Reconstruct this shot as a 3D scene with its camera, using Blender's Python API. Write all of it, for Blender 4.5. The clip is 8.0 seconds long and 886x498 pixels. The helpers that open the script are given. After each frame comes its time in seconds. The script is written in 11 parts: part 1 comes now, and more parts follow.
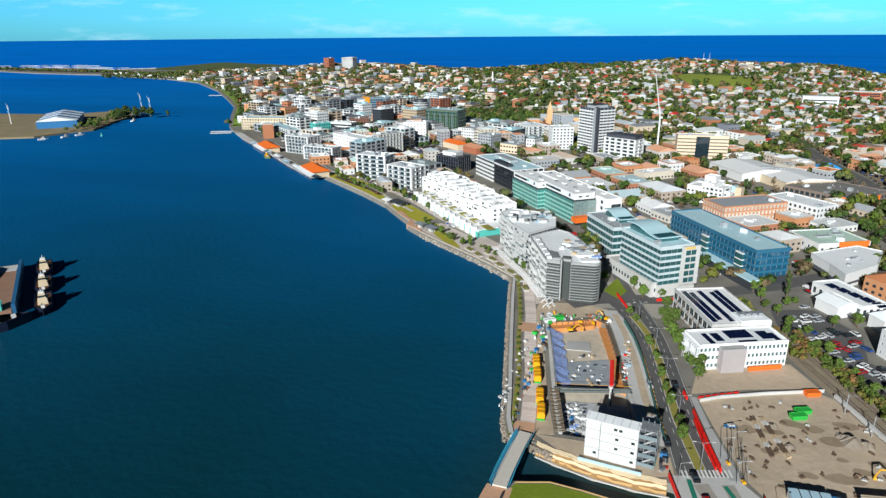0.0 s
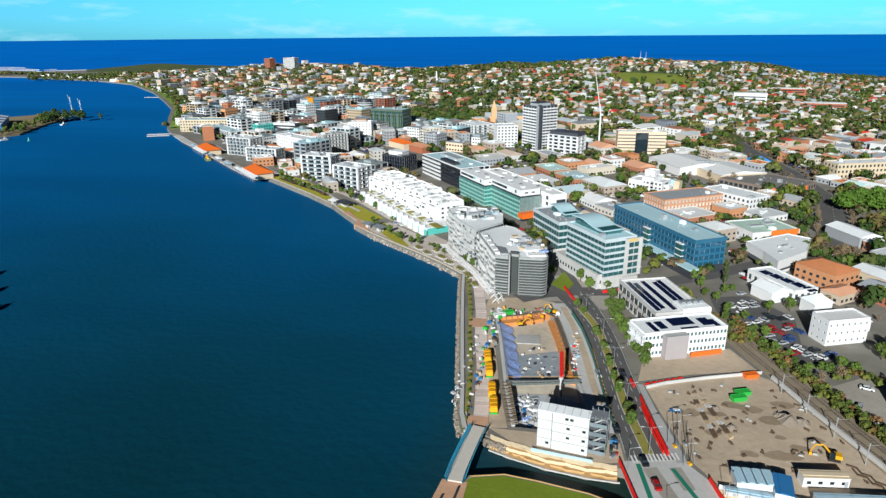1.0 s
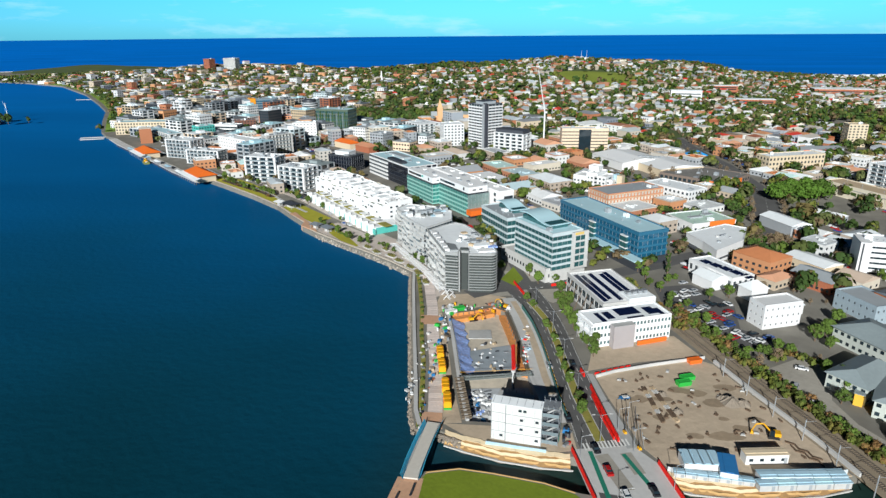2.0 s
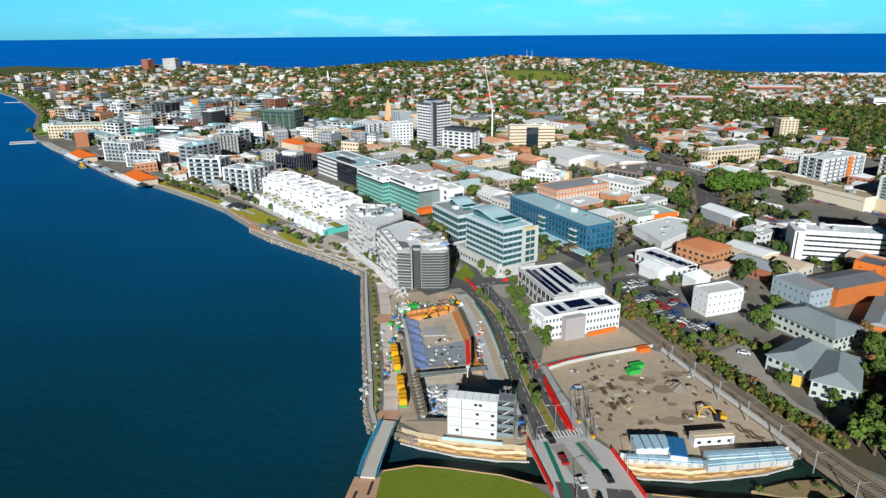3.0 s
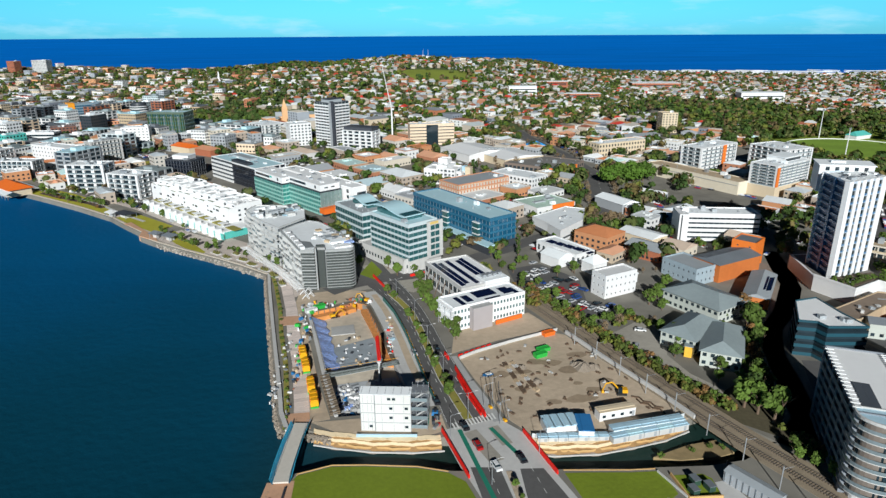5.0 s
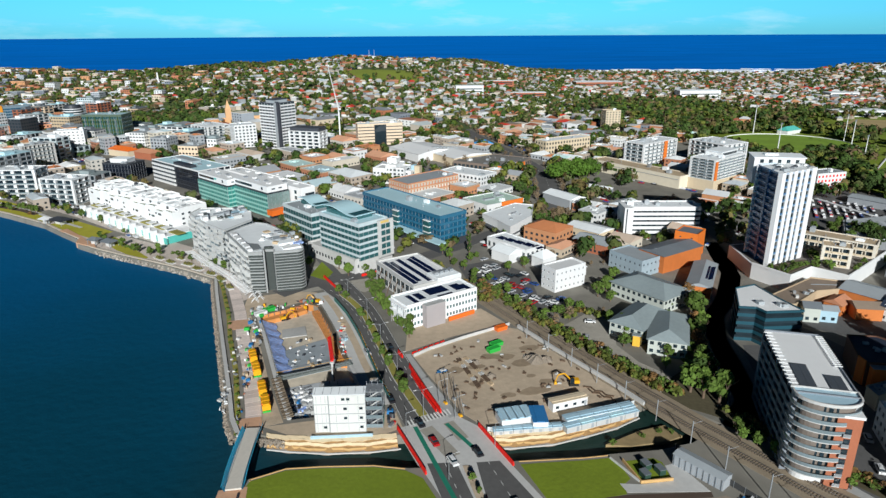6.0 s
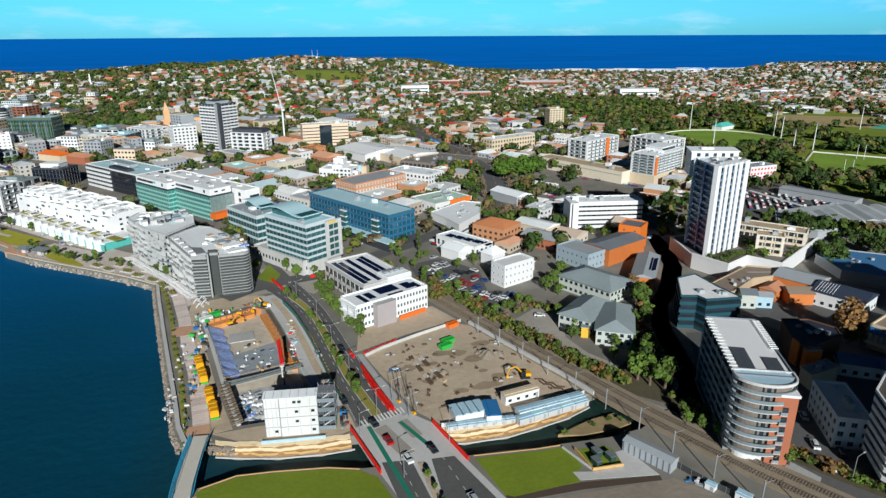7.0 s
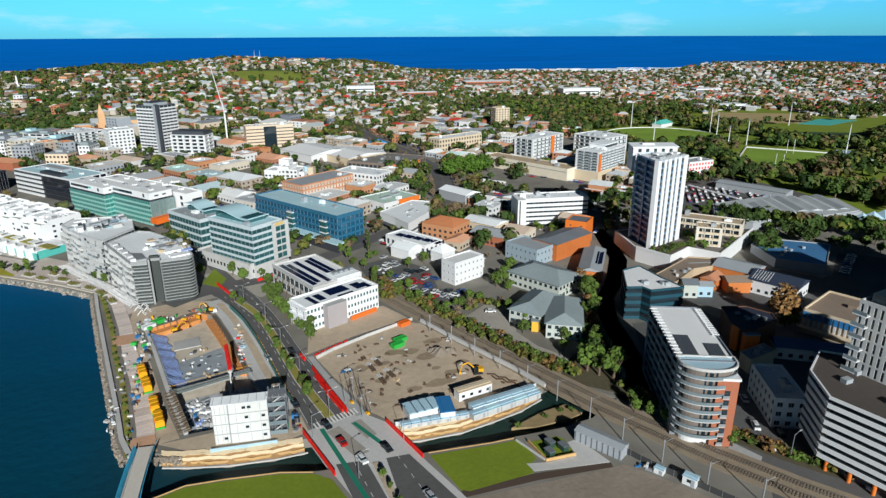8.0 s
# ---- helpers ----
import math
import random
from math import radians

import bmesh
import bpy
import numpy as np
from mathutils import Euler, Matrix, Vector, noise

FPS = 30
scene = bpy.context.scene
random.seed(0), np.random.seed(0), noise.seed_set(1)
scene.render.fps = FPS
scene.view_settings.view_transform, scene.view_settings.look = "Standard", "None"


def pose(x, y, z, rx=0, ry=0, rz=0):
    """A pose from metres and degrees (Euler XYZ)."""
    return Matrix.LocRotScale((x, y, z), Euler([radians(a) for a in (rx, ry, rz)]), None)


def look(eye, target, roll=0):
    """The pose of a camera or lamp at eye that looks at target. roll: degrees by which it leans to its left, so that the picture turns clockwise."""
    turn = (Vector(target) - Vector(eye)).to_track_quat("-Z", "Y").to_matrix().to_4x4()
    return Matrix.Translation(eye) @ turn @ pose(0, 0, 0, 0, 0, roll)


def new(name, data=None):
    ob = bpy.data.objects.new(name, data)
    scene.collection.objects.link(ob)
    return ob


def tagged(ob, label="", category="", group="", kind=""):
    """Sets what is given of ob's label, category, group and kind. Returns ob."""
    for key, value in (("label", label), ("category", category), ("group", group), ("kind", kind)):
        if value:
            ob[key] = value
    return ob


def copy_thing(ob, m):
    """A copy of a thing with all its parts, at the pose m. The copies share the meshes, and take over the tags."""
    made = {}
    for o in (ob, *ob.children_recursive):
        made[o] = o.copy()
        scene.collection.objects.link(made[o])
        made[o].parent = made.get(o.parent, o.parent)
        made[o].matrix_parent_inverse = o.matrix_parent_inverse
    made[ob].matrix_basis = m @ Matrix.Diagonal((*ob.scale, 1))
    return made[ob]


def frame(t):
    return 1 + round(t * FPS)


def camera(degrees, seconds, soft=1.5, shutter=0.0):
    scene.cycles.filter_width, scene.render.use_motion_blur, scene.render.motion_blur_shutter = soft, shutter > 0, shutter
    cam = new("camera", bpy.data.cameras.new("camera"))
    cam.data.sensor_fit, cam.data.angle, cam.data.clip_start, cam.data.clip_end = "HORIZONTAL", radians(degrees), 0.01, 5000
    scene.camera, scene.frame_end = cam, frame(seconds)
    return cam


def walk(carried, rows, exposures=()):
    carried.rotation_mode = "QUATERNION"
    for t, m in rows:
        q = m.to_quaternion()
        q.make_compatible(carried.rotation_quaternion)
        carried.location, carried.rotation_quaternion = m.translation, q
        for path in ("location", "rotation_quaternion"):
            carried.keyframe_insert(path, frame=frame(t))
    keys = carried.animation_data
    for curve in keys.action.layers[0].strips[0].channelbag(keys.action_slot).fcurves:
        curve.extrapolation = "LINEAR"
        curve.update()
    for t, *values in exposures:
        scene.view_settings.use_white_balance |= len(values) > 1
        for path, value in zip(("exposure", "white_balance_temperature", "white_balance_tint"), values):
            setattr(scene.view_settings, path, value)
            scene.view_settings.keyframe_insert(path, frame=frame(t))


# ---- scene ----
# A harbour city seen from a hovering drone: it stands about 120 m over the water, pans to its right and sinks slowly.
cam = camera(70.17, 8.0, soft=1.4)
ROWS = [
    (0.0, 0.01, -0.05, 120.06, 71.034, 0.414, 16.383),
    (0.5, 0.03, 0.01, 119.46, 71.036, 0.418, 13.934),
    (1.0, 0.05, 0.06, 118.85, 71.030, 0.430, 11.471),
    (1.5, 0.08, 0.09, 118.23, 71.020, 0.440, 9.036),
    (3.0, 0.18, 0.09, 116.33, 70.999, 0.427, 2.041),
    (3.5, 0.22, 0.07, 115.69, 70.999, 0.409, -0.202),
    (4.0, 0.27, 0.05, 115.06, 71.003, 0.387, -2.430),
    (4.5, 0.32, 0.01, 114.44, 71.010, 0.364, -4.663),
    (6.0, 0.48, -0.14, 112.63, 71.038, 0.316, -11.572),
    (6.5, 0.55, -0.20, 112.05, 71.051, 0.307, -13.966),
    (7.0, 0.61, -0.25, 111.50, 71.066, 0.295, -16.387),
    (7.5, 0.68, -0.31, 110.97, 71.087, 0.272, -18.795),
    (8.0, 0.76, -0.37, 110.46, 71.118, 0.226, -21.133),
]
walk(cam, [(t, pose(x, y, z, rx, ry, rz)) for t, x, y, z, rx, ry, rz in ROWS],
     exposures=((0.0, 0.23), (3.5, 0.12), (8.0, 0.01)))

# ---- world, sun ----
SUN_AZ, SUN_EL = 6.5, 23.2  # the way the shadows fall, clockwise from ahead; the sun's height
world = bpy.data.worlds.new("sky")
scene.world = world
world.use_nodes = True
wn, wl = world.node_tree.nodes, world.node_tree.links
wn.clear()
w_out, w_bg = wn.new("ShaderNodeOutputWorld"), wn.new("ShaderNodeBackground")
w_sky, w_tint = wn.new("ShaderNodeTexSky"), wn.new("ShaderNodeMix")
w_sky.sky_type, w_sky.sun_disc = "NISHITA", False
w_sky.sun_elevation, w_sky.sun_rotation = radians(SUN_EL), radians(180 + SUN_AZ)
w_sky.air_density, w_sky.dust_density, w_sky.ozone_density = 1.0, 0.2, 3.0
w_tint.data_type, w_tint.blend_type = "RGBA", "MULTIPLY"
w_tint.inputs["Factor"].default_value = 1.0
w_tint.inputs["B"].default_value = (0.26, 1.20, 2.25, 1)
# thin high cloud, in streaks
w_co, w_map, w_noise, w_ramp, w_mix = (wn.new("ShaderNodeTexCoord"), wn.new("ShaderNodeMapping"), wn.new("ShaderNodeTexNoise"),
                                       wn.new("ShaderNodeValToRGB"), wn.new("ShaderNodeMix"))
w_map.inputs["Scale"].default_value = (1.0, 1.0, 5.0)
w_noise.inputs["Scale"].default_value, w_noise.inputs["Detail"].default_value, w_noise.inputs["Roughness"].default_value = 7.0, 7.0, 0.62
w_ramp.color_ramp.elements[0].position, w_ramp.color_ramp.elements[1].position = 0.53, 0.86
w_mix.data_type = "RGBA"
w_mix.inputs["B"].default_value = (7.0, 11.6, 14.0, 1)
wl.new(w_co.outputs["Generated"], w_map.inputs["Vector"])
wl.new(w_map.outputs["Vector"], w_noise.inputs["Vector"])
wl.new(w_noise.outputs["Fac"], w_ramp.inputs["Fac"])
wl.new(w_sky.outputs["Color"], w_tint.inputs["A"])
wl.new(w_tint.outputs["Result"], w_mix.inputs["A"])
wl.new(w_ramp.outputs["Color"], w_mix.inputs["Factor"])
wl.new(w_mix.outputs["Result"], w_bg.inputs["Color"])
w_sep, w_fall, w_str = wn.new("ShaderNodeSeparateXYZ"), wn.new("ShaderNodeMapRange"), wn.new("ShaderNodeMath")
w_fall.inputs["From Min"].default_value, w_fall.inputs["From Max"].default_value = 0.045, 0.15  # sky dimmed above the horizon to cut fill light and deepen shade
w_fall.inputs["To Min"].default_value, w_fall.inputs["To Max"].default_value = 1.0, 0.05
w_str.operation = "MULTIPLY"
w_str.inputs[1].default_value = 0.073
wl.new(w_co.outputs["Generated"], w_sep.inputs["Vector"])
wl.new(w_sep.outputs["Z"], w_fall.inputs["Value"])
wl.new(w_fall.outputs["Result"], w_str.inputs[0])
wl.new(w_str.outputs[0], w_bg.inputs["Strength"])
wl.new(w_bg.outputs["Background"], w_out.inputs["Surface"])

sun = new("sun", bpy.data.lights.new("sun", "SUN"))
sun.data.energy, sun.data.angle, sun.data.color = 5.0, radians(0.5), (0.925, 0.955, 0.945)
_a, _e = radians(SUN_AZ), radians(SUN_EL)
sun.matrix_world = look((0, 0, 400), (math.sin(_a) * math.cos(_e), math.cos(_a) * math.cos(_e), 400 - math.sin(_e)))

# ---- materials ----


def mat(name, col, rough=0.8, metal=0.0, var=0.14, scale=0.6, bump=0.0, rnd=0.0, spec=0.4, stain=0.12, ramp=None, island=False):
    """A surface with grain (scale, per metre) and broad stains; rnd varies its value from piece to piece; ramp: colours that pieces draw from."""
    m = bpy.data.materials.new(name)
    m.use_nodes = True
    n, l = m.node_tree.nodes, m.node_tree.links
    b = n["Principled BSDF"]
    b.inputs["Roughness"].default_value, b.inputs["Metallic"].default_value = rough, metal
    b.inputs["Specular IOR Level"].default_value = spec
    geo = n.new("ShaderNodeNewGeometry")
    fine, broad, hsv = n.new("ShaderNodeTexNoise"), n.new("ShaderNodeTexNoise"), n.new("ShaderNodeHueSaturation")
    fine.inputs["Scale"].default_value, fine.inputs["Detail"].default_value = scale, 5.0
    broad.inputs["Scale"].default_value, broad.inputs["Detail"].default_value = scale * 0.09, 3.0
    l.new(geo.outputs["Position"], fine.inputs["Vector"])
    l.new(geo.outputs["Position"], broad.inputs["Vector"])
    m1, m2, m3 = n.new("ShaderNodeMath"), n.new("ShaderNodeMath"), n.new("ShaderNodeMath")
    m1.operation = m2.operation = m3.operation = "MULTIPLY_ADD"
    m1.inputs[1].default_value, m1.inputs[2].default_value = 2 * var, 1 - var
    m2.inputs[1].default_value = 2 * stain
    l.new(fine.outputs["Fac"], m1.inputs[0])
    l.new(broad.outputs["Fac"], m2.inputs[0])
    l.new(m1.outputs[0], m2.inputs[2])
    m3.inputs[1].default_value, m3.inputs[2].default_value = 2 * rnd, -stain - rnd
    add = n.new("ShaderNodeMath")
    add.operation = "ADD"
    if island:
        src = geo.outputs["Random Per Island"]
    else:
        src = n.new("ShaderNodeObjectInfo").outputs["Random"]
    l.new(src, m3.inputs[0])
    l.new(m2.outputs[0], add.inputs[0])
    l.new(m3.outputs[0], add.inputs[1])
    l.new(add.outputs[0], hsv.inputs["Value"])
    if ramp:
        r = n.new("ShaderNodeValToRGB")
        r.color_ramp.interpolation = "CONSTANT"
        while len(r.color_ramp.elements) < len(ramp):
            r.color_ramp.elements.new(0.5)
        for i, c in enumerate(ramp):
            r.color_ramp.elements[i].position, r.color_ramp.elements[i].color = i / len(ramp), (*c, 1)
        l.new(src, r.inputs["Fac"])
        l.new(r.outputs["Color"], hsv.inputs["Color"])
    else:
        hsv.inputs["Color"].default_value = (*col, 1)
    l.new(hsv.outputs["Color"], b.inputs["Base Color"])
    if bump:
        bp = n.new("ShaderNodeBump")
        bp.inputs["Strength"].default_value, bp.inputs["Distance"].default_value = bump, 0.3
        l.new(fine.outputs["Fac"], bp.inputs["Height"])
        l.new(bp.outputs["Normal"], b.inputs["Normal"])
    return m


def water_mat():
    """Estuary and sea water: colour ramps with distance from (-170, 0), green-black to brighter blue, with wind ripples
    and a weak sheen.
    """
    m = bpy.data.materials.new("water")
    m.use_nodes = True
    n, l = m.node_tree.nodes, m.node_tree.links
    n.clear()
    out, mix, dif, glo = n.new("ShaderNodeOutputMaterial"), n.new("ShaderNodeMixShader"), n.new("ShaderNodeBsdfDiffuse"), n.new("ShaderNodeBsdfGlossy")
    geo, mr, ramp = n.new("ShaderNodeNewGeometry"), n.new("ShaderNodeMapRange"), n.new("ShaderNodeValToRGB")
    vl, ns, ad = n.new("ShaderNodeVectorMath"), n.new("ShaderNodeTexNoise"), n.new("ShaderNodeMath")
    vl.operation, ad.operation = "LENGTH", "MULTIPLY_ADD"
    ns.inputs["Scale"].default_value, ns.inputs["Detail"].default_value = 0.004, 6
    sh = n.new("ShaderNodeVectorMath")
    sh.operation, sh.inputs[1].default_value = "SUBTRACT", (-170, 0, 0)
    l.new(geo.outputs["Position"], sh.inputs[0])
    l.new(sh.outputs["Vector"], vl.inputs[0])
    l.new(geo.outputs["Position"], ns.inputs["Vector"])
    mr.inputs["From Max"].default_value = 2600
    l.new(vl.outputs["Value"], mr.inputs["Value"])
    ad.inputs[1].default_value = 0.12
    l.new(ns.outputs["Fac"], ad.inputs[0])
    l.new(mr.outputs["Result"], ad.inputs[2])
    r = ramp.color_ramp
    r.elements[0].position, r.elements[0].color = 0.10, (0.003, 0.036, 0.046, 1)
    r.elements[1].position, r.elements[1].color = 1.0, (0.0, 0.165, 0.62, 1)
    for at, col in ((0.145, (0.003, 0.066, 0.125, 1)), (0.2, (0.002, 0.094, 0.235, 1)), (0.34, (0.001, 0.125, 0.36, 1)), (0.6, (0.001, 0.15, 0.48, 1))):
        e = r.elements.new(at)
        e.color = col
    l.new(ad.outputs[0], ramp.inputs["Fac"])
    # long wind lanes, and the olive murk of the creek mouth
    lane_at, lane, lane_v, hue = n.new("ShaderNodeMapping"), n.new("ShaderNodeTexNoise"), n.new("ShaderNodeMapRange"), n.new("ShaderNodeHueSaturation")
    lane_at.inputs["Scale"].default_value = (0.0009, 0.005, 1.0)
    lane.inputs["Scale"].default_value, lane.inputs["Detail"].default_value, lane.inputs["Roughness"].default_value = 1.0, 6, 0.6
    lane_v.inputs["From Min"].default_value, lane_v.inputs["From Max"].default_value = 0.3, 0.7
    lane_v.inputs["To Min"].default_value, lane_v.inputs["To Max"].default_value = 0.84, 1.18
    l.new(geo.outputs["Position"], lane_at.inputs["Vector"])
    l.new(lane_at.outputs["Vector"], lane.inputs["Vector"])
    l.new(lane.outputs["Fac"], lane_v.inputs["Value"])
    l.new(lane_v.outputs["Result"], hue.inputs["Value"])
    l.new(ramp.outputs["Color"], hue.inputs["Color"])
    sx, murk, murk_mix = n.new("ShaderNodeSeparateXYZ"), n.new("ShaderNodeMapRange"), n.new("ShaderNodeMix")
    murk.inputs["From Min"].default_value, murk.inputs["From Max"].default_value = -45.0, 5.0
    murk_mix.data_type = "RGBA"
    murk_mix.inputs["B"].default_value = (0.016, 0.040, 0.034, 1)
    shallow, both = n.new("ShaderNodeMapRange"), n.new("ShaderNodeMath")
    shallow.inputs["From Min"].default_value, shallow.inputs["From Max"].default_value = 330.0, 230.0
    both.operation = "MULTIPLY"
    l.new(geo.outputs["Position"], sx.inputs["Vector"])
    l.new(sx.outputs["X"], murk.inputs["Value"])
    l.new(sx.outputs["Y"], shallow.inputs["Value"])
    l.new(murk.outputs["Result"], both.inputs[0])
    l.new(shallow.outputs["Result"], both.inputs[1])
    l.new(both.outputs[0], murk_mix.inputs["Factor"])
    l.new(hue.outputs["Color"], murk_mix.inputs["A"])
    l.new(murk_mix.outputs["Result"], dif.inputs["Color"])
    w1, bp = n.new("ShaderNodeTexNoise"), n.new("ShaderNodeBump")
    w1.inputs["Scale"].default_value, w1.inputs["Detail"].default_value = 0.3, 7
    l.new(geo.outputs["Position"], w1.inputs["Vector"])
    bp.inputs["Strength"].default_value, bp.inputs["Distance"].default_value = 0.35, 0.8
    l.new(w1.outputs["Fac"], bp.inputs["Height"])
    l.new(bp.outputs["Normal"], dif.inputs["Normal"])
    l.new(bp.outputs["Normal"], glo.inputs["Normal"])
    glo.inputs["Roughness"].default_value = 0.3
    mix.inputs[0].default_value = 0.025
    l.new(dif.outputs[0], mix.inputs[1])
    l.new(glo.outputs[0], mix.inputs[2])
    l.new(mix.outputs[0], out.inputs["Surface"])
    return m


WATER = water_mat()
ASPHALT = mat("asphalt", (0.115, 0.112, 0.11), 0.9, scale=0.8, var=0.2, stain=0.25)
PALE_ASPHALT = mat("worn_asphalt", (0.38, 0.35, 0.30), 0.9, scale=0.6, var=0.2, stain=0.25)
CITY_GROUND = mat("city_ground", (0.22, 0.205, 0.175), 0.95, scale=0.09, var=0.45, stain=0.35)
PAVING = mat("paving", (0.60, 0.515, 0.455), 0.9, scale=0.9, var=0.18, stain=0.2)
PINK_PAVING = mat("pink_paving", (0.60, 0.35, 0.22), 0.9, scale=0.9, var=0.15, stain=0.15)
CONCRETE = mat("concrete", (0.42, 0.42, 0.41), 0.85, scale=0.9, var=0.15, stain=0.25)
PALE_CONCRETE = mat("pale_concrete", (0.56, 0.55, 0.53), 0.85, scale=0.7, var=0.12, stain=0.2)
WHITE = mat("white_paint", (0.76, 0.76, 0.755), 0.6, scale=0.5, var=0.05, stain=0.08)
BRIGHT = mat("bright_white", (0.87, 0.87, 0.865), 0.6, scale=0.5, var=0.03, stain=0.05)
CREAM = mat("cream_render", (0.66, 0.54, 0.38), 0.8, scale=0.5, var=0.06, stain=0.12)
TAN = mat("tan_render", (0.50, 0.38, 0.25), 0.85, scale=0.5, var=0.08, stain=0.12)
GREY = mat("grey_render", (0.36, 0.38, 0.40), 0.75, scale=0.5, var=0.07, stain=0.12)
DARK = mat("dark_cladding", (0.045, 0.05, 0.06), 0.5, scale=0.6, var=0.1)
STEEL = mat("galvanised_steel", (0.45, 0.47, 0.49), 0.45, 0.6, scale=1.2, var=0.12)
ROOF_BLUE = mat("blue_grey_roof", (0.50, 0.72, 0.78), 0.55, scale=0.5, var=0.06, stain=0.1)
ROOF_GREY = mat("grey_metal_roof", (0.36, 0.39, 0.41), 0.6, scale=0.5, var=0.08, stain=0.15)
ROOF_SLATE = mat("slate_green_roof", (0.27, 0.32, 0.33), 0.65, scale=0.8, var=0.12, stain=0.2)
PALE_GREEN = mat("pale_green_render", (0.52, 0.55, 0.50), 0.8, scale=0.5, var=0.08, stain=0.15)
ROOF_DARK = mat("dark_tiled_roof", (0.16, 0.18, 0.20), 0.7, scale=1.5, var=0.15, stain=0.15)
ROOF_PALE = mat("pale_membrane_roof", (0.86, 0.89, 0.90), 0.7, scale=0.4, var=0.08, stain=0.18)
BRICK = mat("red_brick", (0.40, 0.135, 0.07), 0.85, scale=2.0, var=0.15, stain=0.12)
ORANGE = mat("orange_cladding", (0.78, 0.19, 0.025), 0.7, scale=0.6, var=0.08, stain=0.1)
ORANGE_ROOF = mat("orange_roof", (0.80, 0.16, 0.02), 0.6, scale=0.6, var=0.06, stain=0.08)
TEAL_CLAD = mat("teal_cladding", (0.014, 0.075, 0.105), 0.5, scale=0.6, var=0.1)
AQUA = mat("aqua_panel", (0.10, 0.50, 0.44), 0.5, scale=0.6, var=0.06)
GLASS = mat("window_glass", (0.02, 0.035, 0.045), 0.06, scale=0.25, var=0.4, spec=0.8, rnd=0.3)
GLASS_TEAL = mat("green_glass", (0.03, 0.105, 0.11), 0.06, scale=0.25, var=0.3, spec=0.8, rnd=0.25)
GLASS_BLUE = mat("blue_glass", (0.012, 0.105, 0.19), 0.06, scale=0.2, var=0.35, spec=0.8, rnd=0.25)
BLUE_BAND = mat("blue_grey_band", (0.56, 0.64, 0.66), 0.5, scale=0.6, var=0.08)
GLASS_RAIL = mat("balustrade_glass", (0.20, 0.25, 0.27), 0.15, scale=0.4, var=0.2, spec=0.7, rnd=0.15)
SOLAR = mat("solar_panel", (0.006, 0.012, 0.045), 0.15, scale=1.0, var=0.2, spec=0.7)
LAWN = mat("lawn", (0.18, 0.24, 0.014), 0.95, scale=0.9, var=0.2, stain=0.22, bump=0.3)
SUNNY_LAWN = mat("sunny_lawn", (0.20, 0.32, 0.03), 0.95, scale=0.4, var=0.22, stain=0.3, bump=0.3)
DRY_GRASS = mat("dry_grass", (0.28, 0.25, 0.055), 0.95, scale=0.6, var=0.25, stain=0.3, bump=0.3)
DIRT = mat("dirt", (0.53, 0.42, 0.305), 0.95, scale=0.5, var=0.22, stain=0.3, bump=0.5)
GRAVEL = mat("gravel", (0.29, 0.24, 0.19), 0.95, scale=0.8, var=0.22, stain=0.3, bump=0.4)
SAND = mat("sandstone", (0.58, 0.36, 0.15), 0.9, scale=0.7, var=0.2, stain=0.2, bump=0.4)
BEACH = mat("beach_sand", (0.74, 0.66, 0.52), 0.95, scale=0.05, var=0.15)
ROCK = mat("rubble_rock", (0.25, 0.21, 0.18), 0.9, scale=1.5, var=0.3, rnd=0.2)
BALLAST = mat("track_ballast", (0.30, 0.24, 0.17), 0.95, scale=2.5, var=0.25, stain=0.25)
RAIL = mat("rail_steel", (0.30, 0.27, 0.25), 0.4, 0.7, scale=2.0)
LINE = mat("line_paint", (0.75, 0.75, 0.72), 0.8, scale=2.0, var=0.15)
GREEN_PAINT = mat("green_lane_paint", (0.015, 0.20, 0.13), 0.8, scale=1.0, var=0.12)
RED = mat("red_barrier", (0.80, 0.02, 0.012), 0.55, scale=1.0, var=0.06)
YELLOW = mat("yellow_steel", (0.78, 0.38, 0.01), 0.5, scale=1.0, var=0.12)
GREEN_STEEL = mat("green_steel", (0.03, 0.42, 0.06), 0.5, scale=1.0, var=0.1)
BLUE_SHEET = mat("blue_sheet", (0.36, 0.50, 0.90), 0.4, scale=0.9, var=0.6, bump=1.0)
BLUE = mat("blue_roof", (0.03, 0.18, 0.42), 0.5, scale=0.8, var=0.1)
PALE_BLUE = mat("pale_blue_roof", (0.42, 0.60, 0.70), 0.5, scale=0.8, var=0.1, rnd=0.06)
BARK = mat("bark", (0.16, 0.11, 0.075), 0.95, scale=3, var=0.3)
LEAF = mat("leaves", (0.085, 0.14, 0.020), 0.85, scale=0.5, var=0.35, rnd=0.3, stain=0.2)
LEAF_DARK = mat("dark_leaves", (0.050, 0.092, 0.016), 0.85, scale=0.5, var=0.35, rnd=0.25, stain=0.2)
LEAF_BARE = mat("bare_twigs", (0.23, 0.165, 0.095), 0.9, scale=0.5, var=0.35, rnd=0.25, stain=0.2)
LEAF_FIG = mat("fig_leaves", (0.085, 0.17, 0.016), 0.8, scale=0.5, var=0.35, rnd=0.2, stain=0.2)
LEAF_BROWN = mat("autumn_leaves", (0.24, 0.13, 0.045), 0.9, scale=0.5, var=0.35, rnd=0.3, stain=0.2)
TYRE = mat("tyre_rubber", (0.02, 0.02, 0.02), 0.9)
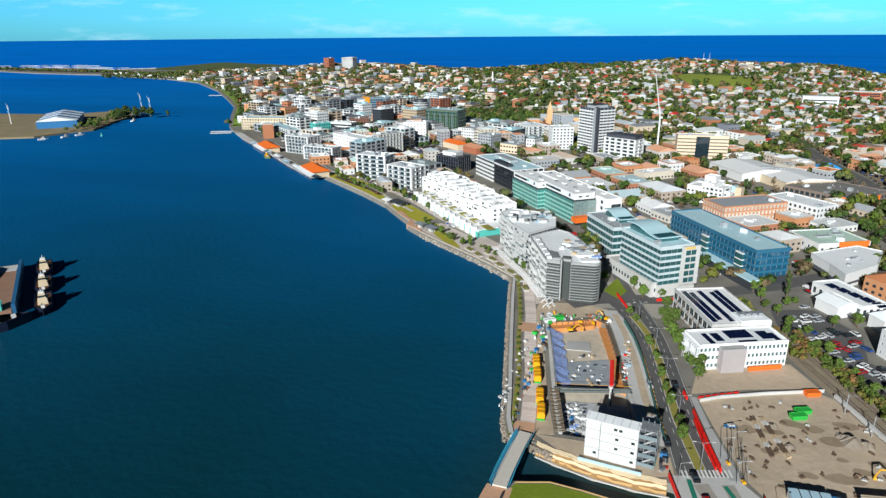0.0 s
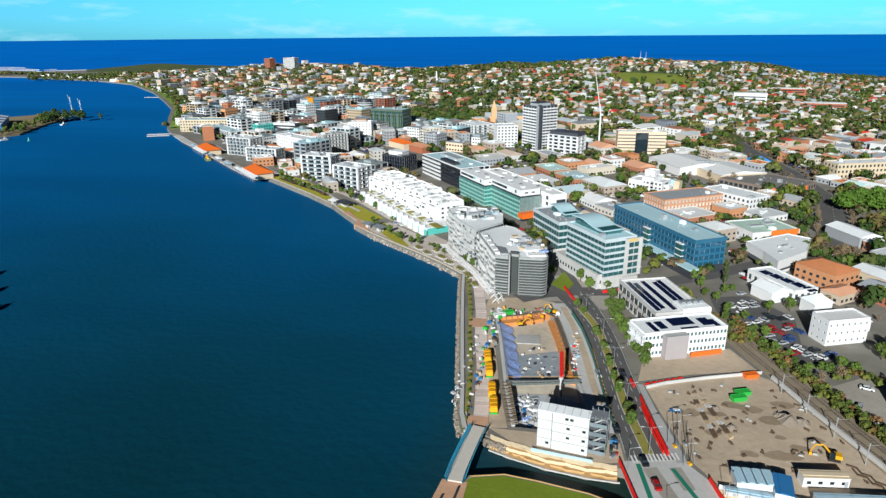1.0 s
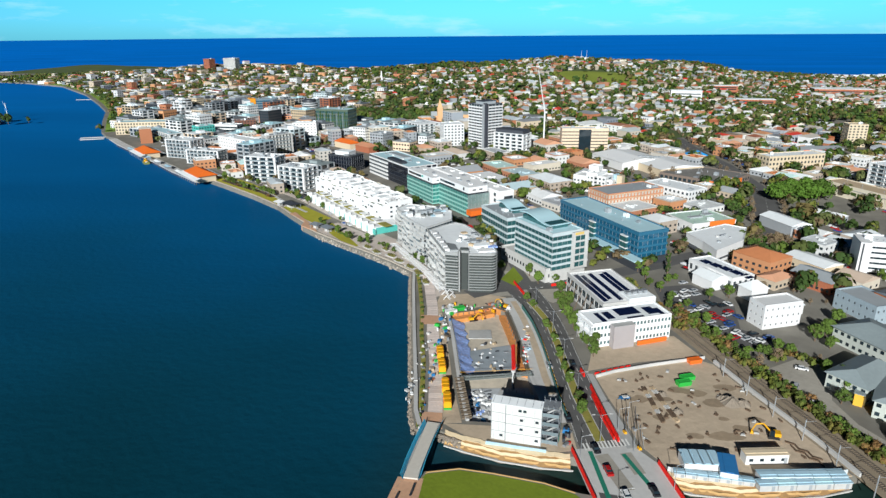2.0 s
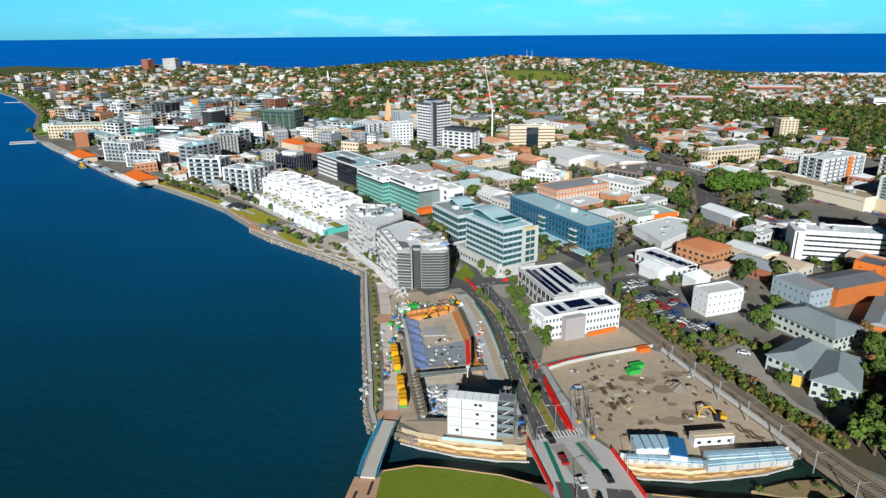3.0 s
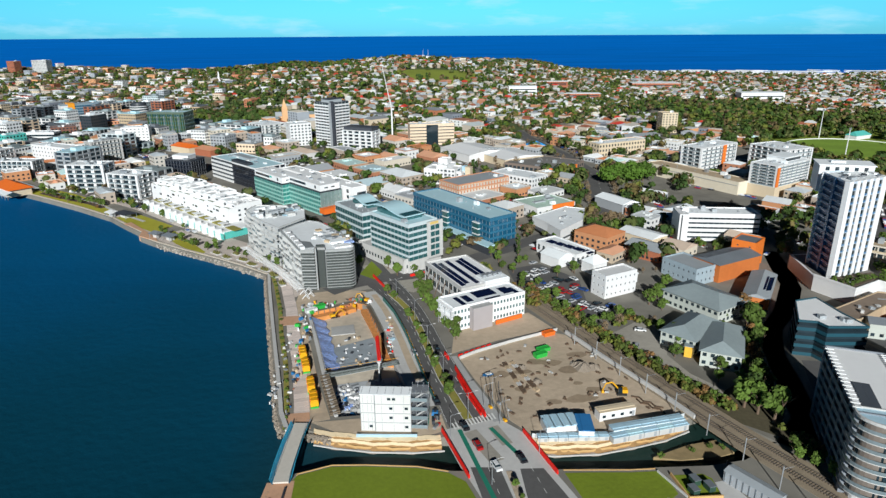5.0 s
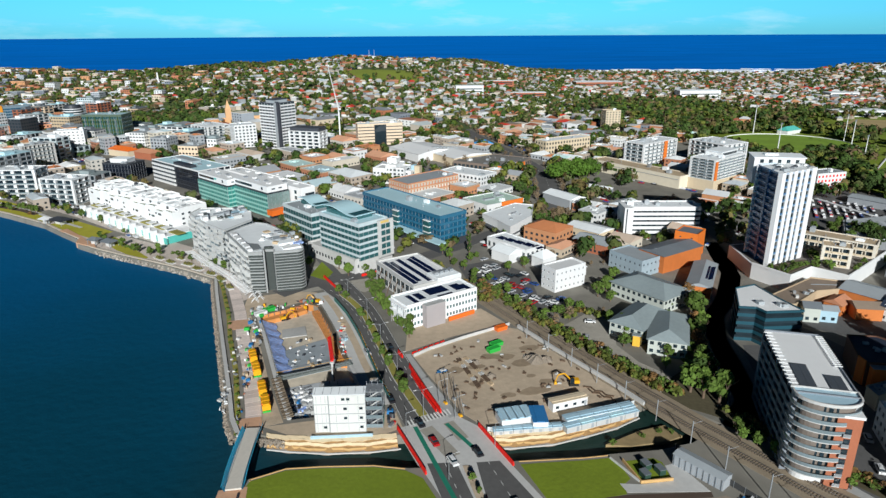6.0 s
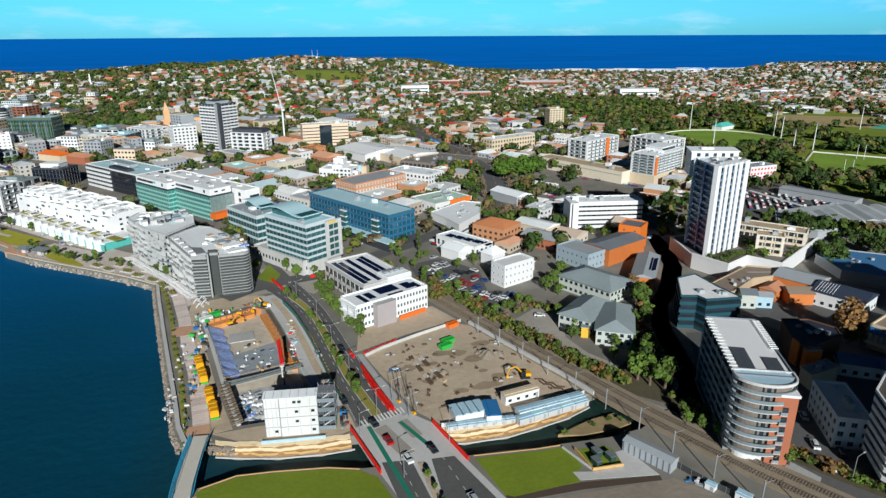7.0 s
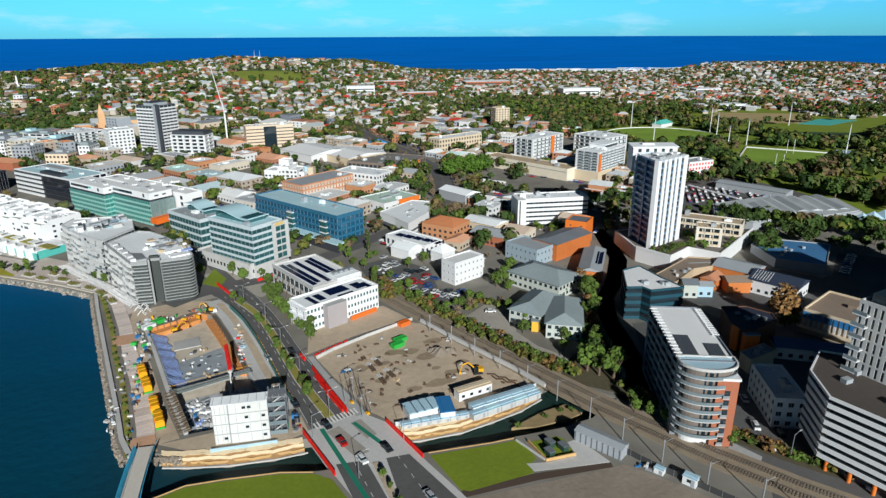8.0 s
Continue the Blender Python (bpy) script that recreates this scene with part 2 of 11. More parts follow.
HOUSE_WALLS = mat("house_walls", (0.6, 0.55, 0.5), 0.85, scale=0.3, var=0.08, island=True,
                  ramp=[(0.60, 0.60, 0.58), (0.46, 0.38, 0.30), (0.36, 0.16, 0.09), (0.52, 0.46, 0.38), (0.36, 0.38, 0.40), (0.40, 0.33, 0.26), (0.48, 0.48, 0.46), (0.30, 0.20, 0.15)])
ROOFS = mat("house_roofs", (0.5, 0.2, 0.1), 0.75, scale=0.3, var=0.1, island=True, rnd=0.12,
            ramp=[(0.50, 0.15, 0.06), (0.72, 0.74, 0.75), (0.36, 0.39, 0.42), (0.34, 0.12, 0.07), (0.56, 0.26, 0.13), (0.52, 0.57, 0.60), (0.24, 0.25, 0.27), (0.82, 0.82, 0.80),
                  (0.56, 0.47, 0.37), (0.60, 0.05, 0.03), (0.62, 0.63, 0.62), (0.44, 0.40, 0.35), (0.46, 0.50, 0.50), (0.30, 0.22, 0.17), (0.70, 0.64, 0.54), (0.40, 0.18, 0.11)])
SHOP_WALLS = mat("shop_walls", (0.6, 0.55, 0.5), 0.85, scale=0.3, var=0.1, rnd=0.08,
                 ramp=[(0.66, 0.65, 0.63), (0.54, 0.44, 0.33), (0.46, 0.38, 0.31), (0.60, 0.56, 0.50), (0.40, 0.42, 0.44), (0.70, 0.70, 0.69), (0.54, 0.25, 0.12), (0.42, 0.18, 0.10), (0.62, 0.56, 0.46), (0.34, 0.36, 0.38)])
SHOP_ROOFS = mat("shop_roofs", (0.5, 0.2, 0.1), 0.75, scale=0.3, var=0.12, rnd=0.1, stain=0.2,
                 ramp=[(0.80, 0.84, 0.86), (0.58, 0.63, 0.66), (0.64, 0.24, 0.10), (0.86, 0.87, 0.87), (0.52, 0.66, 0.70), (0.72, 0.74, 0.74), (0.42, 0.44, 0.46),
                       (0.88, 0.89, 0.88), (0.56, 0.76, 0.73), (0.60, 0.47, 0.37), (0.70, 0.36, 0.22), (0.76, 0.80, 0.82)])


def leaf_mass(name, ramp, cell):
    """Foliage of many trees in one mesh: each tree-sized cell draws its own colour, with finer mottling."""
    m = bpy.data.materials.new(name)
    m.use_nodes = True
    n, l = m.node_tree.nodes, m.node_tree.links
    b = n["Principled BSDF"]
    b.inputs["Roughness"].default_value, b.inputs["Specular IOR Level"].default_value = 0.85, 0.25
    geo, vor, rmp, hsv, fine, mr = (n.new("ShaderNodeNewGeometry"), n.new("ShaderNodeTexVoronoi"), n.new("ShaderNodeValToRGB"), n.new("ShaderNodeHueSaturation"),
                                    n.new("ShaderNodeTexNoise"), n.new("ShaderNodeMapRange"))
    flat = n.new("ShaderNodeMapping")
    flat.inputs["Scale"].default_value = (1, 1, 0.15)
    l.new(geo.outputs["Position"], flat.inputs["Vector"])
    l.new(flat.outputs["Vector"], vor.inputs["Vector"])
    vor.inputs["Scale"].default_value = 1.0 / cell
    sep = n.new("ShaderNodeSeparateColor")
    l.new(vor.outputs["Color"], sep.inputs["Color"])
    l.new(sep.outputs["Red"], rmp.inputs["Fac"])
    rmp.color_ramp.interpolation = "CONSTANT"
    while len(rmp.color_ramp.elements) < len(ramp):
        rmp.color_ramp.elements.new(0.5)
    for i, c in enumerate(ramp):
        rmp.color_ramp.elements[i].position, rmp.color_ramp.elements[i].color = i / len(ramp), (*c, 1)
    fine.inputs["Scale"].default_value, fine.inputs["Detail"].default_value = 0.5, 3.0
    l.new(geo.outputs["Position"], fine.inputs["Vector"])
    mr.inputs["To Min"].default_value, mr.inputs["To Max"].default_value = 0.55, 1.4
    l.new(fine.outputs["Fac"], mr.inputs["Value"])
    l.new(mr.outputs["Result"], hsv.inputs["Value"])
    l.new(rmp.outputs["Color"], hsv.inputs["Color"])
    l.new(hsv.outputs["Color"], b.inputs["Base Color"])
    return m


CROWNS = leaf_mass("far_leaves", [(0.055, 0.105, 0.018), (0.10, 0.15, 0.022), (0.040, 0.075, 0.016), (0.15, 0.165, 0.03), (0.075, 0.095, 0.024), (0.16, 0.115, 0.06), (0.05, 0.09, 0.02),
                                  (0.085, 0.13, 0.02), (0.16, 0.125, 0.045), (0.045, 0.085, 0.02), (0.13, 0.15, 0.05)], 8.0)
CAR_COLOURS = {"white": (0.75, 0.75, 0.75), "silver": (0.42, 0.43, 0.45), "black": (0.02, 0.02, 0.024), "red": (0.42, 0.015, 0.015), "blue": (0.03, 0.08, 0.28)}
CAR_PAINT = {k: mat(k + "_car_paint", c, 0.25, scale=2.0, var=0.04, spec=0.6) for k, c in CAR_COLOURS.items()}
FAR_CARS = mat("far_car_paint", (0.5, 0.5, 0.5), 0.3, island=True, ramp=list(CAR_COLOURS.values()) + [(0.7, 0.7, 0.7), (0.6, 0.6, 0.62)])

# ---- building blocks of mesh code ----


class Geo:
    """Gathers faces for one mesh."""

    def __init__(self):
        self.v, self.f, self.m = [], [], []

    def add(self, verts, faces, slot=0):
        k = len(self.v)
        self.v.extend(verts)
        self.f.extend(tuple(i + k for i in f) for f in faces)
        self.m.extend([slot] * len(faces))
        return self

    def box(self, x, y, z, sx, sy, sz, a=0.0, slot=0, taper=1.0):
        """A box on the height z, centred on x, y, turned by a degrees; its top shrinks by taper."""
        c, s = math.cos(radians(a)), math.sin(radians(a))
        vs = []
        for k, zz in ((1.0, z), (taper, z + sz)):
            for px, py in ((-1, -1), (1, -1), (1, 1), (-1, 1)):
                dx, dy = px * sx / 2 * k, py * sy / 2 * k
                vs.append((x + c * dx - s * dy, y + s * dx + c * dy, zz))
        return self.add(vs, ((3, 2, 1, 0), (4, 5, 6, 7), (0, 1, 5, 4), (1, 2, 6, 5), (2, 3, 7, 6), (3, 0, 4, 7)), slot)

    def cyl(self, x, y, z, r0, r1, h, n=10, slot=0):
        vs = [(x + r * math.cos(2 * math.pi * i / n), y + r * math.sin(2 * math.pi * i / n), zz) for r, zz in ((r0, z), (r1, z + h)) for i in range(n)]
        fs = [(i, (i + 1) % n, n + (i + 1) % n, n + i) for i in range(n)]
        return self.add(vs, fs + [tuple(range(n, 2 * n)), tuple(range(n - 1, -1, -1))], slot)

    def beam(self, p, q, w, slot=0, n=4, w1=None):
        """A bar from p to q."""
        p, q = Vector(p), Vector(q)
        d = (q - p).normalized()
        u = d.orthogonal().normalized()
        v = d.cross(u)
        w1 = w if w1 is None else w1
        vs = []
        for o, r in ((p, w), (q, w1)):
            for i in range(n):
                t = 2 * math.pi * (i + 0.5) / n
                vs.append(tuple(o + (u * math.cos(t) + v * math.sin(t)) * r * 0.5 * 1.2))
        fs = [(i, (i + 1) % n, n + (i + 1) % n, n + i) for i in range(n)] + [tuple(range(n, 2 * n)), tuple(range(n - 1, -1, -1))]
        return self.add(vs, fs, slot)

    def prism(self, pts, z0, z1, slot=0):
        """An upright prism over a polygon given anticlockwise."""
        n = len(pts)
        vs = [(x, y, z0) for x, y in pts] + [(x, y, z1) for x, y in pts]
        fs = [(i, (i + 1) % n, n + (i + 1) % n, n + i) for i in range(n)]
        return self.add(vs, fs + [tuple(range(n, 2 * n)), tuple(range(n - 1, -1, -1))], slot)

    def gable(self, x, y, z, sx, sy, h, a=0.0, over=0.4, slot=0, hip=0.0):
        """A pitched roof with its ridge along x; hip: how far the ridge ends lie in from the ends."""
        c, s = math.cos(radians(a)), math.sin(radians(a))
        X, Y = sx / 2 + over, sy / 2 + over
        loc = [(-X, -Y, 0), (X, -Y, 0), (X, Y, 0), (-X, Y, 0), (-X + hip, 0, h), (X - hip, 0, h)]
        vs = [(x + c * p - s * q, y + s * p + c * q, z + r) for p, q, r in loc]
        return self.add(vs, ((0, 1, 5, 4), (2, 3, 4, 5), (1, 2, 5), (3, 0, 4), (3, 2, 1, 0)), slot)

    def ribbon(self, pts, w, z, h, slot=0):
        """A strip of width w and thickness h along a line of points, its top at z."""
        P = [Vector(p[:2]) for p in pts]
        L, R = [], []
        for i, p in enumerate(P):
            d = (P[min(i + 1, len(P) - 1)] - P[max(i - 1, 0)]).normalized()
            nrm = Vector((-d.y, d.x)) * w / 2
            L.append(p + nrm)
            R.append(p - nrm)
        k = len(P)
        vs = [(v.x, v.y, zz) for side, zz in ((R, z), (L, z), (L, z - h), (R, z - h)) for v in side]
        fs = [(a * k + i, a * k + i + 1, b * k + i + 1, b * k + i) for i in range(k - 1) for a, b in ((0, 1), (1, 2), (2, 3), (3, 0))]
        return self.add(vs, fs + [(0, k, 2 * k, 3 * k), (4 * k - 1, 3 * k - 1, 2 * k - 1, k - 1)], slot)

    def mesh(self, name, *mats, smooth=False, weld=False):
        if weld:
            seen, index, keep = {}, [], []
            for v in self.v:
                k = (round(v[0], 3), round(v[1], 3), round(v[2], 3))
                if k not in seen:
                    seen[k] = len(keep)
                    keep.append(v)
                index.append(seen[k])
            self.v, self.f = keep, [tuple(index[i] for i in f) for f in self.f]
        me = bpy.data.meshes.new(name)
        me.from_pydata(self.v, [], self.f)
        for m in mats:
            me.materials.append(m)
        if len(mats) > 1:
            me.polygons.foreach_set("material_index", self.m)
        if smooth:
            me.polygons.foreach_set("use_smooth", [True] * len(self.f))
        me.update()
        return me


def thing(name, x, y, z, a=0.0, label="", category="", group=""):
    """An Empty at the base of a thing, to hold its parts."""
    ob = new(name)
    ob.empty_display_size = 0.5
    ob.matrix_basis = pose(x, y, z, 0, 0, a)
    return tagged(ob, label, category, group)


def part(name, geo, material, parent, label="", at=None, kind="", smooth=False):
    """One mesh object under a thing or a part; geo may be a Geo or a mesh that several pieces share."""
    mats = material if isinstance(material, (list, tuple)) else (material,)
    me = geo if isinstance(geo, bpy.types.Mesh) else geo.mesh(name, *mats, smooth=smooth)
    ob = new(name, me)
    ob.parent = parent
    if at is not None:
        ob.matrix_basis = at
    return tagged(ob, label, kind=kind)


def single(name, geo, material, label, category="", group="", kind="", at=None, smooth=False):
    """A top-level thing, or a piece of the setting, of one mesh."""
    mats = material if isinstance(material, (list, tuple)) else (material,)
    ob = new(name, geo.mesh(name, *mats, smooth=smooth))
    if at is not None:
        ob.matrix_basis = at
    return tagged(ob, label, category, group, kind)


Z = 3.0  # height of the city's ground over the water
rng = random.Random(4)


TAKEN = []  # plan of what stands: centre, angle and size, to keep later things off it


def take(x, y, a, w, d):
    TAKEN.append((x, y, math.cos(radians(a)), math.sin(radians(a)), w / 2, d / 2))


def free(x, y, r):
    """Whether a disc of radius r on the plan is clear of everything taken."""
    for cx, cy, c, s, hw, hd in TAKEN:
        dx, dy = x - cx, y - cy
        u, v = abs(c * dx + s * dy) - hw, abs(-s * dx + c * dy) - hd
        if u < r and v < r:
            return False
    return True


def faces_of(w, d):
    """The four walls of a block: length, and the pose of the wall's lower left corner, with x along it and y into the block."""
    return ((w, pose(-w / 2, -d / 2, 0)), (d, pose(w / 2, -d / 2, 0, 0, 0, 90)), (w, pose(w / 2, d / 2, 0, 0, 0, 180)), (d, pose(-w / 2, d / 2, 0, 0, 0, 270)))


def roof_top(b, w, d, h, roof, trim, plant=3, parapet=0.9, seed=0):
    """Flat roof with a parapet and its plant."""
    r = random.Random(seed)
    part("roof", Geo().box(0, 0, h, w - 0.5, d - 0.5, 0.25), roof, b)
    g = Geo()
    for L, m in faces_of(w, d):
        k = Geo().box(L / 2, 0.2, h, L - 0.01, 0.38, parapet)
        g.add([tuple(m @ Vector(v)) for v in k.v], k.f)
    part("parapet", g, trim, b)
    for i in range(plant):
        s = 1.5 + 3.0 * r.random(), 1.5 + 2.0 * r.random(), 1.0 + 1.6 * r.random()
        px, py = (r.random() - 0.5) * (w - 6), (r.random() - 0.5) * (d - 5)
        g = Geo().box(px, py, h + 0.25, *s)
        g.box(px, py, h + 0.25 + s[2], s[0] * 0.6, s[1] * 0.6, 0.25)
        part("roof_plant", g, (ROOF_GREY, ROOF_PALE, STEEL)[i % 3], b)
    if plant:
        g = Geo()
        for i in range(plant * 3):
            px, py = (r.random() - 0.5) * (w - 3), (r.random() - 0.5) * (d - 3)
            g.cyl(px, py, h + 0.25, 0.25, 0.2, 0.5 + 0.9 * r.random(), 6)
        part("roof_vent", g, STEEL, b, kind="stuff")


def punched(name, label, x, y, a, w, d, h, floors, wall, roof=ROOF_PALE, glass=GLASS, bay=3.6, ww=0.5, wh=0.5, base=0.0, plant=2, sep=True,
            category="building", z=Z, parapet=0.8, seed=1, sides=(0, 1, 2, 3)):
    """A block whose walls have windows in reveals. sep: each window is a piece of its own."""
    b = thing(name, x, y, z, a, label, category)
    take(x, y, a, w, d)
    g = Geo()
    fh = (h - base) / floors
    sizes = {}
    rows = {}
    for k, (L, m) in enumerate(faces_of(w, d)):
        n = max(1, round(L / bay)) if k in sides else 0
        if not n:
            t = Geo().add([(0, 0, 0), (L, 0, 0), (L, 0, h), (0, 0, h)], [(0, 1, 2, 3)])
            g.add([tuple(m @ Vector(v)) for v in t.v], t.f)
            continue
        cw = L / n
        t = Geo()
        if base:
            t.add([(0, 0, 0), (L, 0, 0), (L, 0, base), (0, 0, base)], [(0, 1, 2, 3)])
        for i in range(n):
            for j in range(floors):
                x0, x1, z0, z1 = i * cw, (i + 1) * cw, base + j * fh, base + (j + 1) * fh
                a0, a1 = x0 + cw * (1 - ww) / 2, x1 - cw * (1 - ww) / 2
                b0 = z0 + fh * (1 - wh) * 0.55
                b1 = b0 + fh * wh
                e = 0.3
                vs = [(x0, 0, z0), (x1, 0, z0), (x1, 0, z1), (x0, 0, z1), (a0, 0, b0), (a1, 0, b0), (a1, 0, b1), (a0, 0, b1),
                      (a0, e, b0), (a1, e, b0), (a1, e, b1), (a0, e, b1)]
                t.add(vs, [(0, 1, 5, 4), (1, 2, 6, 5), (2, 3, 7, 6), (3, 0, 4, 7), (4, 5, 9, 8), (5, 6, 10, 9), (6, 7, 11, 10), (7, 4, 8, 11)])
                pw, ph = a1 - a0, b1 - b0
                if sep:
                    key = (round(pw, 3), round(ph, 3))
                    if key not in sizes:
                        q = Geo().box(pw / 2, 0, 0, pw, 0.06, ph, slot=0)
                        q.box(pw / 2, -0.05, 0, 0.07, 0.06, ph, slot=1).box(pw / 2, -0.05, 0, pw, 0.07, 0.08, slot=1).box(pw / 2, -0.05, ph - 0.08, pw, 0.07, 0.08, slot=1)
                        sizes[key] = q.mesh("window", glass, STEEL)
                    part("window", sizes[key], None, b, at=m @ pose(a0, e - 0.06, b0))
                else:
                    q = Geo().box((a0 + a1) / 2, e - 0.06, b0, pw, 0.06, ph)
                    rows.setdefault(j, Geo()).add([tuple(m @ Vector(v)) for v in q.v], q.f)
        g.add([tuple(m @ Vector(v)) for v in t.v], t.f)
    part("wall", g.mesh("wall", wall, weld=True), wall, b)
    for q in rows.values():
        part("glazing", q, glass, b, kind="stuff")
    roof_top(b, w, d, h, roof, wall, plant, parapet, seed)
    return b


def ribboned(name, label, x, y, a, w, d, h, floors, slab, glass, roof=ROOF_BLUE, share=0.55, out=0.35, base=0.0, base_mat=CONCRETE, mull=3.0, plant=3,
             category="office building", z=Z, parapet=0.8, seed=1):
    """A block of glazed storeys between bands: each storey's glazing and band are pieces, with fins between the panes."""
    b = thing(name, x, y, z, a, label, category)
    take(x, y, a, w, d)
    if base:
        part("plinth", Geo().box(0, 0, 0, w + 0.2, d + 0.2, base), base_mat, b)
    fh = (h - base) / floors
    for j in range(floors):
        z0 = base + j * fh
        part("window_band", Geo().box(0, 0, z0, w - 2 * out, d - 2 * out, fh * share + 0.05), glass, b)
        part("spandrel", Geo().box(0, 0, z0 + fh * share, w, d, fh * (1 - share)), slab, b)
        g = Geo()
        for L, m in faces_of(w, d):
            n = max(1, round(L / mull))
            t = Geo()
            for i in range(n + 1):
                t.box(min(max(i * L / n, out), L - out), out - 0.06, z0 + 0.02, 0.12, 0.16, fh * share - 0.04)
            g.add([tuple(m @ Vector(v)) for v in t.v], t.f)
        part("mullion", g, STEEL, b, kind="stuff")
    roof_top(b, w, d, h, roof, slab, plant, parapet, seed)
    return b


def ring(w, d, z, sz, t):
    """A closed band round a block, t thick."""
    g = Geo()
    for L, m in faces_of(w, d):
        k = Geo().box(L / 2, t / 2, z, L, t, sz)
        g.add([tuple(m @ Vector(v)) for v in k.v], k.f)
    return g


def balconied(name, label, x, y, a, w, d, h, floors, wall, glass=GLASS, roof=ROOF_PALE, rail=GLASS_RAIL, blank=(), bay=6.5, out=1.5, base=0.0,
              base_mat=CONCRETE, plant=4, category="apartment building", z=Z, seed=1, slab=None, fins=True):
    """A block of flats: each storey is a floor slab run out as balconies round a glazed core, with balustrades and cross walls; blank sides are closed."""
    b = thing(name, x, y, z, a, label, category)
    take(x, y, a, w, d)
    slab = slab or wall
    if base:
        part("plinth", Geo().box(0, 0, 0, w, d, base), base_mat, b)
    fh = (h - base) / floors
    for j in range(floors):
        z0 = base + j * fh
        part("window_band", Geo().box(0, 0, z0 + 0.3, w - 2 * out, d - 2 * out, fh - 0.3), glass, b)
        s = part("balcony", Geo().box(0, 0, z0, w, d, 0.3), slab, b)
        part("balustrade", ring(w - 0.1, d - 0.1, z0 + 0.3, 0.95, 0.08), rail, s)
    core = Geo()
    r = random.Random(seed)
    for k, (L, m) in enumerate(faces_of(w, d)):
        n = max(2, round(L / bay))
        if k in blank:
            part("end_wall", Geo().add([tuple(m @ Vector(v)) for v in Geo().box(L / 2, out / 2 - 0.1, base, L * 0.8, out + 0.3, h - base).v],
                                       [(3, 2, 1, 0), (4, 5, 6, 7), (0, 1, 5, 4), (1, 2, 6, 5), (2, 3, 7, 6), (3, 0, 4, 7)]), wall, b)
            continue
        for i in range(n + 1):
            px = min(max(i * L / n, 0.2), L - 0.2)
            q = Geo().box(px, out / 2 + 0.1, base, 0.35, out + 0.1, h - base)
            core.add([tuple(m @ Vector(v)) for v in q.v], q.f)
            if i < n:
                for j in range(floors):
                    q = Geo().box(px + L / n * 0.8, out, base + j * fh + 0.3, L / n * (0.25 + 0.2 * r.random()), 0.3, fh - 0.3)
                    core.add([tuple(m @ Vector(v)) for v in q.v], q.f)
    if fins:
        part("cross_wall", core, wall, b, kind="stuff")
    roof_top(b, w, d, h, roof, wall, plant, 0.7, seed)
    return b


def swept(name, label, pts, h, floors, slab, glass=GLASS, rail=GLASS_RAIL, roof=ROOF_DARK, band=0.3, inset=1.5, rim=0.5, base=0.0, base_mat=CONCRETE, category="apartment building", z=Z, plant=3, seed=1):
    """Flats over any outline, given anticlockwise: storeys of inset glazing between slabs, each with its balustrade."""
    c = sum((Vector(p) for p in pts), Vector((0, 0))) / len(pts)
    loc = [Vector(p) - c for p in pts]
    b = thing(name, c.x, c.y, z, 0, label, category)

    def shrink(d):
        return [tuple(p * (1 - d / p.length)) for p in loc]

    if base:
        part("plinth", Geo().prism(shrink(2.0), 0, base), base_mat, b)
    fh = (h - base) / floors
    n = len(loc)
    for j in range(floors):
        z0 = base + j * fh
        part("window_band", Geo().prism(shrink(inset), z0 + band * 0.5, z0 + fh), glass, b)
        s = part("balcony", Geo().prism(shrink(0), z0, z0 + band), slab, b)
        o, i2 = shrink(0.02), shrink(0.14)
        vs = [(*p, zz) for ring_pts, zz in ((o, z0 + band), (o, z0 + band + 0.9), (i2, z0 + band + 0.9), (i2, z0 + band)) for p in ring_pts]
        fs = [(a * n + i, a * n + (i + 1) % n, e * n + (i + 1) % n, e * n + i) for i in range(n) for a, e in ((0, 1), (1, 2), (2, 3), (3, 0))]
        part("balustrade", Geo().add(vs, fs), rail, s)
    part("roof", Geo().prism(shrink(rim), h, h + 0.35), roof, b)
    o, i2 = shrink(0), shrink(rim)
    vs = [(*p, zz) for ring_pts, zz in ((o, h), (o, h + 0.8), (i2, h + 0.8), (i2, h)) for p in ring_pts]
    fs = [(a * n + i, a * n + (i + 1) % n, e * n + (i + 1) % n, e * n + i) for i in range(n) for a, e in ((0, 1), (1, 2), (2, 3), (3, 0))]
    part("parapet", Geo().add(vs, fs), slab, b)
    q = random.Random(seed)
    for i in range(plant):
        p = Vector(loc[q.randrange(n)]) * q.uniform(0.2, 0.6)
        part("roof_plant", Geo().box(p.x, p.y, h + 0.35, 2.5, 1.8, 1.2), ROOF_GREY, b)
    return b


def shed(name, label, x, y, a, w, d, h, rise, wall, roof, hip=0.0, over=0.5, category="building", z=Z, windows=0, glass=GLASS, floors=1):
    """A hall or house with a pitched roof, its ridge along its length."""
    b = thing(name, x, y, z, a, label, category)
    take(x, y, a, w, d)
    g = Geo().box(0, 0, 0, w, d, h)
    if not hip:
        for s in (-1, 1):
            g.add([(s * w / 2, -d / 2, h), (s * w / 2, d / 2, h), (s * w / 2, 0, h + rise)], [(0, 1, 2)])
    part("wall", g, wall, b)
    r = Geo().gable(0, 0, h + 0.02, w, d, rise + 0.05, over=over, hip=hip)
    part("roof", r, roof, b)
    if windows:
        mesh = Geo().box(0, 0, 0, 1.3, 0.14, 1.3).mesh("window", glass)
        for L, m in faces_of(w, d):
            n = max(1, round(L / windows))
            for i in range(n):
                for j in range(floors):
                    part("window", mesh, None, b, at=m @ pose((i + 0.5) * L / n, 0, 1.0 + j * h / floors))
    return b


# ---- water, ground, hills ----


